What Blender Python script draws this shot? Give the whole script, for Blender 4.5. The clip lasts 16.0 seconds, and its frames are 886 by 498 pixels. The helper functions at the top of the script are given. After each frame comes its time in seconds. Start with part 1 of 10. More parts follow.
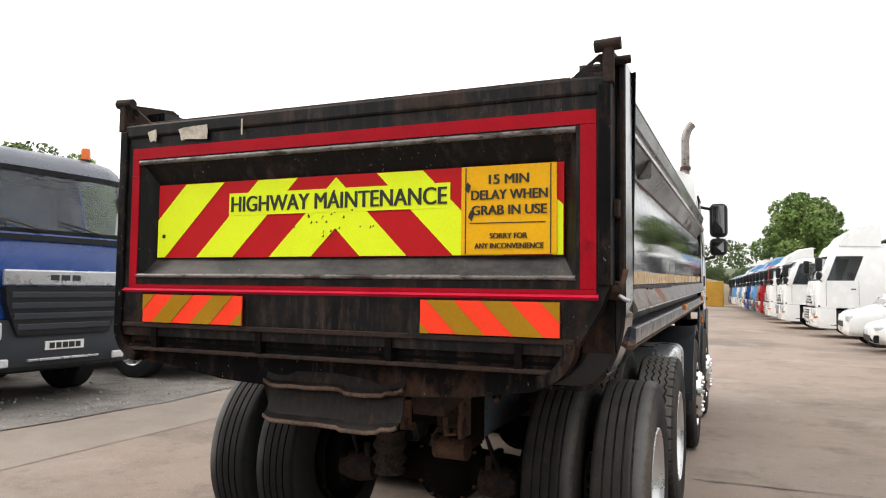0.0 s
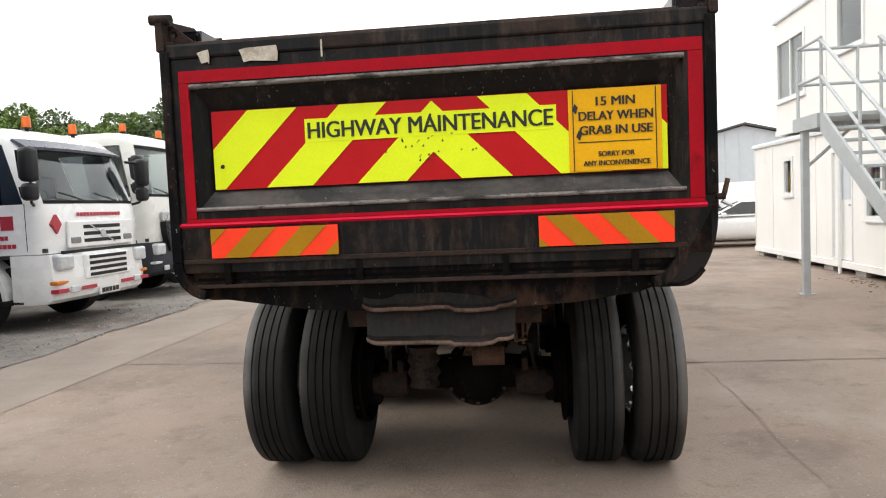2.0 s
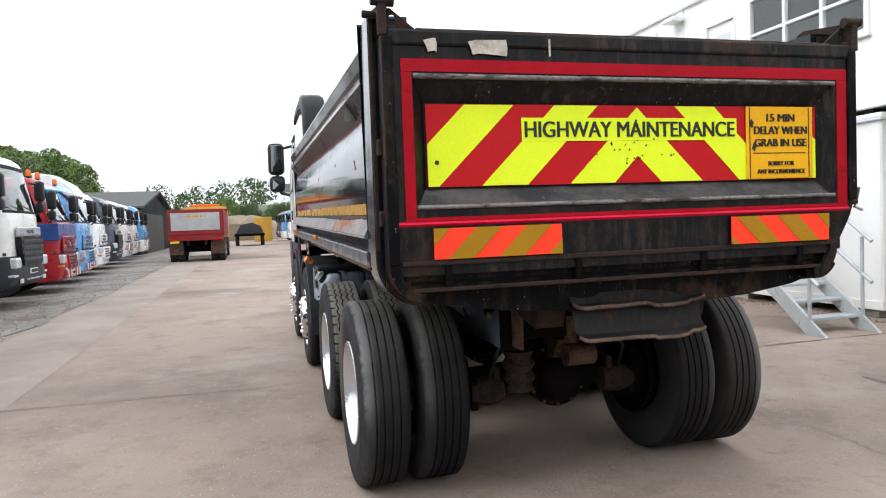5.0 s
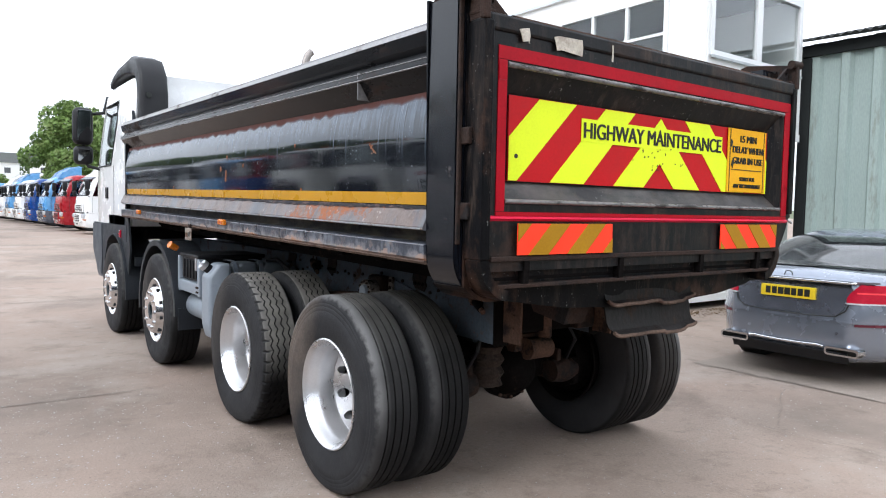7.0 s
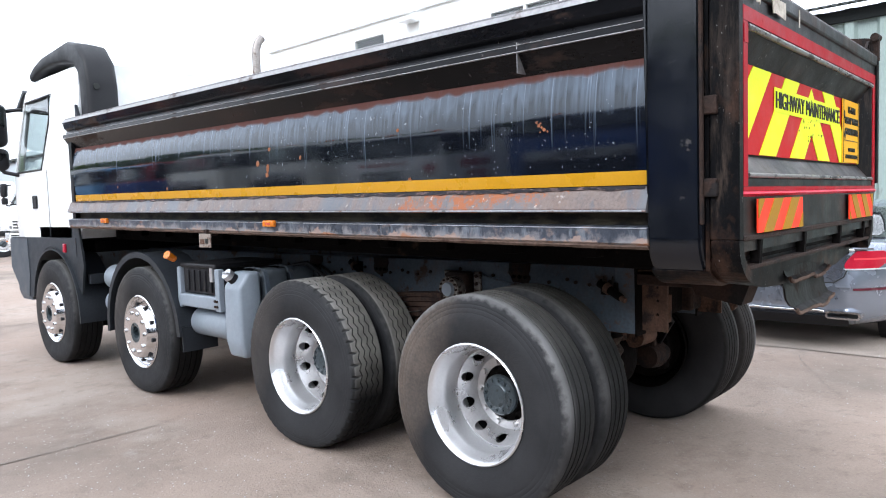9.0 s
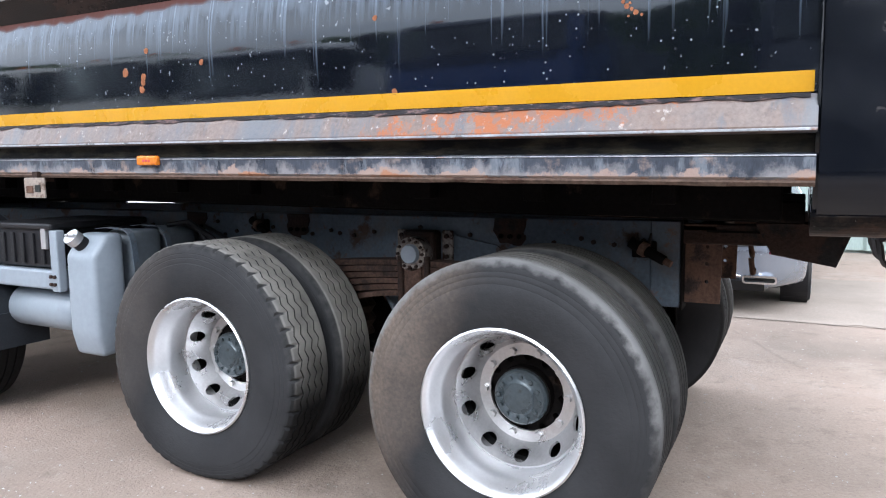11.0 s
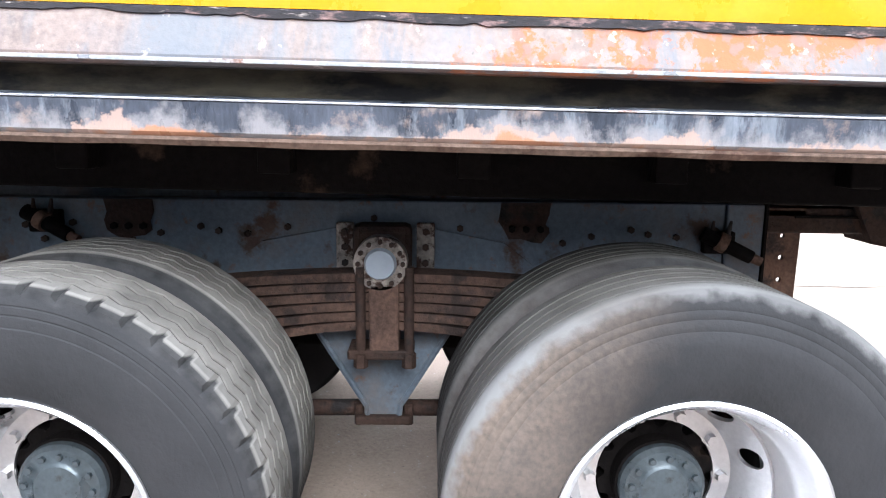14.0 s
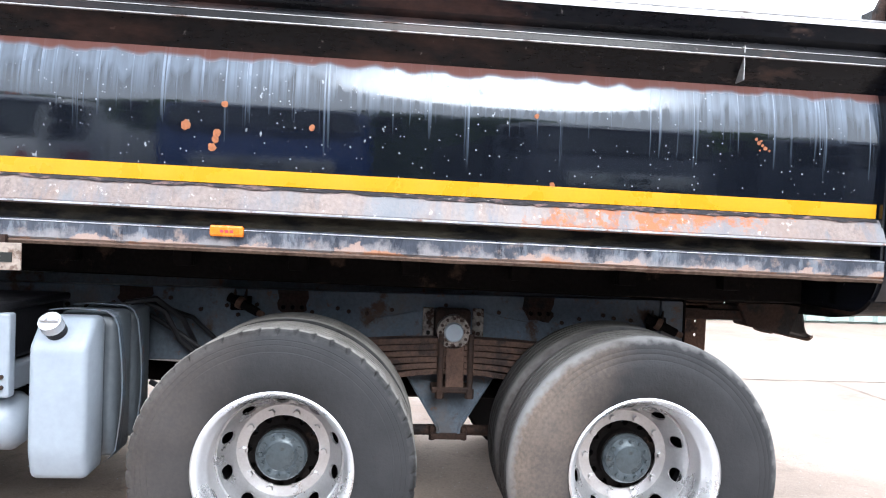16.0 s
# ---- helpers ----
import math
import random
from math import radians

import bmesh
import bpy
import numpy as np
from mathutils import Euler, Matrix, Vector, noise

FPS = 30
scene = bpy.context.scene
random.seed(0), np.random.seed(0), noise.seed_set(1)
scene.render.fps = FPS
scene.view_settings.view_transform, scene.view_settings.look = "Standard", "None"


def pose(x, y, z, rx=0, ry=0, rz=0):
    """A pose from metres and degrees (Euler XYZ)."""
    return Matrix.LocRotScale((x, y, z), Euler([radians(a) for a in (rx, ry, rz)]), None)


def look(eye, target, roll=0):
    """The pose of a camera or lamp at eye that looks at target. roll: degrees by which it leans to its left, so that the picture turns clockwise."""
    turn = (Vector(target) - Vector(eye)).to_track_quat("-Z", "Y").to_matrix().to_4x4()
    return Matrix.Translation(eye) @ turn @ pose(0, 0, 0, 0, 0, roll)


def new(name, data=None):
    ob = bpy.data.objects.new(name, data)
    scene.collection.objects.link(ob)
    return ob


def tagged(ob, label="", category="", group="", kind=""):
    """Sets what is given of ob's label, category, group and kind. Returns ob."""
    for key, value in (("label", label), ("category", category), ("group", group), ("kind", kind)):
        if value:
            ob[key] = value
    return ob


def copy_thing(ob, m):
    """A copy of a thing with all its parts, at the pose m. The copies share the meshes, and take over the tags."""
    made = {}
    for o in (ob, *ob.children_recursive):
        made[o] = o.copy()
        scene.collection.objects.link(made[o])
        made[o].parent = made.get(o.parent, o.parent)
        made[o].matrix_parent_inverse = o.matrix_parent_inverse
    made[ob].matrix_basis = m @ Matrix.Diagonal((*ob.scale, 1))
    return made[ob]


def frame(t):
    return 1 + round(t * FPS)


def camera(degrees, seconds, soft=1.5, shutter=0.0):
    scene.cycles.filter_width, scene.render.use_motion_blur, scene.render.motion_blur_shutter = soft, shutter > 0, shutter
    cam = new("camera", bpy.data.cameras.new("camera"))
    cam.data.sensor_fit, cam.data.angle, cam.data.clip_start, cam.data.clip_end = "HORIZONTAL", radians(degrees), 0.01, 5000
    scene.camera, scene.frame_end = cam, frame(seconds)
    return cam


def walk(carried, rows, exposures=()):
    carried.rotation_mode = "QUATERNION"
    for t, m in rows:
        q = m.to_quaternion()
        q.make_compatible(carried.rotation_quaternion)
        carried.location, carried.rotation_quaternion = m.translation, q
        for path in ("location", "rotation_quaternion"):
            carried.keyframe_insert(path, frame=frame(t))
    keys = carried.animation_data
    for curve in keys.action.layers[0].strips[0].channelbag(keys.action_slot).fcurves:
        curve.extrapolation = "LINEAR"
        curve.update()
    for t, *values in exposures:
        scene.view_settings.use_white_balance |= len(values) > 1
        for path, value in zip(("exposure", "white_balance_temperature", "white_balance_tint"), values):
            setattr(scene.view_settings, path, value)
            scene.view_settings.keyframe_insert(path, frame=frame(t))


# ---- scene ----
cam = camera(64.9, 16.0, soft=1.1)
PATH = [
    (0, (1.659, -2.592, 1.563), (0.876, -0.755, 1.673), 0.7),
    (0.5, (1.338, -2.672, 1.527), (0.753, -0.76, 1.555), -3.1),
    (1, (1.034, -2.877, 1.537), (0.62, -0.921, 1.474), -1.3),
    (1.5, (0.73, -3.038, 1.558), (0.444, -1.063, 1.425), 0.2),
    (2, (0.39, -3.083, 1.57), (0.164, -1.099, 1.449), -2.5),
    (2.5, (0.064, -3.141, 1.584), (-0.1, -1.15, 1.488), -0.6),
    (3, (-0.316, -3.148, 1.585), (-0.375, -1.149, 1.526), 1.6),
    (3.2, (-0.463, -3.113, 1.595), (-0.513, -1.114, 1.526), -0.8),
    (5.3, (-1.988, -2.866, 1.546), (-1.336, -0.977, 1.453), -1.4),
    (5.5, (-2.122, -2.818, 1.556), (-1.38, -0.964, 1.437), -1.1),
    (6, (-2.413, -2.621, 1.543), (-1.507, -0.844, 1.402), -2.1),
    (6.5, (-2.728, -2.395, 1.534), (-1.688, -0.691, 1.411), 0.2),
    (7, (-3.016, -2.187, 1.566), (-1.832, -0.579, 1.452), 1.1),
    (7.5, (-3.269, -1.879, 1.544), (-1.974, -0.356, 1.469), -2.7),
    (8, (-3.53, -1.612, 1.525), (-2.182, -0.135, 1.469), -0.9),
    (8.5, (-3.758, -1.273, 1.521), (-2.319, 0.112, 1.407), -0.1),
    (9, (-3.871, -0.933, 1.529), (-2.394, 0.408, 1.401), -1.8),
    (9.5, (-4.051, -0.548, 1.511), (-2.511, 0.723, 1.405), -1.7),
    (10, (-4.043, -0.218, 1.434), (-2.395, 0.9, 1.249), -1.3),
    (10.2, (-3.917, -0.112, 1.381), (-2.25, 0.976, 1.193), -1.1),
    (12.5, (-2.986, 1.172, 1.369), (-1.053, 1.609, 1.1), 0.5),
    (13, (-2.751, 1.368, 1.367), (-0.791, 1.686, 1.125), 0.8),
    (13.5, (-2.603, 1.639, 1.354), (-0.636, 1.832, 1.047), -0.0),
    (14, (-2.612, 1.855, 1.393), (-0.643, 1.817, 1.044), 0.7),
    (14.5, (-2.929, 1.938, 1.39), (-0.955, 1.745, 1.128), 2.4),
    (15, (-3.284, 2.083, 1.388), (-1.304, 1.877, 1.193), 2.6),
    (15.5, (-3.624, 2.248, 1.429), (-1.642, 2.002, 1.329), 2.1),
    (16, (-3.937, 2.323, 1.44), (-1.943, 2.17, 1.41), 2.0),
]
walk(cam, [(t, look(eye, target, roll)) for t, eye, target, roll in PATH],
     exposures=[(0, 0.15, 6800, 10), (3.2, 0.15, 6750, 10), (5.3, 0.28, 6200, 10), (7, 0.42, 6050, 10), (8, 0.54, 5950, 10), (10.2, 0.93, 5900, 10), (12.3, 1.38, 5800, 10), (13, 1.7, 5850, 10), (13.5, 1.84, 5900, 10), (15, 1.98, 5900, 10), (16, 1.62, 5950, 10)])

# ---- world, sun ----
def build_world():
    w = bpy.data.worlds.new("overcast")
    scene.world = w
    w.use_nodes = True
    nt = w.node_tree
    bg = nt.nodes["Background"]
    sky = nt.nodes.new("ShaderNodeTexSky")
    sky.sky_type, sky.sun_disc = "NISHITA", False
    sky.sun_elevation, sky.sun_rotation = radians(36), radians(-101)
    sky.air_density, sky.dust_density = 1.0, 2.0
    co = nt.nodes.new("ShaderNodeTexCoord")
    nz = nt.nodes.new("ShaderNodeTexNoise")
    nz.inputs["Scale"].default_value, nz.inputs["Detail"].default_value = 2.2, 5
    mp = nt.nodes.new("ShaderNodeMapping")
    mp.inputs["Scale"].default_value = (1, 1, 4)
    rp = nt.nodes.new("ShaderNodeMapRange")
    rp.inputs["From Min"].default_value, rp.inputs["From Max"].default_value = 0.32, 0.55
    rp.inputs["To Min"].default_value, rp.inputs["To Max"].default_value = 0.72, 0.97
    mx = nt.nodes.new("ShaderNodeMix")
    mx.data_type = "RGBA"
    mx.inputs[7].default_value = (10.3, 10.5, 10.8, 1)
    nt.links.new(co.outputs["Generated"], mp.inputs["Vector"])
    nt.links.new(mp.outputs["Vector"], nz.inputs["Vector"])
    nt.links.new(nz.outputs["Fac"], rp.inputs["Value"])
    nt.links.new(rp.outputs["Result"], mx.inputs[0])
    nt.links.new(sky.outputs["Color"], mx.inputs[6])
    # an overcast sky is brighter overhead than at the horizon
    sep = nt.nodes.new("ShaderNodeSeparateXYZ")
    nt.links.new(co.outputs["Generated"], sep.inputs["Vector"])
    up = nt.nodes.new("ShaderNodeMapRange")
    up.inputs["From Min"].default_value, up.inputs["From Max"].default_value = 0.0, 1.0
    up.inputs["To Min"].default_value, up.inputs["To Max"].default_value = 1.22, 1.65
    nt.links.new(sep.outputs["Z"], up.inputs["Value"])
    # greyer cloud low on the horizon
    low = nt.nodes.new("ShaderNodeMapRange")
    low.inputs["From Min"].default_value, low.inputs["From Max"].default_value = 0.0, 0.22
    low.inputs["To Min"].default_value, low.inputs["To Max"].default_value = 0.60, 1.0
    nt.links.new(sep.outputs["Z"], low.inputs["Value"])
    lm = nt.nodes.new("ShaderNodeMath")
    lm.operation = "MULTIPLY"
    nt.links.new(up.outputs["Result"], lm.inputs[0]), nt.links.new(low.outputs["Result"], lm.inputs[1])
    ml = nt.nodes.new("ShaderNodeMix")
    ml.data_type, ml.blend_type = "RGBA", "MULTIPLY"
    ml.inputs[0].default_value = 1
    nt.links.new(mx.outputs[2], ml.inputs[6])
    nt.links.new(lm.outputs[0], ml.inputs[7])
    nt.links.new(ml.outputs[2], bg.inputs["Color"])
    bg.inputs["Strength"].default_value = 0.112


build_world()
sun = new("sun", bpy.data.lights.new("sun", "SUN"))
sun.data.energy, sun.data.angle, sun.data.color = 1.05, radians(26), (1.0, 0.97, 0.92)
sun.matrix_world = look((-33, -6.5, 24), (0, 0, 0))


# ---- materials ----
def mat(name, col, rough=0.5, metal=0.0, var=0.2, scale=6.0, fine=70.0, bump=0.15, col2=None, amount=0.0, pscale=3.0, rough2=0.8, coat=0.0, stretch=(1, 1, 1), rvar=0.12, trans=0.0, spec=0.5, obj_var=0.0):
    """A surface with variation at two scales; col2 shows in worn patches, amount of them 0 to 1."""
    m = bpy.data.materials.new(name)
    m.use_nodes = True
    nt = m.node_tree
    b = nt.nodes["Principled BSDF"]
    b.inputs["Metallic"].default_value = metal
    b.inputs["Coat Weight"].default_value = coat
    b.inputs["Coat Roughness"].default_value = 0.08
    b.inputs["Specular IOR Level"].default_value = spec
    b.inputs["Transmission Weight"].default_value = trans
    L = nt.links.new
    co = nt.nodes.new("ShaderNodeTexCoord")
    mp = nt.nodes.new("ShaderNodeMapping")
    mp.inputs["Scale"].default_value = stretch
    L(co.outputs["Object"], mp.inputs["Vector"])

    def noisy(sc, detail=6.0, r=0.6):
        n = nt.nodes.new("ShaderNodeTexNoise")
        n.inputs["Scale"].default_value, n.inputs["Detail"].default_value, n.inputs["Roughness"].default_value = sc, detail, r
        L(mp.outputs["Vector"], n.inputs["Vector"])
        return n.outputs["Fac"]

    big, small = noisy(scale), noisy(fine, 3)
    add = nt.nodes.new("ShaderNodeMath")
    add.operation = "ADD"
    L(big, add.inputs[0]), L(small, add.inputs[1])
    rg = nt.nodes.new("ShaderNodeMapRange")
    rg.inputs["From Min"].default_value, rg.inputs["From Max"].default_value = 0.7, 1.3
    rg.inputs["To Min"].default_value, rg.inputs["To Max"].default_value = 1 - var, 1 + var
    L(add.outputs[0], rg.inputs["Value"])
    tint = nt.nodes.new("ShaderNodeMix")
    tint.data_type, tint.blend_type = "RGBA", "MULTIPLY"
    tint.inputs[0].default_value = 1
    tint.inputs[6].default_value = (*col, 1)
    L(rg.outputs["Result"], tint.inputs[7])
    colour = tint.outputs[2]
    rr = nt.nodes.new("ShaderNodeMapRange")
    rr.inputs["From Min"].default_value, rr.inputs["From Max"].default_value = 0.3, 0.7
    rr.inputs["To Min"].default_value, rr.inputs["To Max"].default_value = max(0.02, rough - rvar), min(1, rough + rvar)
    L(big, rr.inputs["Value"])
    roughness = rr.outputs["Result"]
    if obj_var:
        oi = nt.nodes.new("ShaderNodeObjectInfo")
        og = nt.nodes.new("ShaderNodeMapRange")
        og.inputs["To Min"].default_value, og.inputs["To Max"].default_value = 1 - obj_var, 1 + obj_var
        L(oi.outputs["Random"], og.inputs["Value"])
        t2 = nt.nodes.new("ShaderNodeMix")
        t2.data_type, t2.blend_type = "RGBA", "MULTIPLY"
        t2.inputs[0].default_value = 1
        L(colour, t2.inputs[6]), L(og.outputs["Result"], t2.inputs[7])
        colour = t2.outputs[2]
    if col2 is not None:
        pn = noisy(pscale, 9, 0.68)
        pg = nt.nodes.new("ShaderNodeMapRange")
        edge = 0.72 - 0.44 * amount
        pg.inputs["From Min"].default_value, pg.inputs["From Max"].default_value = edge, edge + 0.07
        L(pn, pg.inputs["Value"])
        mixc = nt.nodes.new("ShaderNodeMix")
        mixc.data_type = "RGBA"
        t3 = nt.nodes.new("ShaderNodeMix")
        t3.data_type, t3.blend_type = "RGBA", "MULTIPLY"
        t3.inputs[0].default_value = 1
        t3.inputs[6].default_value = (*col2, 1)
        L(rg.outputs["Result"], t3.inputs[7])
        L(pg.outputs["Result"], mixc.inputs[0]), L(colour, mixc.inputs[6]), L(t3.outputs[2], mixc.inputs[7])
        colour = mixc.outputs[2]
        mr = nt.nodes.new("ShaderNodeMix")
        mr.inputs[3].default_value = rough2
        L(pg.outputs["Result"], mr.inputs[0]), L(roughness, mr.inputs[2])
        roughness = mr.outputs[0]
    L(colour, b.inputs["Base Color"])
    L(roughness, b.inputs["Roughness"])
    if bump:
        bp = nt.nodes.new("ShaderNodeBump")
        bp.inputs["Strength"].default_value, bp.inputs["Distance"].default_value = bump, 0.01
        L(add.outputs[0], bp.inputs["Height"])
        L(bp.outputs["Normal"], b.inputs["Normal"])
    return m


def layer(m, col, scale, lo, hi, amount=1.0, stretch=(1, 1, 1), detail=7, rough=0.65):
    """Lays one more soft-edged stain over a surface."""
    nt = m.node_tree
    L = nt.links.new
    b = nt.nodes["Principled BSDF"]
    co = nt.nodes.new("ShaderNodeTexCoord")
    mp = nt.nodes.new("ShaderNodeMapping")
    mp.inputs["Scale"].default_value, mp.inputs["Location"].default_value = stretch, (scale * 1.7, scale * 0.9, lo * 20)
    L(co.outputs["Object"], mp.inputs["Vector"])
    n = nt.nodes.new("ShaderNodeTexNoise")
    n.inputs["Scale"].default_value, n.inputs["Detail"].default_value, n.inputs["Roughness"].default_value = scale, detail, rough
    L(mp.outputs["Vector"], n.inputs["Vector"])
    r = nt.nodes.new("ShaderNodeMapRange")
    for i, v in enumerate((lo, hi, 0.0, amount)):
        r.inputs[i + 1].default_value = v
    L(n.outputs["Fac"], r.inputs[0])
    mx = nt.nodes.new("ShaderNodeMix")
    mx.data_type = "RGBA"
    mx.inputs[7].default_value = (*col, 1)
    L(r.outputs[0], mx.inputs[0]), L(b.inputs["Base Color"].links[0].from_socket, mx.inputs[6])
    L(mx.outputs[2], b.inputs["Base Color"])
    return m


def glossy_side_paint():
    """Black gloss tipper paint with pale run-off streaks from under the rail, stone chips and rust."""
    m = mat("black_gloss_paint", (0.004, 0.005, 0.008), 0.05, 0, 0.3, 3, 60, 0.010, rvar=0.03, coat=0.0, spec=0.64)
    nt = m.node_tree
    L = nt.links.new
    b = nt.nodes["Principled BSDF"]
    b.inputs["Specular Tint"].default_value = (0.88, 0.94, 1.0, 1)
    base = b.inputs["Base Color"].links[0].from_socket
    ro = b.inputs["Roughness"].links[0].from_socket
    co = nt.nodes.new("ShaderNodeTexCoord")
    sep = nt.nodes.new("ShaderNodeSeparateXYZ")
    L(co.outputs["Object"], sep.inputs["Vector"])

    def math_node(op, a, c=None):
        n = nt.nodes.new("ShaderNodeMath")
        n.operation = op
        for i, v in enumerate((a, c)):
            if v is None:
                continue
            if isinstance(v, (int, float)):
                n.inputs[i].default_value = v
            else:
                L(v, n.inputs[i])
        return n.outputs[0]

    def ranged(v, a, c, d=0.0, e=1.0):
        n = nt.nodes.new("ShaderNodeMapRange")
        n.inputs[1].default_value, n.inputs[2].default_value, n.inputs[3].default_value, n.inputs[4].default_value = a, c, d, e
        L(v, n.inputs[0])
        return n.outputs[0]

    def tex(scale3, sc, detail=4, kind="ShaderNodeTexNoise"):
        mp = nt.nodes.new("ShaderNodeMapping")
        mp.inputs["Scale"].default_value = scale3
        L(co.outputs["Object"], mp.inputs["Vector"])
        n = nt.nodes.new(kind)
        n.inputs["Scale"].default_value = sc
        if kind == "ShaderNodeTexNoise":
            n.inputs["Detail"].default_value = detail
            L(mp.outputs["Vector"], n.inputs["Vector"])
            return n.outputs["Fac"]
        L(mp.outputs["Vector"], n.inputs["Vector"])
        return n.outputs["Distance"]

    # height under the rail, following the body's slope
    h = math_node("SUBTRACT", sep.outputs["Z"], math_node("MULTIPLY", math_node("SUBTRACT", sep.outputs["Y"], 0.33), 0.0148))
    below = math_node("SUBTRACT", 2.09, h)
    # milky run-off just under the rail, in rounded tongues, and thin pale runs below it
    tongue = math_node("ADD", 0.06, math_node("MULTIPLY", ranged(tex((1, 13, 0.0), 1.0, 3), 0.3, 0.7), 0.095))
    milk = ranged(math_node("SUBTRACT", below, tongue), -0.035, 0.012, 1.0, 0.0)
    milk = math_node("MULTIPLY", milk, ranged(tex((1, 30, 1.2), 1.0, 5), 0.3, 0.68, 0.35, 1.0))
    streak = tex((1, 22, 0.5), 1.0, 3)
    length = math_node("MULTIPLY", ranged(streak, 0.35, 0.7, 0.1, 1.0), 0.46)
    fade = ranged(math_node("DIVIDE", below, length), 0.2, 1.0, 1.0, 0.0)
    thin = ranged(tex((1, 75, 0.25), 1.0, 2), 0.55, 0.66)
    veil = math_node("MULTIPLY", ranged(tex((1, 42, 0.6), 1.0, 6), 0.42, 0.62), ranged(math_node("ADD", below, math_node("MULTIPLY", tex((1, 5, 0.0), 1.0, 3), -0.16)), 0.0, 0.13, 1.0, 0.0))
    runs = math_node("MAXIMUM", math_node("MULTIPLY", fade, thin), math_node("MULTIPLY", veil, 0.62))
    film = math_node("MAXIMUM", math_node("MULTIPLY", milk, 0.62), runs)
    scallop = tex((1, 9, 0.0), 1.0, 2)
    rustline = ranged(math_node("ADD", below, math_node("MULTIPLY", scallop, -0.07)), -0.016, 0.004, 1.0, 0.0)
    chips = math_node("MAXIMUM", math_node("MULTIPLY", ranged(tex((1, 1, 1), 34, 0, "ShaderNodeTexVoronoi"), 0.07, 0.14, 1, 0), ranged(tex((1, 1, 1), 3.2, 4), 0.49, 0.55)), math_node("MULTIPLY", ranged(tex((1, 1, 0.8), 38, 2), 0.72, 0.75), ranged(tex((1, 1.2, 1), 2.2, 4), 0.47, 0.55)))

    def over(under, fac, col):
        n = nt.nodes.new("ShaderNodeMix")
        n.data_type = "RGBA"
        n.inputs[7].default_value = (*col, 1)
        L(under, n.inputs[6]), L(fac, n.inputs[0])
        return n.outputs[2]

    c = over(base, math_node("MULTIPLY", film, 0.36), (0.27, 0.345, 0.46))
    c = over(c, math_node("MULTIPLY", chips, 0.7), (0.27, 0.29, 0.32))
    c = over(c, math_node("MULTIPLY", rustline, 0.85), (0.10, 0.038, 0.026))
    L(c, b.inputs["Base Color"])
    r = math_node("ADD", ro, math_node("MULTIPLY", film, 0.27))
    r = math_node("ADD", r, math_node("MULTIPLY", math_node("ADD", rustline, chips), 0.6))
    L(r, b.inputs["Roughness"])
    L(ranged(rustline, 0.0, 1.0, 0.64, 0.08), b.inputs["Specular IOR Level"])
    return m


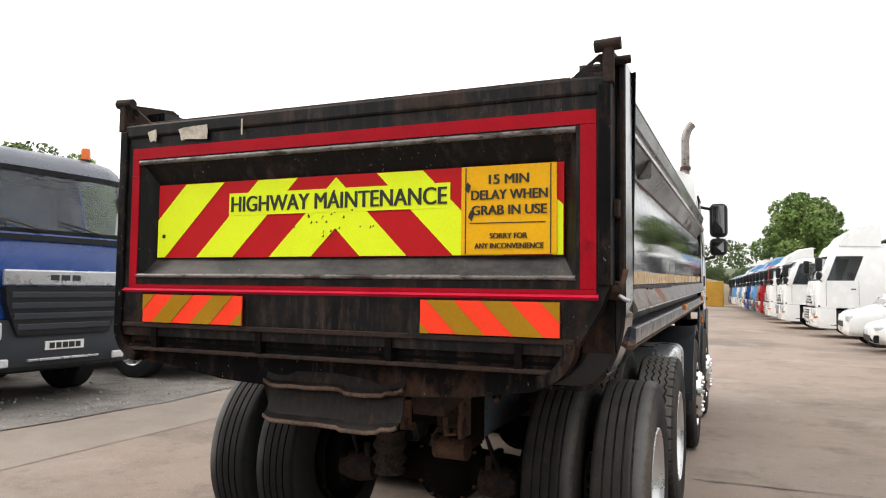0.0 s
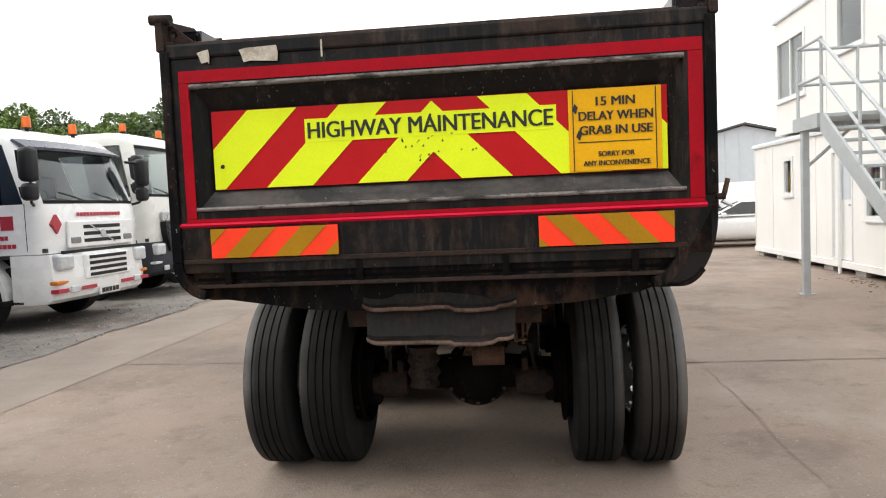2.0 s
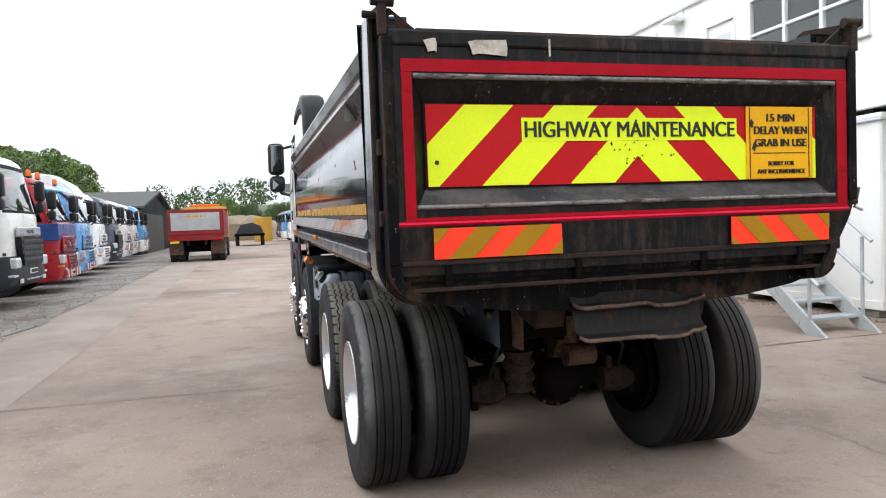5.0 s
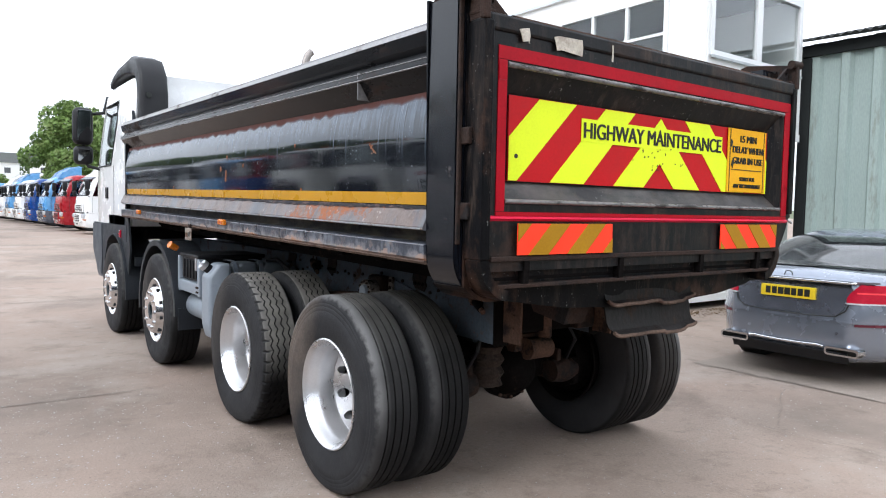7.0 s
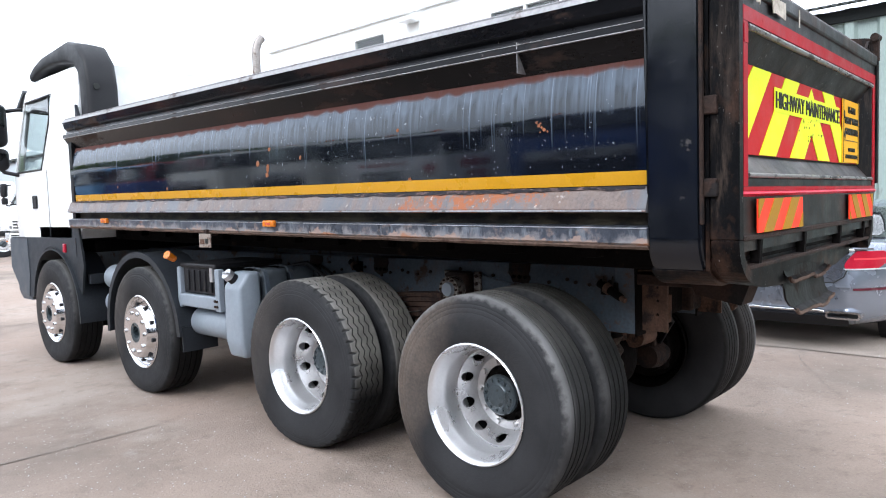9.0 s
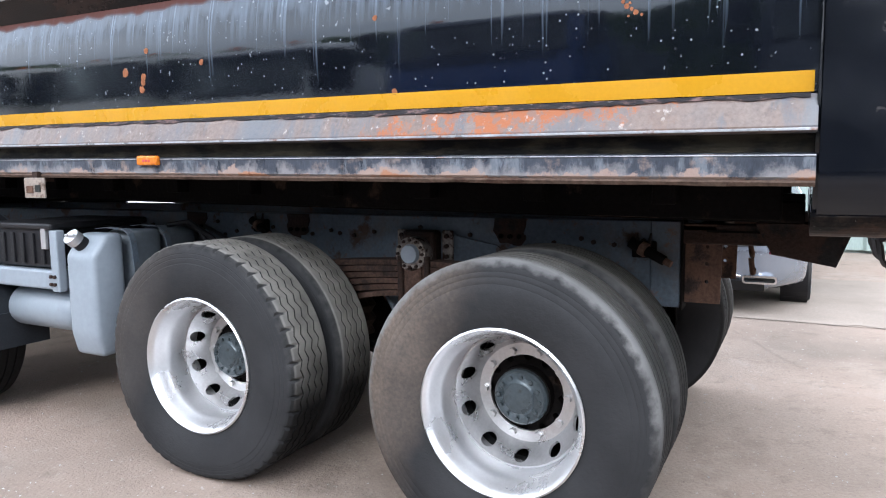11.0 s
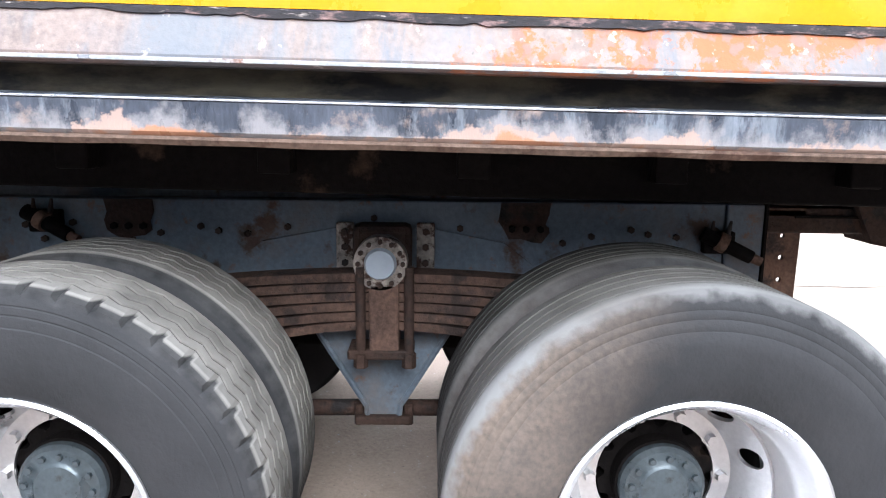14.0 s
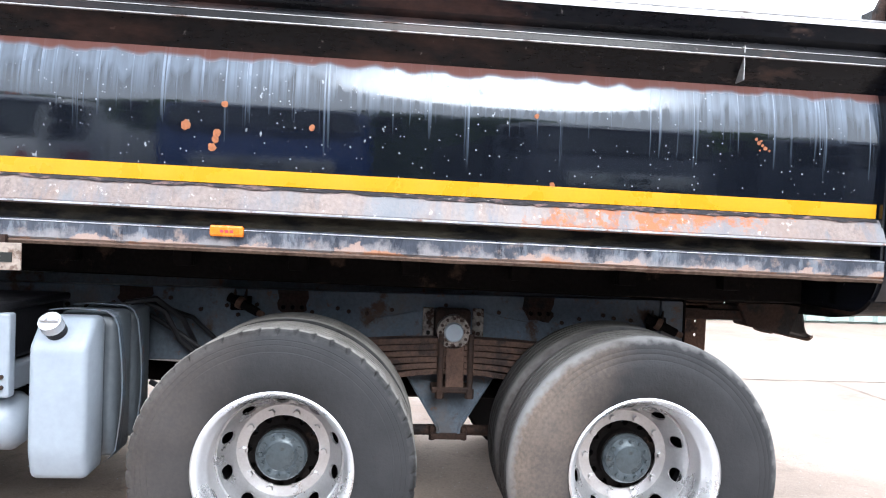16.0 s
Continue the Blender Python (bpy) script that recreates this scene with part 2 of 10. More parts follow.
def worn_skirt():
    """Pale worn grey paint, black paint left in streaks, and orange rust that is thickest towards the rear axles."""
    m = mat("worn_grey_skirt", (0.150, 0.112, 0.097), 0.42, 0, 0.34, 6, 70, 0.15, (0.108, 0.079, 0.068), 0.4, 12.0, 0.5)
    nt = m.node_tree
    L = nt.links.new
    b = nt.nodes["Principled BSDF"]
    base, ro = b.inputs["Base Color"].links[0].from_socket, b.inputs["Roughness"].links[0].from_socket
    co = nt.nodes.new("ShaderNodeTexCoord")
    sep = nt.nodes.new("ShaderNodeSeparateXYZ")
    L(co.outputs["Object"], sep.inputs["Vector"])
    n1 = nt.nodes.new("ShaderNodeTexNoise")
    n1.inputs["Scale"].default_value, n1.inputs["Detail"].default_value, n1.inputs["Roughness"].default_value = 11, 10, 0.78
    n2 = nt.nodes.new("ShaderNodeTexNoise")
    n2.inputs["Scale"].default_value, n2.inputs["Detail"].default_value = 1.6, 2
    L(co.outputs["Object"], n1.inputs["Vector"]), L(co.outputs["Object"], n2.inputs["Vector"])
    rear = nt.nodes.new("ShaderNodeMapRange")
    for i, v in enumerate((1.25, 2.6, 0.28, 0.0)):
        rear.inputs[i + 1].default_value = v
    L(sep.outputs["Y"], rear.inputs[0])
    tail = nt.nodes.new("ShaderNodeMapRange")
    for i, v in enumerate((0.4, 1.35, 0.10, 0.30)):
        tail.inputs[i + 1].default_value = v
    L(sep.outputs["Y"], tail.inputs[0])
    both = nt.nodes.new("ShaderNodeMath")
    both.operation = "MINIMUM"
    L(rear.outputs[0], both.inputs[0]), L(tail.outputs[0], both.inputs[1])
    rear = both
    a1 = nt.nodes.new("ShaderNodeMath")
    a1.operation = "MULTIPLY_ADD"
    a1.inputs[1].default_value = 0.62
    L(n2.outputs["Fac"], a1.inputs[0]), L(rear.outputs[0], a1.inputs[2])
    a2 = nt.nodes.new("ShaderNodeMath")
    a2.operation = "MULTIPLY_ADD"
    a2.inputs[1].default_value = 0.75
    L(n1.outputs["Fac"], a2.inputs[0]), L(a1.outputs[0], a2.inputs[2])
    edge = nt.nodes.new("ShaderNodeMapRange")
    for i, v in enumerate((0.94, 0.965, 0.0, 0.95)):
        edge.inputs[i + 1].default_value = v
    L(a2.outputs[0], edge.inputs[0])
    soft = nt.nodes.new("ShaderNodeMapRange")
    for i, v in enumerate((0.76, 1.0, 0.0, 0.5)):
        soft.inputs[i + 1].default_value = v
    L(a2.outputs[0], soft.inputs[0])
    mp = nt.nodes.new("ShaderNodeMapping")
    mp.inputs["Scale"].default_value = (1, 1.6, 0.45)
    L(co.outputs["Object"], mp.inputs["Vector"])
    n3 = nt.nodes.new("ShaderNodeTexNoise")
    n3.inputs["Scale"].default_value, n3.inputs["Detail"].default_value, n3.inputs["Roughness"].default_value = 2.2, 6, 0.6
    L(mp.outputs["Vector"], n3.inputs["Vector"])
    zone = nt.nodes.new("ShaderNodeMapRange")
    for i, v in enumerate((0.49, 0.58, 0.0, 0.8)):
        zone.inputs[i + 1].default_value = v
    L(n3.outputs["Fac"], zone.inputs[0])
    n4 = nt.nodes.new("ShaderNodeTexNoise")
    n4.inputs["Scale"].default_value, n4.inputs["Detail"].default_value = 30, 8
    L(co.outputs["Object"], n4.inputs["Vector"])
    pit = nt.nodes.new("ShaderNodeMapRange")
    for i, v in enumerate((0.50, 0.58, 0.0, 0.75)):
        pit.inputs[i + 1].default_value = v
    L(n4.outputs["Fac"], pit.inputs[0])
    pr = nt.nodes.new("ShaderNodeMath")
    pr.operation = "MULTIPLY"
    L(pit.outputs[0], pr.inputs[0]), L(edge.outputs[0], pr.inputs[1])
    for fac, col in ((zone, (0.105, 0.118, 0.136)), (soft, (0.19, 0.128, 0.102)), (edge, (0.31, 0.105, 0.042)), (pr, (0.165, 0.128, 0.118))):
        mx = nt.nodes.new("ShaderNodeMix")
        mx.data_type = "RGBA"
        mx.inputs[7].default_value = (*col, 1)
        L(fac.outputs[0], mx.inputs[0]), L(base, mx.inputs[6])
        base = mx.outputs[2]
    L(base, b.inputs["Base Color"])
    rr = nt.nodes.new("ShaderNodeMix")
    rr.inputs[3].default_value = 0.85
    layer(m, (0.075, 0.09, 0.115), 7, 0.53, 0.70, 0.85, (1, 2.0, 0.5), 9, 0.7)
    layer(m, (0.42, 0.38, 0.35), 26, 0.62, 0.68, 0.8)
    layer(m, (0.06, 0.05, 0.05), 60, 0.68, 0.72, 0.8)
    L(edge.outputs[0], rr.inputs[0]), L(ro, rr.inputs[2])
    L(rr.outputs[0], b.inputs["Roughness"])
    return m


TREAD_AT = 0.546


def dusty_tyre(name, dust, tread=0.0, scuff=1.0, toplit_mud=(0.085, 0.080, 0.070), reach=0.15):
    """Black rubber with a pale scuffed shoulder and tan dust dried on the leading side of the wall."""
    m = mat(name, (0.0078, 0.0078, 0.0084), 0.74, 0, 0.3, 9, 60, 0.2, (0.019, 0.017, 0.016), 0.30, 2.2, 0.9, spec=0.13)
    nt = m.node_tree
    L = nt.links.new
    b = nt.nodes["Principled BSDF"]
    base = b.inputs["Base Color"].links[0].from_socket
    co = nt.nodes.new("ShaderNodeTexCoord")
    sep = nt.nodes.new("ShaderNodeSeparateXYZ")
    L(co.outputs["Object"], sep.inputs["Vector"])

    def calc(op, *args):
        n = nt.nodes.new("ShaderNodeMath")
        n.operation = op
        for i, v in enumerate(args):
            if isinstance(v, (int, float)):
                n.inputs[i].default_value = v
            else:
                L(v, n.inputs[i])
        return n.outputs[0]

    def noisy(scale, detail):
        n = nt.nodes.new("ShaderNodeTexNoise")
        n.inputs["Scale"].default_value, n.inputs["Detail"].default_value = scale, detail
        L(co.outputs["Object"], n.inputs["Vector"])
        return n.outputs["Fac"]

    def ramp(v, a, c, d, e):
        n = nt.nodes.new("ShaderNodeMapRange")
        for i, q in enumerate((a, c, d, e)):
            n.inputs[i + 1].default_value = q
        L(v, n.inputs[0])
        return n.outputs[0]
    r = calc("SQRT", calc("ADD", calc("POWER", sep.outputs["Y"], 2.0), calc("POWER", sep.outputs["Z"], 2.0)))
    worn = calc("MULTIPLY", ramp(calc("MULTIPLY_ADD", noisy(26, 8), 0.050, r), 0.548, 0.572, 0, scuff), ramp(noisy(3, 2), 0.3, 0.6, 0.35, 1.0))
    # scuffs grow paler upwards: light from above painted into them
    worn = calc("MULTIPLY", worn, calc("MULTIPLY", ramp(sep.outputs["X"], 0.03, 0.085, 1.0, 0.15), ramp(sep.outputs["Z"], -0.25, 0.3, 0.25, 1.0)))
    side = calc("ADD", calc("MULTIPLY", sep.outputs["Y"], 0.9), calc("MULTIPLY", sep.outputs["Z"], 0.35))
    patch = calc("MULTIPLY", ramp(sep.outputs["X"], 0.02, 0.05, 1.0, 0.15), ramp(calc("MULTIPLY_ADD", noisy(5, 9), 0.34, side), 0.34, 0.86, 0, dust))
    patch = calc("MULTIPLY", patch, ramp(noisy(70, 5), 0.2, 0.8, 0.4, 1.0))
    # tread dust with top light painted in, so the upper half is paler
    toplit_grime = calc("MULTIPLY", ramp(r, TREAD_AT + 0.001, TREAD_AT + 0.0045, 0.0, tread), calc("MULTIPLY", ramp(noisy(7, 6), 0.3, 0.65, 0.45, 1.0), ramp(sep.outputs["Z"], reach, reach + 0.35, 0.0, 1.0)))
    film = calc("MULTIPLY", ramp(r, TREAD_AT - 0.020, TREAD_AT - 0.004, 1.0, 0.0), ramp(noisy(4, 7), 0.25, 0.75, 0.45, 0.95))
    for fac, col in ((film, (0.040, 0.0405, 0.043)), (toplit_grime, toplit_mud), (patch, (0.26, 0.20, 0.155)), (worn, (0.165, 0.163, 0.162))):
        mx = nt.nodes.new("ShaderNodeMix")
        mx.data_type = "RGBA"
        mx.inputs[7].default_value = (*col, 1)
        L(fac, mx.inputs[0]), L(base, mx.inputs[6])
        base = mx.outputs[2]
    L(base, b.inputs["Base Color"])
    return m


def scuffed_paint(name, brown, gloss=0.25):
    """Old black paint: brown-grey vertical scuffs, soft rust bloom and fine pale chips."""
    m = mat(name, (0.0035, 0.0035, 0.0042), 0.44, 0, 0.4, 5, 80, 0.08, spec=gloss)
    nt = m.node_tree
    L = nt.links.new
    b = nt.nodes["Principled BSDF"]
    base, ro = b.inputs["Base Color"].links[0].from_socket, b.inputs["Roughness"].links[0].from_socket
    co = nt.nodes.new("ShaderNodeTexCoord")

    def noisy(sc, scale, detail, rough=0.6):
        mp = nt.nodes.new("ShaderNodeMapping")
        mp.inputs["Scale"].default_value = sc
        L(co.outputs["Object"], mp.inputs["Vector"])
        n = nt.nodes.new("ShaderNodeTexNoise")
        n.inputs["Scale"].default_value, n.inputs["Detail"].default_value, n.inputs["Roughness"].default_value = scale, detail, rough
        L(mp.outputs["Vector"], n.inputs["Vector"])
        return n.outputs["Fac"]

    def ramp(v, a, c, e):
        n = nt.nodes.new("ShaderNodeMapRange")
        n.inputs[1].default_value, n.inputs[2].default_value, n.inputs[4].default_value = a, c, e
        L(v, n.inputs[0])
        return n.outputs[0]

    def times(p, q):
        n = nt.nodes.new("ShaderNodeMath")
        n.operation = "MULTIPLY"
        L(p, n.inputs[0]), L(q, n.inputs[1])
        return n.outputs[0]
    scuff = times(ramp(noisy((1, 1, 0.16), 16, 9, 0.75), 0.50, 0.72, 0.75), ramp(noisy((1, 1, 1), 2.4, 3), 0.38, 0.6, 1.0))
    bloom = ramp(noisy((1, 1, 0.7), 3.3, 6, 0.7), 0.52, 0.74, brown)
    chip = times(ramp(noisy((1, 1, 0.6), 85, 2, 0.5), 0.69, 0.73, 0.42), ramp(noisy((1, 1, 1), 6, 2), 0.46, 0.62, 1.0))
    for fac, col in ((scuff, (0.100, 0.073, 0.057)), (bloom, (0.080, 0.042, 0.027)), (chip, (0.42, 0.42, 0.40))):
        mx = nt.nodes.new("ShaderNodeMix")
        mx.data_type = "RGBA"
        mx.inputs[7].default_value = (*col, 1)
        L(fac, mx.inputs[0]), L(base, mx.inputs[6])
        base = mx.outputs[2]
    L(base, b.inputs["Base Color"])
    rr = nt.nodes.new("ShaderNodeMix")
    rr.inputs[3].default_value = 0.75
    L(scuff, rr.inputs[0]), L(ro, rr.inputs[2])
    L(rr.outputs[0], b.inputs["Roughness"])
    return m


def flange_wear(m):
    """Pale and rusty bare patches that have grown up from the flange's lower edge."""
    nt = m.node_tree
    L = nt.links.new
    b = nt.nodes["Principled BSDF"]
    co = nt.nodes.new("ShaderNodeTexCoord")
    sep = nt.nodes.new("ShaderNodeSeparateXYZ")
    L(co.outputs["Object"], sep.inputs["Vector"])

    def calc(op, *args):
        n = nt.nodes.new("ShaderNodeMath")
        n.operation = op
        for i, v in enumerate(args):
            if isinstance(v, (int, float)):
                n.inputs[i].default_value = v
            else:
                L(v, n.inputs[i])
        return n.outputs[0]
    h = calc("SUBTRACT", sep.outputs["Z"], calc("MULTIPLY", calc("SUBTRACT", sep.outputs["Y"], 0.33), 0.0148))
    for scale, at, gain, lo, hi, col in ((10.0, 1.378, 5.0, 0.50, 0.66, (0.235, 0.225, 0.232)), (6.5, 1.376, 5.0, 0.62, 0.66, (0.34, 0.245, 0.205)), (3.4, 1.360, 5.0, 0.66, 0.70, (0.36, 0.17, 0.095))):
        n = nt.nodes.new("ShaderNodeTexNoise")
        n.inputs["Scale"].default_value, n.inputs["Detail"].default_value, n.inputs["Roughness"].default_value = scale, 9, 0.66
        L(co.outputs["Object"], n.inputs["Vector"])
        v = calc("ADD", n.outputs["Fac"], calc("MULTIPLY", calc("SUBTRACT", at, h), gain))
        r = nt.nodes.new("ShaderNodeMapRange")
        for i, q in enumerate((lo, hi, 0.0, 0.9)):
            r.inputs[i + 1].default_value = q
        L(v, r.inputs[0])
        mx = nt.nodes.new("ShaderNodeMix")
        mx.data_type = "RGBA"
        mx.inputs[7].default_value = (*col, 1)
        L(r.outputs[0], mx.inputs[0]), L(b.inputs["Base Color"].links[0].from_socket, mx.inputs[6])
        L(mx.outputs[2], b.inputs["Base Color"])


M_GROUND = mat("yard_concrete", (0.315, 0.250, 0.207), 0.9, 0, 0.16, 0.9, 60, 0.7, spec=0.3)
layer(M_GROUND, (0.315, 0.236, 0.192), 0.35, 0.42, 0.68, 0.8)
layer(M_GROUND, (0.165, 0.135, 0.112), 0.22, 0.50, 0.66, 0.8, detail=10)
layer(M_GROUND, (0.375, 0.318, 0.272), 0.55, 0.53, 0.66, 0.7, detail=12, rough=0.65)
layer(M_GROUND, (0.15, 0.118, 0.095), 1.3, 0.54, 0.70, 0.65, detail=10, rough=0.7)
layer(M_GROUND, (0.36, 0.33, 0.30), 2.2, 0.60, 0.72, 0.5, detail=10, rough=0.75)
layer(M_GROUND, (0.185, 0.148, 0.122), 5, 0.54, 0.68, 0.6, detail=10, rough=0.75)
layer(M_GROUND, (0.42, 0.39, 0.355), 34, 0.63, 0.68, 0.7)
layer(M_GROUND, (0.14, 0.115, 0.098), 48, 0.62, 0.68, 0.6)
M_GRAVEL = mat("gravel_dirt", (0.215, 0.195, 0.178), 0.95, 0, 0.4, 2.5, 30, 1.0, (0.15, 0.12, 0.10), 0.45, 0.9)
M_STONE = mat("loose_stone", (0.38, 0.37, 0.35), 0.9, 0, 0.3, 3, 30, 0.4, obj_var=0.2)
M_SLAB = mat("pale_concrete", (0.315, 0.262, 0.222), 0.9, 0, 0.15, 1.2, 50, 0.35, spec=0.3)
layer(M_SLAB, (0.22, 0.185, 0.155), 0.8, 0.45, 0.7, 0.8, detail=10)
M_SEAM = mat("dark_joint", (0.215, 0.178, 0.148), 0.95, 0, 0.3, 6, 50, 0.4)
M_GLOSS = glossy_side_paint()
M_BLACK = mat("black_body_paint", (0.0045, 0.005, 0.006), 0.34, 0, 0.4, 4, 55, 0.10, (0.05, 0.03, 0.022), 0.25, 3.2, 0.85, spec=0.2)
M_POST = mat("black_post_paint", (0.005, 0.006, 0.009), 0.15, 0, 0.3, 4, 55, 0.012, (0.09, 0.075, 0.068), 0.13, 8, 0.7, spec=0.42)
M_TAIL = scuffed_paint("scuffed_black_paint", 0.62, 0.21)
layer(M_TAIL, (0.105, 0.09, 0.08), 14, 0.58, 0.72, 0.45, (1, 1, 0.3), 10, 0.8)
layer(M_TAIL, (0.060, 0.029, 0.018), 3.1, 0.55, 0.70, 0.6, (0.6, 1, 1), 10, 0.7)
M_APRON = scuffed_paint("scuffed_underbody_paint", 0.9, 0.08)
M_BEVEL = scuffed_paint("worn_pan_edge", 0.25, 0.2)
# paler copy for the pan's lower slope: sky light painted in, plus dust
M_BEVLOW = scuffed_paint("dusty_pan_ledge", 0.3, 0.4)
layer(M_BEVLOW, (0.12, 0.10, 0.088), 6, 0.44, 0.68, 0.6, (0.5, 1, 1))
# rib highlight put into the colour, together with worn paint
M_EDGE = mat("worn_bright_edge", (0.16, 0.15, 0.145), 0.3, 0.3, 0.5, 9, 90, 0.1, (0.03, 0.026, 0.024), 0.45, 14, 0.5, stretch=(0.4, 1, 1))
# brighter copy of the red tape: sky light on the upturned fold painted in
M_REDF = mat("red_fold_tape", (0.62, 0.012, 0.05), 0.4, 0, 0.12, 6, 90, 0.04, spec=0.3)
M_RAIL = mat("rail_paint", (0.0045, 0.0045, 0.0055), 0.22, 0, 0.4, 3, 60, 0.06, (0.045, 0.027, 0.021), 0.32, 2.2, 0.8, stretch=(1, 0.35, 1), spec=0.14)
layer(M_RAIL, (0.055, 0.026, 0.019), 3.5, 0.50, 0.68, 0.5, (1, 0.4, 1), 10, 0.7)
layer(M_RAIL, (0.16, 0.14, 0.135), 30, 0.66, 0.72, 0.5)
M_RAILTOP = mat("bare_rail_edge", (0.30, 0.29, 0.29), 0.4, 0.6, 0.3, 5, 60, 0.1, (0.10, 0.07, 0.06), 0.35, 4)
M_SKIRT = worn_skirt()
layer(M_SKIRT, (0.085, 0.10, 0.125), 3.2, 0.52, 0.68, 0.55, (1, 0.8, 0.5), 8, 0.6)
layer(M_SKIRT, (0.15, 0.085, 0.055), 5.5, 0.54, 0.68, 0.55, (1, 0.7, 0.5), 10, 0.7)
M_FLANGE = mat("worn_dark_flange", (0.046, 0.053, 0.070), 0.36, 0.1, 0.35, 8, 70, 0.2, (0.13, 0.145, 0.17), 0.42, 9, 0.4, stretch=(1, 1.6, 0.5))
layer(M_FLANGE, (0.30, 0.225, 0.19), 8, 0.58, 0.68, 0.8)
layer(M_FLANGE, (0.28, 0.12, 0.06), 5, 0.66, 0.74, 0.7)
flange_wear(M_FLANGE)
M_SEAMDK = mat("flaking_seam", (0.018, 0.016, 0.018), 0.7, 0, 0.5, 20, 80, 0.4, (0.13, 0.085, 0.08), 0.46, 16, 0.9, stretch=(1, 0.6, 1.5), spec=0.2)
layer(M_SEAMDK, (0.36, 0.31, 0.29), 30, 0.62, 0.68, 0.8, (1, 0.4, 2))
M_BARE = mat("bare_steel_edge", (0.42, 0.43, 0.45), 0.35, 0.6, 0.3, 9, 80, 0.1, (0.22, 0.13, 0.10), 0.3, 7, 0.8)
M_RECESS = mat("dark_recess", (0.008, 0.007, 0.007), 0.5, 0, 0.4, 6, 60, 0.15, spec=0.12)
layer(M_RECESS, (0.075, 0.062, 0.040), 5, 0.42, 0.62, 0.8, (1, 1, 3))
M_RUSTY = mat("rusted_steel", (0.030, 0.017, 0.0125), 0.8, 0, 0.5, 7, 70, 0.5, (0.012, 0.010, 0.010), 0.45, 5, spec=0.25)
M_RUSTO = mat("orange_rust", (0.27, 0.105, 0.05), 0.9, 0, 0.3, 30, 90, 0.5, (0.20, 0.07, 0.035), 0.4, 40, spec=0.2)
M_LIP = mat("dusty_rust_lip", (0.105, 0.072, 0.056), 0.9, 0, 0.4, 9, 70, 0.3, (0.06, 0.035, 0.026), 0.4, 8, spec=0.15)
M_FLAP = mat("dusty_bent_steel", (0.012, 0.0098, 0.009), 0.5, 0, 0.5, 5, 60, 0.2, (0.036, 0.024, 0.018), 0.42, 6, 0.85, stretch=(1, 1, 0.5), spec=0.15)
M_BELLOW = mat("dusty_bellow_rubber", (0.045, 0.033, 0.027), 0.85, 0, 0.5, 9, 60, 0.4, (0.015, 0.012, 0.011), 0.45, 9, spec=0.15)
M_DEADLEAF = mat("dead_leaves", (0.20, 0.13, 0.07), 0.9, 0, 0.4, 20, 60, 0.1, (0.10, 0.075, 0.045), 0.4, 12, spec=0.2)
M_RUSTB = mat("brown_rust", (0.105, 0.060, 0.042), 0.85, 0, 0.4, 8, 70, 0.5, (0.03, 0.022, 0.02), 0.4, 6, spec=0.25)
M_SPRING = mat("dark_spring_rust", (0.068, 0.041, 0.031), 0.85, 0, 0.5, 9, 70, 0.5, (0.026, 0.018, 0.016), 0.45, 7, spec=0.2)
M_GREYPL = mat("mid_grey_bumper_plastic", (0.075, 0.085, 0.098), 0.5, 0, 0.1, 5, 90, 0.04, spec=0.3)
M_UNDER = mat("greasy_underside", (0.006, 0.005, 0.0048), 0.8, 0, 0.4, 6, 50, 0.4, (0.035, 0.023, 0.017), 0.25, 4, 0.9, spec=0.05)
M_CHASSIS = mat("blue_grey_chassis_paint", (0.080, 0.101, 0.126), 0.6, 0, 0.25, 4, 60, 0.15, (0.06, 0.036, 0.027), 0.36, 4.5, 0.85, spec=0.3)
layer(M_CHASSIS, (0.095, 0.075, 0.062), 4.5, 0.50, 0.68, 0.7, detail=10, rough=0.7)
layer(M_CHASSIS, (0.11, 0.055, 0.03), 17, 0.60, 0.68, 0.8)
M_CRUST = mat("crusted_pale_rust", (0.20, 0.175, 0.155), 0.8, 0, 0.5, 22, 60, 0.5, (0.045, 0.026, 0.02), 0.48, 26, 0.95, spec=0.2)
M_TANK = mat("grey_tank_paint", (0.25, 0.285, 0.325), 0.42, 0, 0.08, 5, 30, 0.02, (0.22, 0.22, 0.22), 0.2, 5)
M_FTANK = mat("slate_grey_tank", (0.085, 0.10, 0.115), 0.5, 0, 0.15, 5, 40, 0.03, (0.06, 0.06, 0.06), 0.25, 4)
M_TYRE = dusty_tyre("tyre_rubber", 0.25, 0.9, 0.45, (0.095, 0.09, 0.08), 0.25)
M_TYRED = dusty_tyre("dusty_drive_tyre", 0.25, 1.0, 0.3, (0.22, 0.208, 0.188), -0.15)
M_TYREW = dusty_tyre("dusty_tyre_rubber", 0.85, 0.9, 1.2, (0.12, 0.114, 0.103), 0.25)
M_DISC = mat("silver_disc_paint", (0.53, 0.525, 0.53), 0.34, 0.76, 0.10, 6, 80, 0.02)
M_RIM = mat("silver_rim_paint", (0.65, 0.65, 0.66), 0.32, 0.78, 0.05, 5, 80, 0.02, (0.45, 0.42, 0.40), 0.08, 4, 0.5)
M_CHROME = mat("polished_wheel_metal", (0.72, 0.72, 0.73), 0.13, 1.0, 0.08, 6, 80, 0.03, rvar=0.06)
M_HUB = mat("dark_hub_metal", (0.060, 0.076, 0.086), 0.30, 0.4, 0.3, 9, 70, 0.12, (0.03, 0.03, 0.03), 0.12, 8)
M_RED = mat("red_reflective_tape", (0.35, 0.003, 0.012), 0.45, 0, 0.15, 6, 90, 0.04, (0.22, 0.004, 0.010), 0.25, 5, spec=0.12)
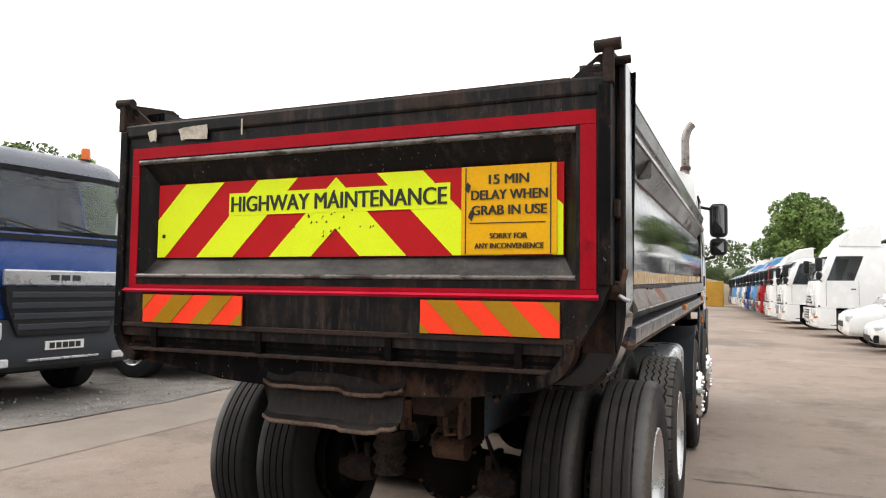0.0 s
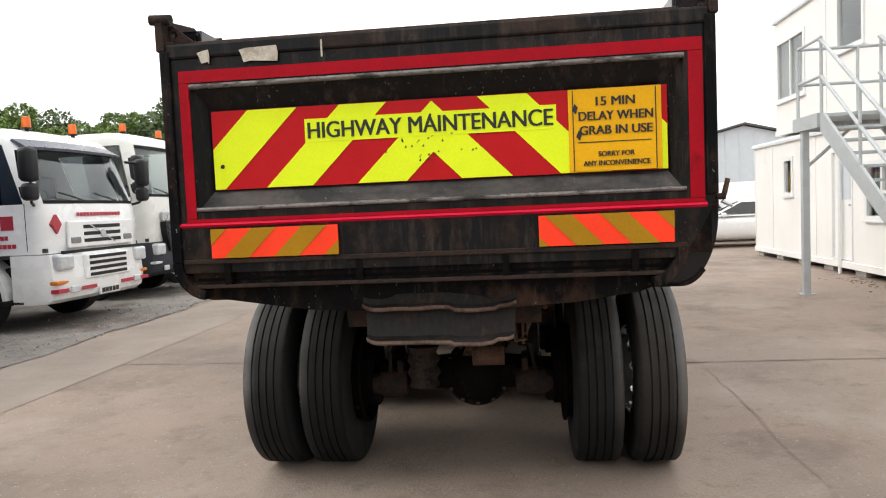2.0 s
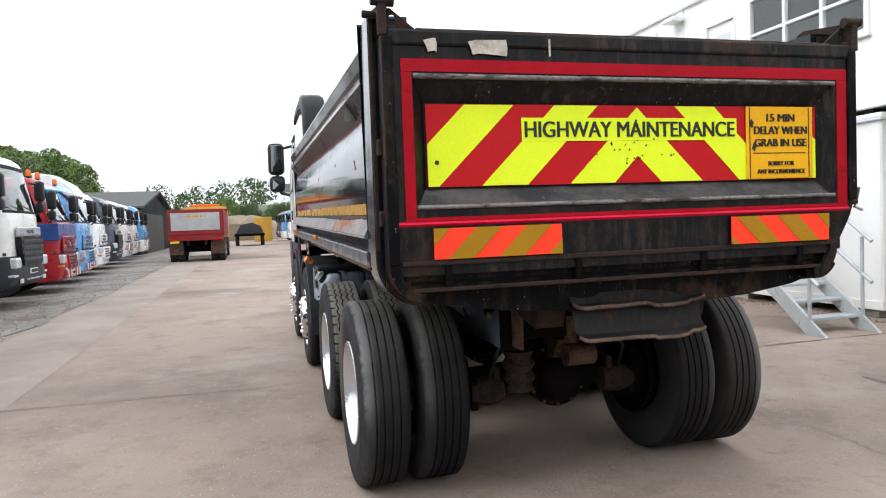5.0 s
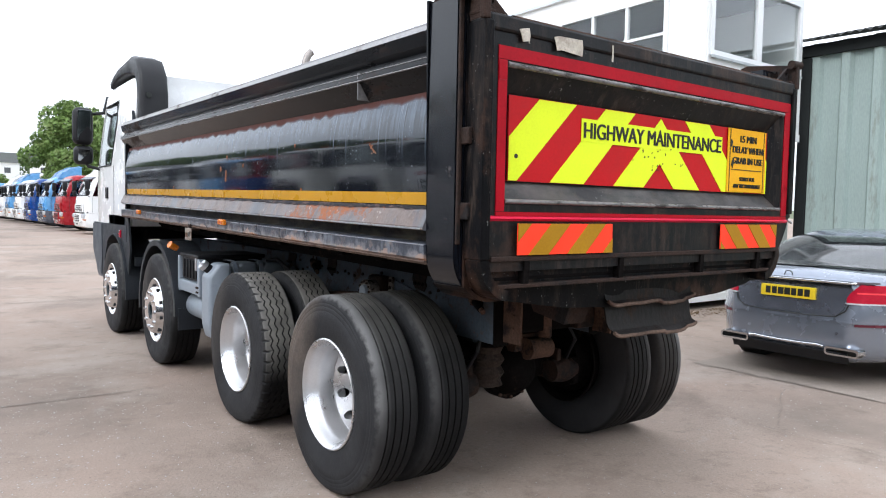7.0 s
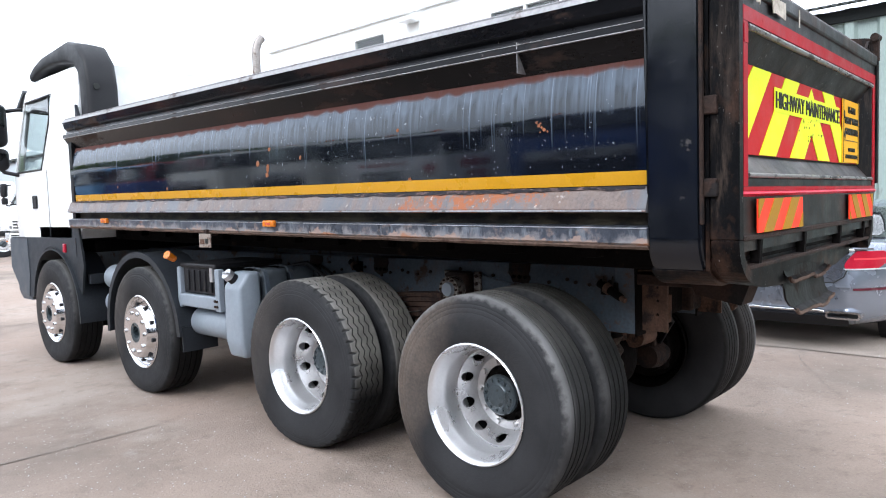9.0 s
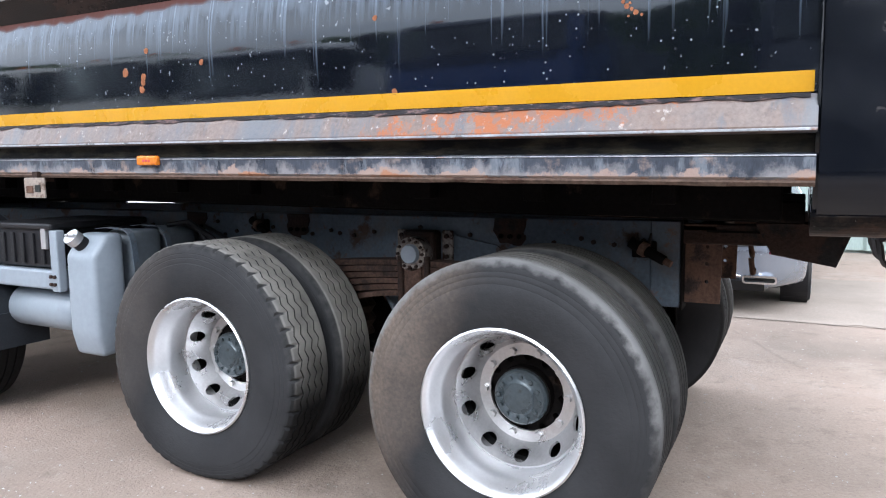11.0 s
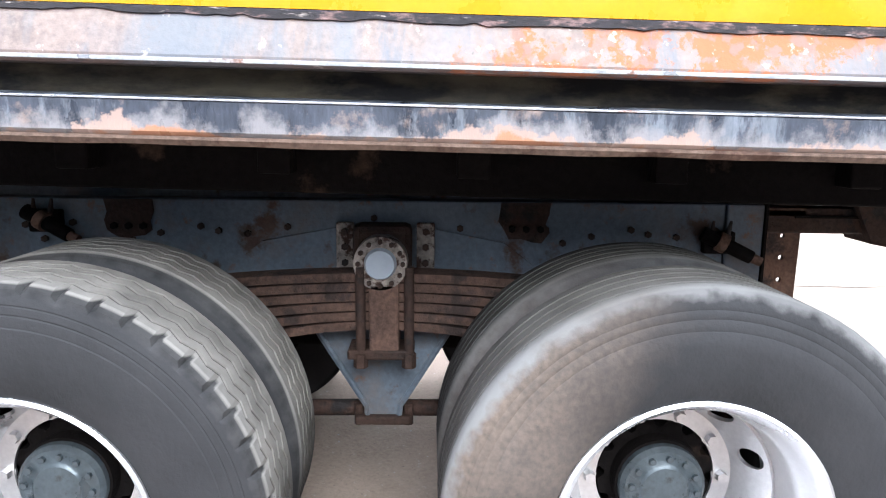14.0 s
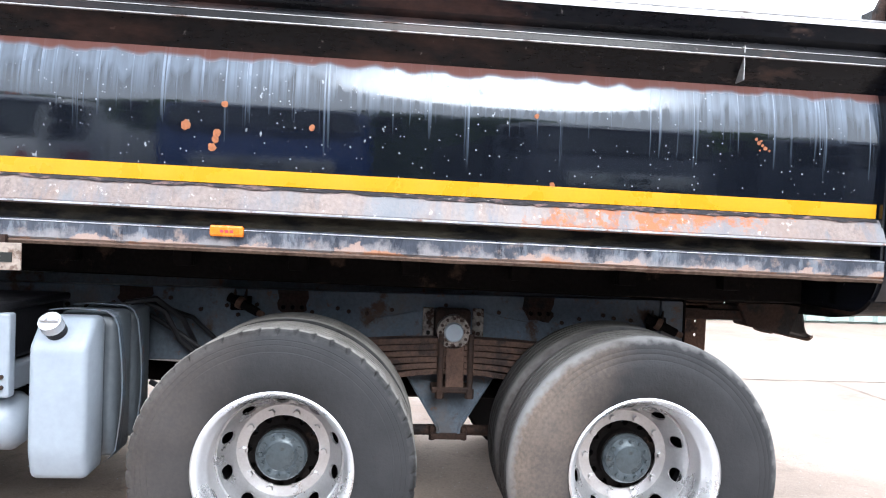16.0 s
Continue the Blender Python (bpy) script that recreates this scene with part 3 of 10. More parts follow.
M_CHEVR = mat("red_chevron_film", (0.50, 0.006, 0.010), 0.5, 0, 0.08, 6, 90, 0.03, spec=0.2)
M_CHEVY = mat("fluorescent_yellow_film", (0.80, 0.95, 0.020), 0.5, 0, 0.05, 6, 90, 0.03, spec=0.2)
M_SIGN = mat("amber_sign_film", (0.86, 0.44, 0.006), 0.5, 0, 0.08, 4, 90, 0.03, (0.70, 0.30, 0.01), 0.2, 3, spec=0.2)
M_INK = mat("black_print", (0.010, 0.012, 0.010), 0.5, 0, 0.2, 9, 90, 0.03)
M_ORANGE = mat("orange_marker_film", (1.0, 0.055, 0.020), 0.5, 0, 0.08, 6, 90, 0.03, (0.6, 0.05, 0.02), 0.1, 8, spec=0.2)
M_GOLD = mat("gold_marker_film", (0.38, 0.19, 0.006), 0.5, 0, 0.12, 6, 90, 0.03, spec=0.2)
M_YTAPE = mat("yellow_side_tape", (0.50, 0.252, 0.006), 0.30, 0, 0.06, 5, 80, 0.03)
M_PAPER = mat("torn_cream_sticker", (0.55, 0.50, 0.42), 0.7, 0, 0.2, 20, 90, 0.2, (0.2, 0.17, 0.14), 0.25, 20)
layer(M_PAPER, (0.22, 0.17, 0.13), 14, 0.45, 0.62, 0.6)
M_TAG = mat("grubby_tag", (0.26, 0.215, 0.18), 0.7, 0, 0.3, 12, 60, 0.2, (0.12, 0.08, 0.06), 0.4, 14)
M_WHITE = mat("white_cab_paint", (0.84, 0.845, 0.84), 0.25, 0, 0.02, 3, 60, 0.0, coat=0.3)
M_CREAM = mat("cream_cab_paint", (0.70, 0.70, 0.66), 0.28, 0, 0.05, 3, 60, 0.02, coat=0.3)
M_BLUE = mat("blue_cab_paint", (0.010, 0.052, 0.23), 0.25, 0, 0.08, 3, 60, 0.02, coat=0.3)
M_REDCAB = mat("red_cab_paint", (0.33, 0.012, 0.02), 0.3, 0, 0.08, 3, 60, 0.02, coat=0.15, spec=0.3)
M_REDOLD = mat("faded_red_body_paint", (0.22, 0.018, 0.02), 0.5, 0, 0.2, 2, 50, 0.05, (0.14, 0.05, 0.035), 0.35, 1.5, 0.8, spec=0.2)
M_LBLUE = mat("light_blue_cab_paint", (0.12, 0.33, 0.62), 0.28, 0, 0.08, 3, 60, 0.02, coat=0.3)
M_NAVY = mat("dark_grey_blue_paint", (0.085, 0.095, 0.12), 0.3, 0, 0.1, 3, 60, 0.02)
M_PLASTIC = mat("dark_grey_plastic", (0.030, 0.034, 0.041), 0.55, 0, 0.15, 5, 90, 0.1, spec=0.3)
M_BLKPL = mat("black_plastic", (0.010, 0.010, 0.012), 0.5, 0, 0.2, 5, 90, 0.1, spec=0.3)
M_MUDG = mat("black_mudguard", (0.020, 0.023, 0.028), 0.5, 0, 0.25, 5, 70, 0.1, (0.06, 0.056, 0.052), 0.22, 3, spec=0.3)
M_SILVER = mat("silver_trim", (0.55, 0.56, 0.58), 0.3, 0.7, 0.1, 5, 80, 0.03)
M_MIRROR = mat("mirror_glass", (0.34, 0.36, 0.38), 0.03, 1.0, 0.02, 3, 40, 0)
M_BEACON = mat("orange_beacon_lens", (0.85, 0.16, 0.01), 0.2, 0, 0.1, 9, 60, 0.02, trans=0.2)
M_LAMPO = mat("amber_lens", (0.58, 0.165, 0.012), 0.25, 0, 0.15, 20, 90, 0.1)
M_LAMPR = mat("red_lens", (0.42, 0.010, 0.03), 0.12, 0, 0.15, 9, 60, 0.02, coat=0.5)
M_LAMPD2 = mat("smoked_lens", (0.20, 0.21, 0.22), 0.15, 0.1, 0.2, 20, 60, 0.05)
M_LAMPC = mat("clear_lens", (0.62, 0.64, 0.66), 0.12, 0.2, 0.15, 20, 60, 0.05)
M_PLATEY = mat("yellow_plate", (0.75, 0.55, 0.02), 0.4, 0, 0.05, 9, 60, 0.02)
M_PLATEW = mat("white_plate", (0.72, 0.72, 0.70), 0.4, 0, 0.05, 9, 60, 0.02)
M_CAR = mat("metallic_grey_car_paint", (0.235, 0.262, 0.315), 0.24, 0.6, 0.03, 4, 40, 0.0, coat=1.0)
# darker copy of the car paint, with the plate recess's shade in its colour
M_CARD = mat("shadow_grey_car_paint", (0.18, 0.195, 0.235), 0.25, 0.7, 0.05, 4, 40, 0.0, coat=0.6)
M_LAMPD = mat("dark_red_reflector", (0.10, 0.012, 0.025), 0.25, 0, 0.1, 9, 60, 0.02)
M_LAMPP = mat("bright_red_lens", (0.85, 0.06, 0.08), 0.15, 0, 0.1, 9, 60, 0.02)
M_LINER = mat("dark_cab_trim", (0.045, 0.045, 0.05), 0.8, 0, 0.2, 5, 60, 0.1)
M_WALL = mat("white_cabin_panel", (0.82, 0.82, 0.80), 0.5, 0, 0.05, 2, 60, 0.06, (0.66, 0.63, 0.58), 0.14, 1.6, 0.7, stretch=(1, 1, 0.4))
M_FRAME = mat("white_window_frame", (0.76, 0.77, 0.77), 0.4, 0, 0.05, 4, 60, 0.04)
M_STAIR = mat("galvanised_grey_paint", (0.46, 0.49, 0.50), 0.5, 0.2, 0.15, 5, 60, 0.1, (0.25, 0.2, 0.17), 0.2, 5)
M_CURTAIN = mat("grey_blind", (0.10, 0.115, 0.12), 0.8, 0, 0.2, 6, 60, 0.1)
M_ROOM = mat("room_lining", (0.22, 0.22, 0.21), 0.8, 0, 0.1, 3, 40, 0.05)
M_GREEN = mat("faded_green_sheeting", (0.30, 0.37, 0.345), 0.55, 0, 0.12, 1.5, 50, 0.08, (0.22, 0.25, 0.22), 0.25, 1.8, 0.8, stretch=(1, 1, 0.25))
M_ROOF = mat("grey_fibre_cement_roof", (0.095, 0.10, 0.095), 0.9, 0, 0.25, 3, 40, 0.3, spec=0.2)
M_GREYSH = mat("pale_grey_cladding", (0.60, 0.65, 0.69), 0.5, 0, 0.08, 2, 50, 0.06)
M_DARKSH = mat("dark_shed_cladding", (0.016, 0.018, 0.018), 0.8, 0, 0.2, 2, 50, 0.1, spec=0.15)
M_BARK = mat("bark", (0.09, 0.07, 0.05), 0.9, 0, 0.3, 6, 40, 0.6)
M_LEAF = mat("green_foliage", (0.135, 0.205, 0.055), 0.6, 0, 0.45, 0.9, 8, 0.0, (0.20, 0.26, 0.085), 0.42, 0.8, 0.6, obj_var=0.15, spec=0.25)
M_LEAFD = mat("dark_foliage", (0.092, 0.135, 0.055), 0.65, 0, 0.45, 0.8, 8, 0.0, (0.15, 0.19, 0.08), 0.40, 0.7, 0.6, obj_var=0.2, spec=0.25)
M_HILL = mat("far_field", (0.10, 0.12, 0.06), 0.95, 0, 0.3, 0.1, 2, 0.1)
M_EARTH = mat("brown_earth_bank", (0.22, 0.17, 0.115), 0.95, 0, 0.3, 0.8, 12, 0.6)
M_YBIN = mat("yellow_ochre_paint", (0.55, 0.30, 0.03), 0.5, 0, 0.2, 2, 40, 0.1)
M_REDPRINT = mat("red_vinyl", (0.42, 0.03, 0.05), 0.4, 0, 0.1, 9, 60, 0.0)
M_ALU = mat("bare_aluminium_body", (0.42, 0.43, 0.43), 0.42, 0.6, 0.2, 3, 50, 0.1, (0.35, 0.30, 0.1), 0.2, 2)
M_PIPE = mat("weathered_exhaust", (0.30, 0.27, 0.25), 0.45, 0.6, 0.3, 8, 60, 0.2, (0.12, 0.07, 0.05), 0.4, 5)


def glass(name, col, rough=0.02):
    m = bpy.data.materials.new(name)
    m.use_nodes = True
    nt = m.node_tree
    b = nt.nodes["Principled BSDF"]
    b.inputs["Base Color"].default_value = (*col, 1)
    b.inputs["Roughness"].default_value = rough
    b.inputs["Transmission Weight"].default_value = 1.0
    b.inputs["IOR"].default_value = 1.45
    return m


M_BLKGL = mat("dark_privacy_glass", (0.015, 0.017, 0.02), 0.03, 0, 0.1, 3, 40, 0, rvar=0.01, coat=1.0, spec=1.0)
M_CARGL = mat("sloping_car_glass", (0.03, 0.034, 0.038), 0.03, 0, 0.1, 3, 40, 0, rvar=0.01, coat=1.0, spec=1.0)
M_CARGL.node_tree.nodes["Principled BSDF"].inputs["Coat IOR"].default_value = 2.1
M_GLASS = glass("vehicle_glass", (0.72, 0.78, 0.78))
M_TINT = glass("tinted_glass", (0.22, 0.25, 0.27))
M_PANE = glass("window_glass", (0.85, 0.9, 0.9))


# ---- mesh helpers ----
def bmo():
    return bmesh.new()


def part(name, bm, material, parent=None, label="", smooth=0.0, kind="", m=None):
    bmesh.ops.recalc_face_normals(bm, faces=bm.faces)
    me = bpy.data.meshes.new(name)
    bm.to_mesh(me)
    bm.free()
    me.materials.append(material)
    if smooth:
        me.polygons.foreach_set("use_smooth", [True] * len(me.polygons))
        me.set_sharp_from_angle(angle=radians(smooth))
    ob = new(name, me)
    if parent is not None:
        ob.parent = parent
    if m is not None:
        ob.matrix_basis = m
    return tagged(ob, label, kind=kind)


def again(ob, m, parent=None, name=None):
    """The same mesh once more, as a part of its own."""
    o = new(name or ob.name.split(".")[0], ob.data)
    o.parent = parent if parent is not None else ob.parent
    o.matrix_basis = m
    return o


def thing(name, label, category, m=None, group="", kind=""):
    e = new(name)
    e.empty_display_size = 0.2
    if m is not None:
        e.matrix_basis = m
    return tagged(e, label, category, group, kind)


def box(bm, x0, x1, y0, y1, z0, z1, bev=0.0, seg=2, m=None):
    t = Matrix.LocRotScale(((x0 + x1) / 2, (y0 + y1) / 2, (z0 + z1) / 2), None, (abs(x1 - x0), abs(y1 - y0), abs(z1 - z0)))
    vs = bmesh.ops.create_cube(bm, size=1, matrix=(m @ t) if m is not None else t)["verts"]
    if bev:
        es = {e for v in vs for e in v.link_edges}
        bmesh.ops.bevel(bm, geom=list(es), offset=bev, segments=seg, affect="EDGES", profile=0.5)
    return bm


def to3(axis, p, h):
    a, b = p
    return {"x": (h, a, b), "y": (a, h, b), "z": (a, b, h)}[axis]


def plate(bm, outer, holes, axis, a, b):
    """A flat plate from a to b along the axis, with holes through it."""
    loops = [outer, *holes]
    ends = []
    for h in (a, b):
        edges, rings = [], []
        for lp in loops:
            vs = [bm.verts.new(to3(axis, p, h)) for p in lp]
            edges += [bm.edges.new((vs[i], vs[(i + 1) % len(vs)])) for i in range(len(vs))]
            rings.append(vs)
        bmesh.ops.triangle_fill(bm, edges=edges, use_beauty=True)
        ends.append(rings)
    for r0, r1 in zip(*ends):
        n = len(r0)
        for i in range(n):
            bm.faces.new((r0[i], r0[(i + 1) % n], r1[(i + 1) % n], r1[i]))
    return bm


def prism(bm, pts, axis, a, b):
    return plate(bm, pts, [], axis, a, b)


def loft(bm, rings, closed=True, cap=True):
    rows = [[bm.verts.new(p) for p in r] for r in rings]
    n = len(rows[0])
    for r0, r1 in zip(rows, rows[1:]):
        for i in range(n if closed else n - 1):
            bm.faces.new((r0[i], r0[(i + 1) % n], r1[(i + 1) % n], r1[i]))
    if cap and closed:
        bm.faces.new(rows[0])
        bm.faces.new(rows[-1])
    return bm


def lathe(bm, prof, centre=(0, 0, 0), seg=32, closed=False, relief=None):
    """Turns (radius, along x) round an axis along x."""
    cx, cy, cz = centre
    rows = []
    for j, (r, h) in enumerate(prof):
        row = []
        for i in range(seg):
            a = 2 * math.pi * i / seg
            q = r + (relief(i, j) if relief else 0)
            row.append(bm.verts.new((cx + h, cy + q * math.cos(a), cz + q * math.sin(a))))
        rows.append(row)
    pairs = list(zip(rows, rows[1:])) + ([(rows[-1], rows[0])] if closed else [])
    for r0, r1 in pairs:
        for i in range(seg):
            bm.faces.new((r0[i], r0[(i + 1) % seg], r1[(i + 1) % seg], r1[i]))
    if not closed:
        for r in (rows[0], rows[-1]):
            bm.faces.new(r)
    return bm


def cyl(bm, p0, p1, r0, r1=None, seg=14):
    p0, p1 = Vector(p0), Vector(p1)
    d = p1 - p0
    m = Matrix.Translation((p0 + p1) / 2) @ d.to_track_quat("Z", "Y").to_matrix().to_4x4()
    bmesh.ops.create_cone(bm, cap_ends=True, segments=seg, radius1=r0, radius2=r0 if r1 is None else r1, depth=d.length, matrix=m)
    return bm


def tube(bm, pts, r, seg=8, flat=None):
    pts = [Vector(p) for p in pts]
    rings, up = [], Vector((0.03, 0.05, 1))
    for i, p in enumerate(pts):
        d = (pts[min(i + 1, len(pts) - 1)] - pts[max(i - 1, 0)]).normalized()
        s = d.cross(up)
        if s.length < 0.15:
            s = d.cross(Vector((1, 0.1, 0)))
        s.normalize()
        u = s.cross(d)
        ra, rb = flat if flat else (r, r)
        rings.append([p + s * ra * math.cos(2 * math.pi * k / seg) + u * rb * math.sin(2 * math.pi * k / seg) for k in range(seg)])
    return loft(bm, rings)


def arc(cx, cz, r, a0, a1, n):
    return [(cx + r * math.cos(radians(a0 + (a1 - a0) * i / n)), cz + r * math.sin(radians(a0 + (a1 - a0) * i / n))) for i in range(n + 1)]


def circle(cx, cz, r, n=12):
    return arc(cx, cz, r, 0, 360 - 360 / n, n - 1)


def rrect(x0, x1, z0, z1, r, n=4):
    return (arc(x1 - r, z1 - r, r, 0, 90, n) + arc(x0 + r, z1 - r, r, 90, 180, n) + arc(x0 + r, z0 + r, r, 180, 270, n) + arc(x1 - r, z0 + r, r, 270, 360, n))


def clip2(poly, a, b, c):
    """The part of a polygon where a*x + b*z <= c."""
    out = []
    for p, q in zip(poly, poly[1:] + poly[:1]):
        fp, fq = a * p[0] + b * p[1] - c, a * q[0] + b * q[1] - c
        if fp <= 0:
            out.append(p)
        if fp * fq < 0:
            k = fp / (fp - fq)
            out.append((p[0] + k * (q[0] - p[0]), p[1] + k * (q[1] - p[1])))
    return out


def lettering(text, size, width, material, parent, m, name="lettering", label="", bold=0.0):
    """Raised flat text of a given letter height, drawn to a given total width, centred on m (text in m's xy plane)."""
    cu = bpy.data.curves.new("text", "FONT")
    cu.body, cu.size, cu.align_x, cu.align_y = text, 1.0, "CENTER", "CENTER"
    cu.extrude = 0.002 / size
    tmp = bpy.data.objects.new("text", cu)
    scene.collection.objects.link(tmp)
    me = bpy.data.meshes.new_from_object(tmp)
    bpy.data.objects.remove(tmp)
    bpy.data.curves.remove(cu)
    xs = [v.co.x for v in me.vertices]
    ys = [v.co.y for v in me.vertices]
    kx, ky = width / (max(xs) - min(xs)), size / (max(ys) - min(ys))
    me.transform(Matrix.Diagonal((kx, ky, size, 1)) @ Matrix.Translation((-(max(xs) + min(xs)) / 2, -(max(ys) + min(ys)) / 2, 0)))
    if bold:
        # struck three times side by side for a heavier stroke
        b = bmesh.new()
        for k in (-1, 0, 1):
            c = me.copy()
            c.transform(Matrix.Translation((bold * k, 0, 0.0004 * k)))
            b.from_mesh(c)
            bpy.data.meshes.remove(c)
        b.to_mesh(me)
        b.free()
    me.materials.append(material)
    # one object for each word
    spans = sorted((min(me.vertices[i].co.x for i in p.vertices), max(me.vertices[i].co.x for i in p.vertices)) for p in me.polygons)
    cuts, far = [], spans[0][1]
    for lo_, hi_ in spans:
        if lo_ - far > 0.17 * kx:
            cuts.append((lo_ + far) / 2)
        far = max(far, hi_)
    limits = [-1e9] + cuts + [1e9]
    for lo_, hi_ in zip(limits, limits[1:]):
        b = bmesh.new()
        b.from_mesh(me)
        bmesh.ops.delete(b, geom=[v for v in b.verts if not lo_ < v.co.x < hi_], context="VERTS")
        word = bpy.data.meshes.new(name)
        b.to_mesh(word)
        b.free()
        word.materials.append(material)
        ob = new(name, word)
        ob.parent = parent
        ob.matrix_basis = m
        tagged(ob, label)
    bpy.data.meshes.remove(me)
    return ob


# ---- ground ----
def quad_sheet(x0, x1, y0, y1, z, nx=1, ny=1, wobble=0.0):
    bm = bmo()
    g = [[bm.verts.new((x0 + (x1 - x0) * i / nx + (wobble * noise.noise((i * 0.9, j * 0.7, 3.1)) if i in (0, nx) else 0), y0 + (y1 - y0) * j / ny, z)) for i in range(nx + 1)] for j in range(ny + 1)]
    for j in range(ny):
        for i in range(nx):
            bm.faces.new((g[j][i], g[j][i + 1], g[j + 1][i + 1], g[j + 1][i]))
    return bm


DIP = 0.026


def hollow(x, y):
    """Depth of the worn hollow in the concrete under the rear axle."""
    a, b = min(max((2.2 - abs(x)) / 0.6, 0), 1), min(max((1.4 - abs(y - 1.15)) / 0.7, 0), 1)
    return -DIP * a * a * (3 - 2 * a) * b * b * (3 - 2 * b)


def ground_sheet():
    xs = [-900, -300, -100, -30, -8] + [-2.4 + 0.2 * i for i in range(25)] + [8, 30, 100, 300, 900]
    ys = [-900, -300, -100, -30, -8] + [-0.5 + 0.15 * i for i in range(24)] + [8, 30, 100, 400, 1500]
    bm = bmo()
    g = [[bm.verts.new((x, y, hollow(x, y))) for x in xs] for y in ys]
    for j in range(len(ys) - 1):
        for i in range(len(xs) - 1):
            bm.faces.new((g[j][i], g[j][i + 1], g[j + 1][i + 1], g[j + 1][i]))
    return bm


ground = tagged(part("ground", ground_sheet(), M_GROUND, label="brownish grey worn concrete yard surface"), category="ground", kind="structure")


def ragged_strip(pts, w, z, rnd):
    """A narrow ragged strip along a line of points."""
    bm = bmo()
    rows = []
    for i, (x, y) in enumerate(pts):
        a, b = Vector(pts[max(i - 1, 0)]), Vector(pts[min(i + 1, len(pts) - 1)])
        n = (b - a).normalized().orthogonal()
        k = w * rnd.uniform(0.4, 1.3)
        rows.append((bm.verts.new((x + n.x * k, y + n.y * k, z)), bm.verts.new((x - n.x * k, y - n.y * k, z))))
    for p, q in zip(rows, rows[1:]):
        bm.faces.new((p[0], p[1], q[1], q[0]))
    return bm


def crack_line(p0, p1, n, sway, rnd):
    out, off = [], 0.0
    for i in range(n + 1):
        k = i / n
        off = 0.75 * off + rnd.uniform(-sway, sway)
        x, y = p0[0] + (p1[0] - p0[0]) * k, p0[1] + (p1[1] - p0[1]) * k
        d = Vector((p1[0] - p0[0], p1[1] - p0[1])).normalized()
        out.append((x - d.y * off, y + d.x * off))
    return out


def build_ground():
    rnd = random.Random(4)
    part("pale_slab_strip", quad_sheet(-5.35, -4.0, -14, 70, 0.004, 1, 60, 0.0), M_SLAB, ground, "paler concrete strip beside the gravel")
    part("pale_slab_strip", quad_sheet(3.45, 6.3, -9, 2.1, 0.004, 1, 60, 0.16), M_SLAB, ground, "paler concrete apron under the car")
    for p0, p1, w, s in [((-4.0, 4.0), (-1.6, 3.95), 0.008, 0.004), ((1.3, 3.62), (6.2, 3.7), 0.014, 0.004), ((-4.0, 10.2), (3.5, 10.2), 0.014, 0.004),
                         ((-4.0, 17.0), (3.5, 17.0), 0.014, 0.004), ((-4, 24), (3.5, 24), 0.014, 0.004), ((3.42, -9), (3.45, 2.1), 0.007, 0.03), ((-4.0, -2.6), (3.5, -2.6), 0.012, 0.004)]:
        part("joint", ragged_strip(crack_line(p0, p1, max(12, int(abs(p1[1] - p0[1]) * 3 + abs(p1[0] - p0[0]) * 6)), s, rnd), w, 0.008, rnd), M_SEAM, ground)
    for p0, p1 in [((2.0, 3.5), (1.95, 0.2)), ((1.95, 0.2), (2.1, -2.0)), ((4.3, 5.5), (3.7, 2.2)), ((3.2, 1.0), (2.0, 0.4))]:
        part("crack", ragged_strip(crack_line(p0, p1, 30, 0.014, rnd), 0.0035, 0.007, rnd), M_SEAM, ground)
    tagged(part("gravel_verge", quad_sheet(-30, -5.4, -14, 75, 0.012, 2, 120, 0.35), M_GRAVEL, label="rough grey gravel and dirt under the parked lorries"), category="gravel", kind="structure")
    # loose stones along the near edge of the gravel
    bm = bmo()
    for i in range(900):
        x, y, r = -5.35 - abs(rnd.gauss(0, 1.2)), rnd.uniform(-3, 26), rnd.uniform(0.008, 0.03)
        bmesh.ops.create_icosphere(bm, subdivisions=1, radius=r, matrix=Matrix.LocRotScale((x, y, 0.012 + r * 0.4), Euler((rnd.random() * 6, rnd.random() * 6, 0)), (1, 0.8, 0.6)))
    tagged(part("loose_stones", bm, M_STONE, label="pale loose stones scattered along the gravel edge"), category="stones", kind="stuff")
    # grit on the concrete
    vs, fs = [], []
    for i in range(3800):
        x, y, r = rnd.uniform(-5.2, 5.0), rnd.uniform(-4.0, 10), rnd.uniform(0.002, 0.0065)
        if i % 3 == 0:
            x, y = rnd.gauss(-2.6, 0.8), rnd.gauss(1.5, 2.4)
        n, h = len(vs), hollow(x, y)
        e = h + 0.002 + r * 0.3
        vs += [(x + r * rnd.uniform(0.6, 1.3), y, e), (x - r, y + r * rnd.uniform(-0.4, 0.4), e), (x, y + r * rnd.uniform(0.6, 1.2), e), (x, y - r, e), (x, y, h + 0.002 + r * rnd.uniform(0.7, 1.1)), (x, y, h)]
        for p, q in ((0, 2), (2, 1), (1, 3), (3, 0)):
            fs += [(n + p, n + q, n + 4), (n + q, n + p, n + 5)]
    me = bpy.data.meshes.new("grit")
    me.from_pydata(vs, [], fs)
    me.materials.append(M_STONE)
    tagged(new("grit", me), "small pale grit scattered on the concrete", "grit", kind="stuff")


build_ground()


# ---- wheels ----
TR = 0.553
HUBZ = 0.524


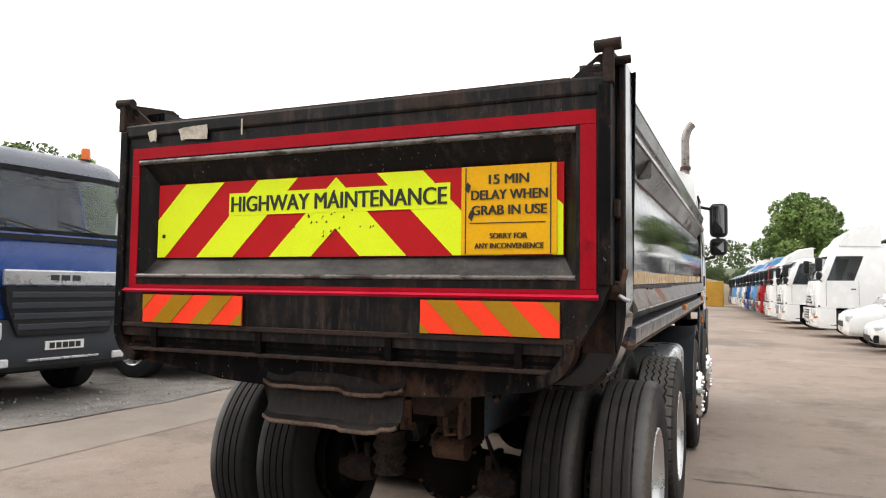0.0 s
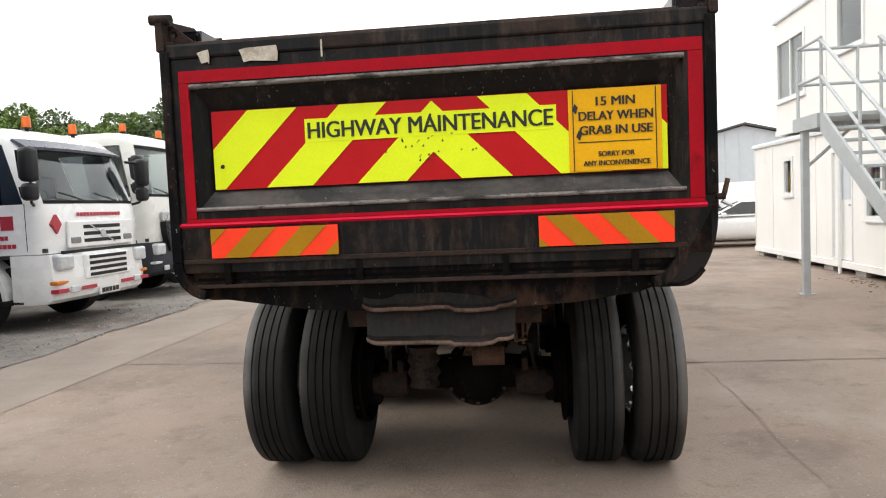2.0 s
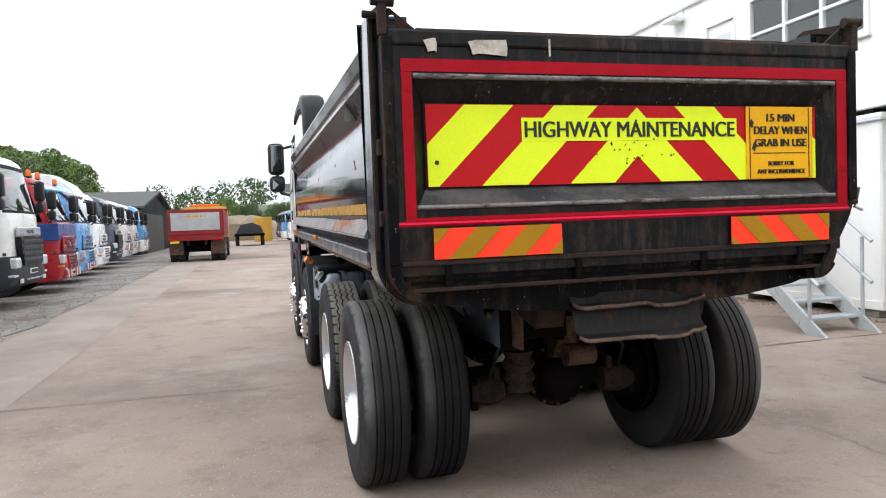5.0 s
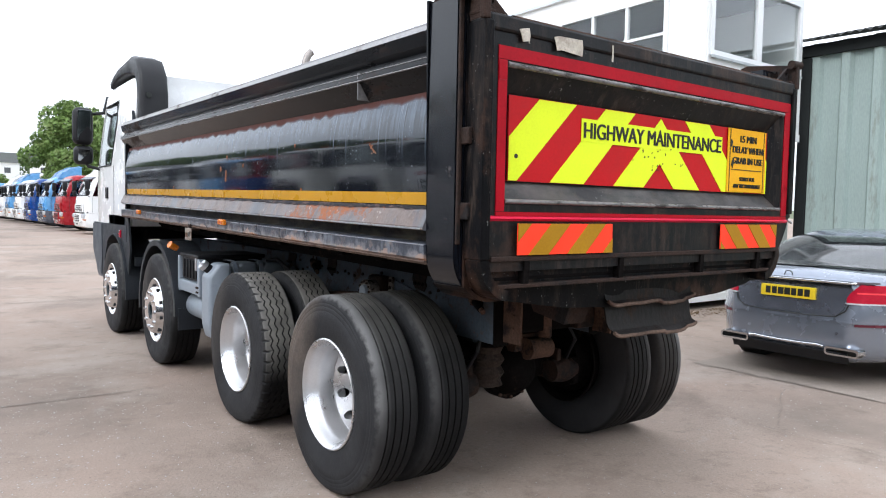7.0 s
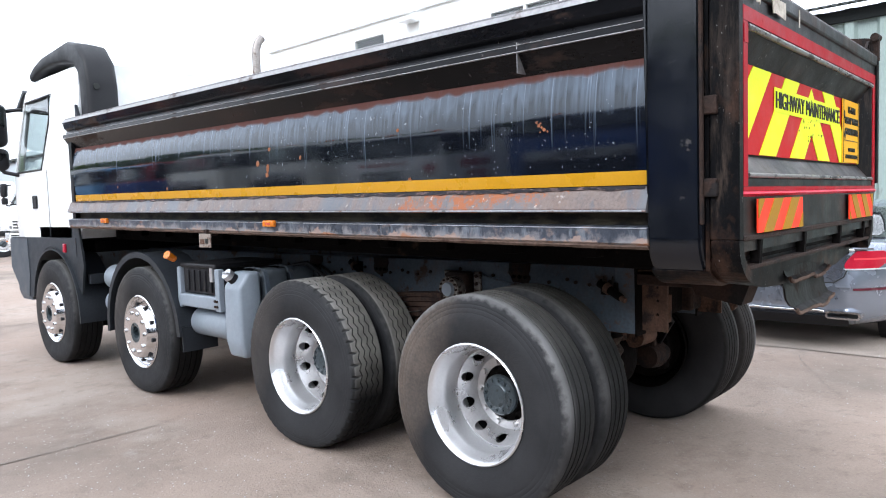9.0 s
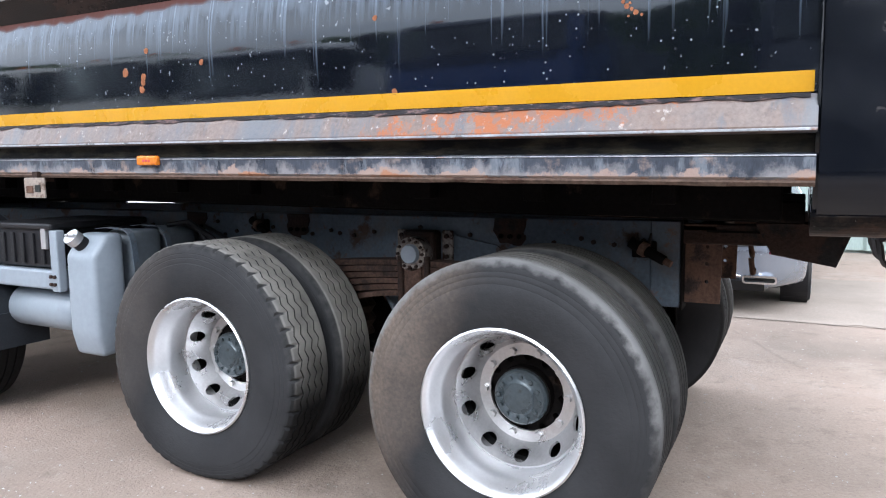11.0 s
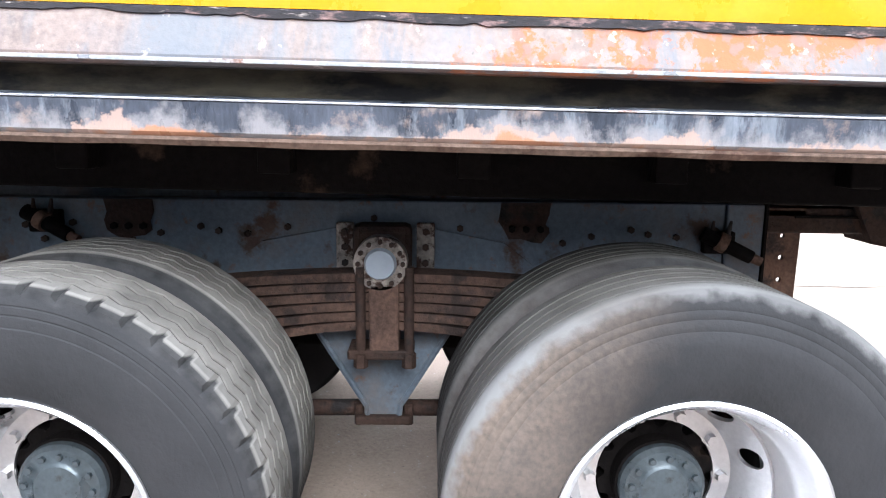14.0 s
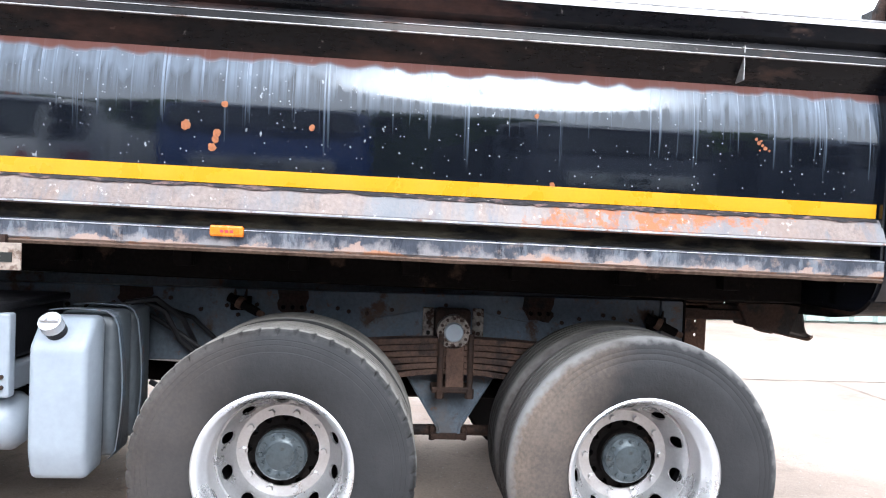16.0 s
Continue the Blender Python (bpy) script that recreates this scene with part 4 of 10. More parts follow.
def tyre_mesh(seg, lugs, wide=1.0, drop=0.0):
    """A tyre with its outer wall at x = 0, square shoulders and grooved tread."""
    prof = [(0.292, 0.024), (0.318, 0.006), (0.36, -0.006), (0.43, -0.012), (0.462, -0.0105), (0.465, -0.0085), (0.468, -0.009), (0.486, -0.0062), (0.489, -0.0042), (0.492, -0.0052), (0.505, -0.003), (0.508, -0.0010), (0.511, -0.0018), (0.524, 0.002), (0.540, 0.009), (TR - 0.004, 0.020), (TR, 0.030)]
    edge = len(prof)
    for c in (0.072, 0.121, 0.171, 0.220):
        w, deep = (0.0068, 0.0075) if lugs else (0.0058, 0.012)
        prof += [(TR, c - w), (TR - deep, c - w * 0.85), (TR - deep, c + w * 0.85), (TR, c + w)]
    prof += [(TR, 0.262), (TR - 0.004, 0.272), (0.540, 0.283), (0.524, 0.290), (0.485, 0.298), (0.43, 0.304), (0.36, 0.300), (0.318, 0.290), (0.292, 0.272)]

    def relief(i, j):
        r = prof[j][0]
        if not lugs:
            return 0.0
        if 0.540 <= r and j < edge and lugs > 1:
            return -0.011 if i % 6 == 0 else 0.0
        return 0.0

    bm = lathe(bmo(), prof, seg=seg, closed=True, relief=relief)
    # zigzag grooves of the drive tyres
    if lugs:
        for v in bm.verts:
            if math.hypot(v.co.y, v.co.z) > TR - 0.02 and 0.05 < v.co.x < 0.25:
                q = (math.atan2(v.co.z, v.co.y) / (2 * math.pi) * 48) % 1
                v.co.x += 0.019 * (abs(2 * q - 1) - 0.5)
    # sags and bulges where it stands on the ground
    for v in bm.verts:
        if v.co.z < -0.34:
            k = (-v.co.z - 0.34) / (TR - 0.34)
            v.co.z += (TR - HUBZ + 0.004 - drop) * k * k
            v.co.x += (-0.007 if v.co.x < 0.14 else 0.007) * k
        v.co.z = max(v.co.z, -HUBZ - drop + 0.002)
        v.co.x *= wide
    return bm


def wheel_kind(owner, rear, lugs, drop=0.0):
    """One wheel with its outer face at x = 0 looking towards -x, axle along x."""
    if rear:
        hubp = [(0.02, 0.192), (0.030, 0.194), (0.058, 0.197), (0.066, 0.204), (0.096, 0.208), (0.106, 0.220), (0.112, 0.31), (0.14, 0.33), (0.16, 0.38), (0.16, 0.62)]
    else:
        hubp = [(0.02, 0.03), (0.05, 0.03), (0.055, -0.04), (0.078, -0.045), (0.085, -0.03), (0.088, 0.06), (0.18, 0.08), (0.18, 0.28)]
    wheel = part("wheel", lathe(bmo(), hubp, seg=28), M_HUB, owner, smooth=35)
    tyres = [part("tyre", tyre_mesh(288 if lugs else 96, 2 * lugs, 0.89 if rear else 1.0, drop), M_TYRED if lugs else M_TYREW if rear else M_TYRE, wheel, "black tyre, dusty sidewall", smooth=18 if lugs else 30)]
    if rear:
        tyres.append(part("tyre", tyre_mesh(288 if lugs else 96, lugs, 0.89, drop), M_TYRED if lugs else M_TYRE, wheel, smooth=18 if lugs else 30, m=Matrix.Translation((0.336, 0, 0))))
        rimp = [(0.296, 0.008), (0.304, -0.003), (0.311, 0.002), (0.309, 0.016), (0.296, 0.022), (0.290, 0.032), (0.288, 0.06), (0.276, 0.075), (0.270, 0.10), (0.266, 0.255), (0.260, 0.255), (0.262, 0.10), (0.268, 0.072), (0.280, 0.055), (0.282, 0.027)]
        part("rim", lathe(bmo(), rimp, seg=64, closed=True), M_RIM, wheel, smooth=40)

        # dished disc: a flat bolt flange, then a smooth cone with ten oval hand holes
        radii = [0.150, 0.163, 0.180, 0.194, 0.201, 0.207] + [0.211 + 0.0055 * k for k in range(10)]
        bm, n = bmo(), 160

        def dish(r):
            return 0.290 - 1.75 * max(0.0, r - 0.200) + (0.0 if r > 0.205 else 0.0015 * math.sin(max(0.0, (r - 0.19)) * 100))
        rows = [[bm.verts.new((dish(r), r * math.cos(2 * math.pi * i / n), r * math.sin(2 * math.pi * i / n))) for i in range(n)] for r in radii]

        def oval(v):
            """Distance from the nearest hand hole's middle; 1 is its edge."""
            r, a = math.hypot(v.y, v.z), math.atan2(v.z, v.y)
            k = round((a - 0.3) / (math.pi / 5))
            w = r * (a - 0.3 - k * math.pi / 5)
            return k, (r - 0.235) / 0.0185, w / 0.029
        gone = []
        for p, q in zip(rows, rows[1:]):
            for i in range(n):
                f = bm.faces.new((p[i], p[(i + 1) % n], q[(i + 1) % n], q[i]))
                k, u, w = oval(f.calc_center_median())
                if math.hypot(u, w) < 1:
                    gone.append(f)
        bmesh.ops.delete(bm, geom=gone, context="FACES")
        for v in bm.verts:
            if v.is_boundary and 0.212 < math.hypot(v.co.y, v.co.z) < 0.258:
                k, u, w = oval(v.co)
                d = math.hypot(u, w)
                r, a = 0.235 + 0.0185 * u / d, 0.3 + k * math.pi / 5 + 0.029 * w / d / 0.235
                v.co = (dish(r), r * math.cos(a), r * math.sin(a))
        bmesh.ops.recalc_face_normals(bm, faces=bm.faces[:])
        bmesh.ops.solidify(bm, geom=bm.faces[:], thickness=0.010)
        part("wheel_disc", bm, M_DISC, wheel, smooth=40)
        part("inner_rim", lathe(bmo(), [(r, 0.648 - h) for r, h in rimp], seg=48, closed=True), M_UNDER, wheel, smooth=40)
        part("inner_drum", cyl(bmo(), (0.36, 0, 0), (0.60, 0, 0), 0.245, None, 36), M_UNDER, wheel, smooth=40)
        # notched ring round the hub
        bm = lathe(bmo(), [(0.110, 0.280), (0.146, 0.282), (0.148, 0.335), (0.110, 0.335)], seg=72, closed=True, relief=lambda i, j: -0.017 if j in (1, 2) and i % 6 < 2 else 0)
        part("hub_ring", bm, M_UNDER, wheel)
        # separate near-black ring that darkens the hub's side
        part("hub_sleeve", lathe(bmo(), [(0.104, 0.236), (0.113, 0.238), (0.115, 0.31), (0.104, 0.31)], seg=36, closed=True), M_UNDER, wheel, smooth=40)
        hb = None
        for k in range(12):
            mm = Matrix.Rotation(k * math.pi / 6 + 0.1, 4, "X") @ Matrix.Translation((0, 0.081, 0))
            hb = again(hb, mm) if hb else part("hub_bolt", cyl(bmo(), (0.212, 0, 0), (0.197, 0, 0), 0.008, None, 6), M_HUB, wheel, m=mm)
        n0, n1, rn = 0.288, 0.260, 0.168
    else:
        rimp = [(0.296, 0.008), (0.306, -0.004), (0.314, 0.002), (0.312, 0.016), (0.286, 0.024), (0.275, 0.05), (0.262, 0.05), (0.240, 0.01), (0.222, -0.03), (0.212, -0.045), (0.120, -0.05), (0.085, -0.045), (0.085, -0.03), (0.205, -0.032), (0.235, 0.03), (0.268, 0.07), (0.284, 0.04)]
        part("rim", lathe(bmo(), rimp, seg=64, closed=True), M_CHROME, wheel, smooth=35)
        hl = None
        for k in range(10):
            a = k * math.pi / 5 + 0.2
            mm = Matrix.Rotation(a, 4, "X") @ Matrix.Translation((-0.004, 0.236, 0))
            if hl is None:
                hl = part("hand_hole", lathe(bmo(), [(0.0001, -0.010), (0.017, -0.010), (0.017, 0.02), (0.0001, 0.02)], seg=12), M_BLKPL, wheel, m=mm)
            else:
                again(hl, mm)
        n0, n1, rn = -0.046, -0.064, 0.168
    nut = None
    for k in range(10):
        a = k * math.pi / 5
        mm = Matrix.Rotation(a, 4, "X") @ Matrix.Translation((0, rn, 0))
        if nut is None:
            nut = part("wheel_nut", cyl(cyl(bmo(), (n0, 0, 0), (n1, 0, 0), 0.016, 0.014, 6), (n0 - 0.004, 0, 0), (n0 + 0.002, 0, 0), 0.021, None, 12), M_DISC if rear else M_CHROME, wheel, m=mm)
        else:
            again(nut, mm)
    return wheel


def clone_part(ob, m, parent=None):
    """A copy of a part with its sub-parts."""
    o = ob.copy()
    scene.collection.objects.link(o)
    if parent is not None:
        o.parent = parent
    o.matrix_basis = m
    for c in ob.children:
        k = c.copy()
        scene.collection.objects.link(k)
        k.parent = o
    return o


# ---- the tipper lorry ----
AXLES = [(6.98, False), (4.96, False), (2.74, True), (1.278, True)]
SLOPE = 0.0148


def tip(bm):
    """Follows the slight nose-up slope of the tipper body."""
    for v in bm.verts:
        v.co.z += SLOPE * (v.co.y - 0.33)
    return bm


def mirror_x(pts):
    return [(-a, b) for a, b in pts][::-1]


lorry = thing("tipper_lorry", "black-bodied eight-wheel tipper lorry with white cab parked in a yard", "lorry")


def build_wheels():
    for y, rear in AXLES:
        w = wheel_kind(lorry, rear, lugs=(y == 2.74), drop=DIP if y < 2 else 0.0)
        w.matrix_basis = Matrix.Translation((-1.254, y, HUBZ))
        clone_part(w, Matrix.Translation((1.254, y, HUBZ)) @ pose(0, 0, 0, 0, 0, 180))


build_wheels()

Y0, Y1 = 0.33, 6.33
RAILP = [(-1.06, 2.36), (-1.13, 2.372), (-1.225, 2.376), (-1.252, 2.366), (-1.262, 2.342), (-1.246, 2.285), (-1.222, 2.262), (-1.236, 2.232), (-1.262, 2.222), (-1.266, 2.198), (-1.255, 2.188), (-1.194, 2.094), (-1.06, 2.094)]
PANELP = [(-1.06, 2.092), (-1.1950, 2.092), (-1.2027, 2.065), (-1.2094, 2.04), (-1.2154, 2.015), (-1.2207, 1.99), (-1.2251, 1.965), (-1.2286, 1.94), (-1.2310, 1.915), (-1.2324, 1.89), (-1.2330, 1.86), (-1.2320, 1.82), (-1.2298, 1.76), (-1.2268, 1.70), (-1.2235, 1.64), (-1.2200, 1.578), (-1.10, 1.578)]


def panel_x(z):
    """Distance of the side panel from the middle of the lorry at height z."""
    p = [(b, -a) for a, b in PANELP[1:-1]]
    for (z1, x1), (z0, x0) in zip(p, p[1:]):
        if z0 <= z <= z1:
            return x0 + (x1 - x0) * (z - z0) / (z1 - z0)
    return 1.2200


SKIRTP = [(-1.10, 1.576), (-1.232, 1.576), (-1.246, 1.556), (-1.276, 1.487), (-1.276, 1.476), (-1.262, 1.470), (-1.10, 1.470)]
FLANGEP = [(-1.10, 1.414), (-1.205, 1.416), (-1.262, 1.410), (-1.270, 1.402), (-1.268, 1.346), (-1.256, 1.335), (-1.10, 1.335)]


def build_side(s):
    flip = (lambda p: p) if s < 0 else mirror_x
    side = part("body_side", tip(prism(bmo(), flip(PANELP), "y", Y0, Y1)), M_GLOSS, lorry, "gloss black steel side with pale run-off streaks and rust spots", smooth=25)
    part("top_rail", tip(prism(bmo(), flip(RAILP), "y", Y0, Y1 + 0.06)), M_RAIL, side, "double-ribbed top rail, dull and rusty", smooth=20)
    part("rail_edge", tip(box(bmo(), s * 1.13, s * 1.24, Y0, Y1 + 0.05, 2.374, 2.384, 0.003)), M_RAILTOP, side, "bare metal edge along the rail")
    # pale strip that paints the sky's reflection on the sloping rail top
    part("worn_rail_band", tip(prism(bmo(), flip([(-1.225, 2.3785), (-1.2545, 2.3685), (-1.2648, 2.342), (-1.262, 2.342), (-1.252, 2.366), (-1.225, 2.376)]), "y", Y0 + 0.004, Y1 + 0.054)), M_RAILTOP, side, "pale band for the sky's sheen on the rail", smooth=30)
    part("rib_edge", tip(box(bmo(), s * 1.255, s * 1.2685, Y0, Y1 + 0.05, 2.190, 2.196, 0.002)), M_RAILTOP, side)
    part("rib_edge", tip(box(bmo(), s * 1.250, s * 1.264, Y0, Y1 + 0.05, 2.2235, 2.2275, 0.0015)), M_RAILTOP, side)
    part("side_skirt", tip(prism(bmo(), flip(SKIRTP), "y", Y0, Y1 + 0.03)), M_SKIRT, side, "worn grey skirt with orange rust patches")
    part("bottom_flange", tip(prism(bmo(), flip(FLANGEP), "y", Y0, Y1 + 0.03)), M_FLANGE, side, "scuffed dark flange")
    # flaking seam over the skirt, bare edges and the rusty lip under the flange
    rows = []
    for i in range(261):
        y = Y0 + 0.02 + (Y1 - Y0 - 0.03) * i / 260
        lo = 1.566 + 0.010 * noise.noise((y * 9, s, 0)) + 0.006 * noise.noise((y * 37, s, 5)) - (0.006 if 0.9 < y < 2.2 else 0)
        rows.append([(s * 1.2325, y, 1.579), (s * 1.2372, y, 1.5785), (s * (1.2372 + 0.72 * (1.576 - lo)), y, lo), (s * (1.2315 + 0.72 * (1.576 - lo)), y, lo)])
    part("flaking_seam", tip(loft(bmo(), rows)), M_SEAMDK, side, "flaking dark paint and rust along the seam")
    part("skirt_edge", tip(box(bmo(), s * 1.2762, s * 1.2785, Y0, Y1 + 0.03, 1.474, 1.4815, 0.0008)), M_BARE, side, "bare bright skirt edge")
    part("flange_edge", tip(box(bmo(), s * 1.2668, s * 1.2722, Y0, Y1 + 0.03, 1.4045, 1.4085, 0.0008)), M_BARE, side)
    rows = []
    for i in range(121):
        y = Y0 + (Y1 - Y0 + 0.02) * i / 120
        lo = 1.320 + 0.003 * noise.noise((y * 6, s, 9))
        rows.append([(s * 1.20, y, 1.336), (s * 1.264, y, 1.3375), (s * (1.267 + 0.003 * noise.noise((y * 8, s, 2))), y, 1.331), (s * 1.258, y, lo), (s * 1.20, y, lo)])
    part("flange_lip", tip(loft(bmo(), rows)), M_LIP, side, "rusty crusted lip under the flange")
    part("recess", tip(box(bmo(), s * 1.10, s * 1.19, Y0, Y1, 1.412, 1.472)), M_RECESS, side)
    part("reflective_stripe", tip(prism(bmo(), [(s * (panel_x(1.582) - 0.001), 1.582), (s * (panel_x(1.582) + 0.0025), 1.582), (s * (panel_x(1.64) + 0.0025), 1.64), (s * (panel_x(1.64) - 0.001), 1.64)], "y", Y0 + 0.012, Y1 - 0.06)), M_YTAPE, side, "bright yellow reflective tape")
    # rust blisters with short runs
    if s < 0:
        rb = random.Random(31)
        for y, z, r in ((3.107, 1.835, 0.021), (3.008, 1.755, 0.017), (2.995, 1.785, 0.014), (2.99, 1.81, 0.016), (2.961, 1.921, 0.014), (2.634, 1.845, 0.013), (0.868, 1.882, 0.007), (0.858, 1.868, 0.009), (0.842, 1.858, 0.006), (0.848, 1.876, 0.005), (0.83, 1.847, 0.008), (0.812, 1.838, 0.005), (0.852, 1.838, 0.004), (1.765, 1.932, 0.010), (1.692, 1.665, 0.012), (4.4, 1.72, 0.012), (5.3, 1.77, 0.010)):
            xs = -panel_x(z - 0.0148 * (y - 0.33))
            ring = [(y + r * rb.uniform(0.7, 1.15) * math.cos(k * math.pi / 6), z + r * rb.uniform(0.75, 1.2) * math.sin(k * math.pi / 6)) for k in range(12)]
            part("rust_blister", prism(bmo(), ring, "x", xs - 0.002, xs + 0.004), M_RUSTO, side, "orange rust blister")
        part("tape_scrap", prism(bmo(), [(5.02, 1.545), (5.06, 1.572), (5.075, 1.576), (5.04, 1.548)], "x", -1.2595, -1.247), M_PAPER, side, "torn pale scrap")
    # splits where the rail was joined
    part("weld_line", tip(box(bmo(), s * 1.19, s * 1.2645, 0.945, 0.949, 2.10, 2.236)), M_RAILTOP, side)
    for y in (2.93, 5.49):
        bm = box(bmo(), s * 1.268, s * 1.296, y - 0.062, y + 0.062, 1.380, 1.422, 0.008)
        lamp = part("side_marker_lamp", tip(bm), M_LAMPO, side, "amber side marker lamp")
        for k in range(3):
            part("lamp_mark", tip(box(bmo(), s * 1.2955, s * 1.2972, y - 0.026 + 0.018 * k, y - 0.014 + 0.018 * k, 1.395, 1.405)), M_REDPRINT, lamp)
    # front corner of the body, closing plate
    part("front_corner", tip(prism(bmo(), flip([(-1.232, 2.18), (-1.232, 1.33), (-1.0, 1.33), (-1.0, 2.36), (-1.2, 2.36)]), "y", Y1 - 0.05, Y1 + 0.02)), M_BLACK, side)
    return side


for s in (-1, 1):
    build_side(s)


def build_body():
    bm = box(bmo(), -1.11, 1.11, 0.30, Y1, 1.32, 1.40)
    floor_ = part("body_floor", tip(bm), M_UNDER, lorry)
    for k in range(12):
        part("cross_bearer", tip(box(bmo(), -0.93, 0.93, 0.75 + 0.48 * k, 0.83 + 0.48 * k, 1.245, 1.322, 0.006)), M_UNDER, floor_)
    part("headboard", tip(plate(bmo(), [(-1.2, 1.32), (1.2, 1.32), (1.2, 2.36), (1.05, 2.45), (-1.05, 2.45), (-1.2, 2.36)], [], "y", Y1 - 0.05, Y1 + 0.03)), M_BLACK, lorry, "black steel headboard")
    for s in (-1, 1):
        # added dark board that stands in for the shaded space under the body
        part("side_bearer", tip(box(bmo(), s * 0.80, s * 0.86, 0.42, Y1 - 0.05, 1.195, 1.318, 0.006)), M_UNDER, lorry, "dark board standing in for the shaded space under the body")
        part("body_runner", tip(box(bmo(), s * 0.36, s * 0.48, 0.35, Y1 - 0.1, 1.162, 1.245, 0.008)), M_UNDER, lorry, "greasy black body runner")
        part("inner_lining", tip(box(bmo(), s * 1.055, s * 1.065, Y0, Y1, 1.40, 2.36)), M_RUSTB, lorry)
    # rear hoop: posts and bolster
    # the corner beyond the grab controls is cut back further
    cut = [(1.085 + 0.175 * math.sin(k * math.pi / 24), 1.50 - 0.325 * math.cos(k * math.pi / 24)) for k in range(13)]
    outer = [(-1.260, 2.45)] + arc(-1.06, 1.372, 0.20, 180, 262, 9) + cut + [(1.260, 2.45)]
    inner = [(1.08, 2.45), (1.08, 1.42), (1.02, 1.34), (-1.02, 1.34), (-1.08, 1.42), (-1.08, 2.45)]
    bm = prism(bmo(), outer + inner, "y", 0.115, 0.335)
    bmesh.ops.bevel(bm, geom=[e for e in bm.edges if len(e.link_faces) == 2 and e.calc_face_angle(0) > 0.6], offset=0.012, segments=2, affect="EDGES")
    hoop = part("rear_hoop", bm, M_POST, lorry, "gloss black rear posts with chipped edges", smooth=30)
    shoe = arc(-1.06, 1.372, 0.204, 222, 262, 6) + [(x + 0.002, z - 0.004) for x, z in cut[:6]]
    bm = prism(bmo(), shoe + [(x - 0.008, z + 0.010) for x, z in cut[5::-1]] + arc(-1.06, 1.372, 0.188, 262, 222, 6), "y", 0.10, 0.338)
    part("hoop_shoe", bm, M_APRON, hoop, "rust-browned lower edge")
    for s in (-1, 1):
        # weld beads on the corners of the post
        part("edge_bead", box(bmo(), s * 1.238, s * 1.258, 0.108, 0.122, 1.42 if s < 0 else 1.52, 2.45, 0.004), M_RUSTY, hoop)
        part("hinge_strip", box(bmo(), s * 1.10, s * 1.222, 0.097, 0.112, 1.24 if s < 0 else 1.32, 2.43), M_APRON, hoop)
        for z in (1.87, 1.56):
            part("lug", box(bmo(), s * 1.20, s * 1.244, 0.060, 0.125, z - 0.035, z + 0.035, 0.006), M_RUSTY, hoop)


build_body()


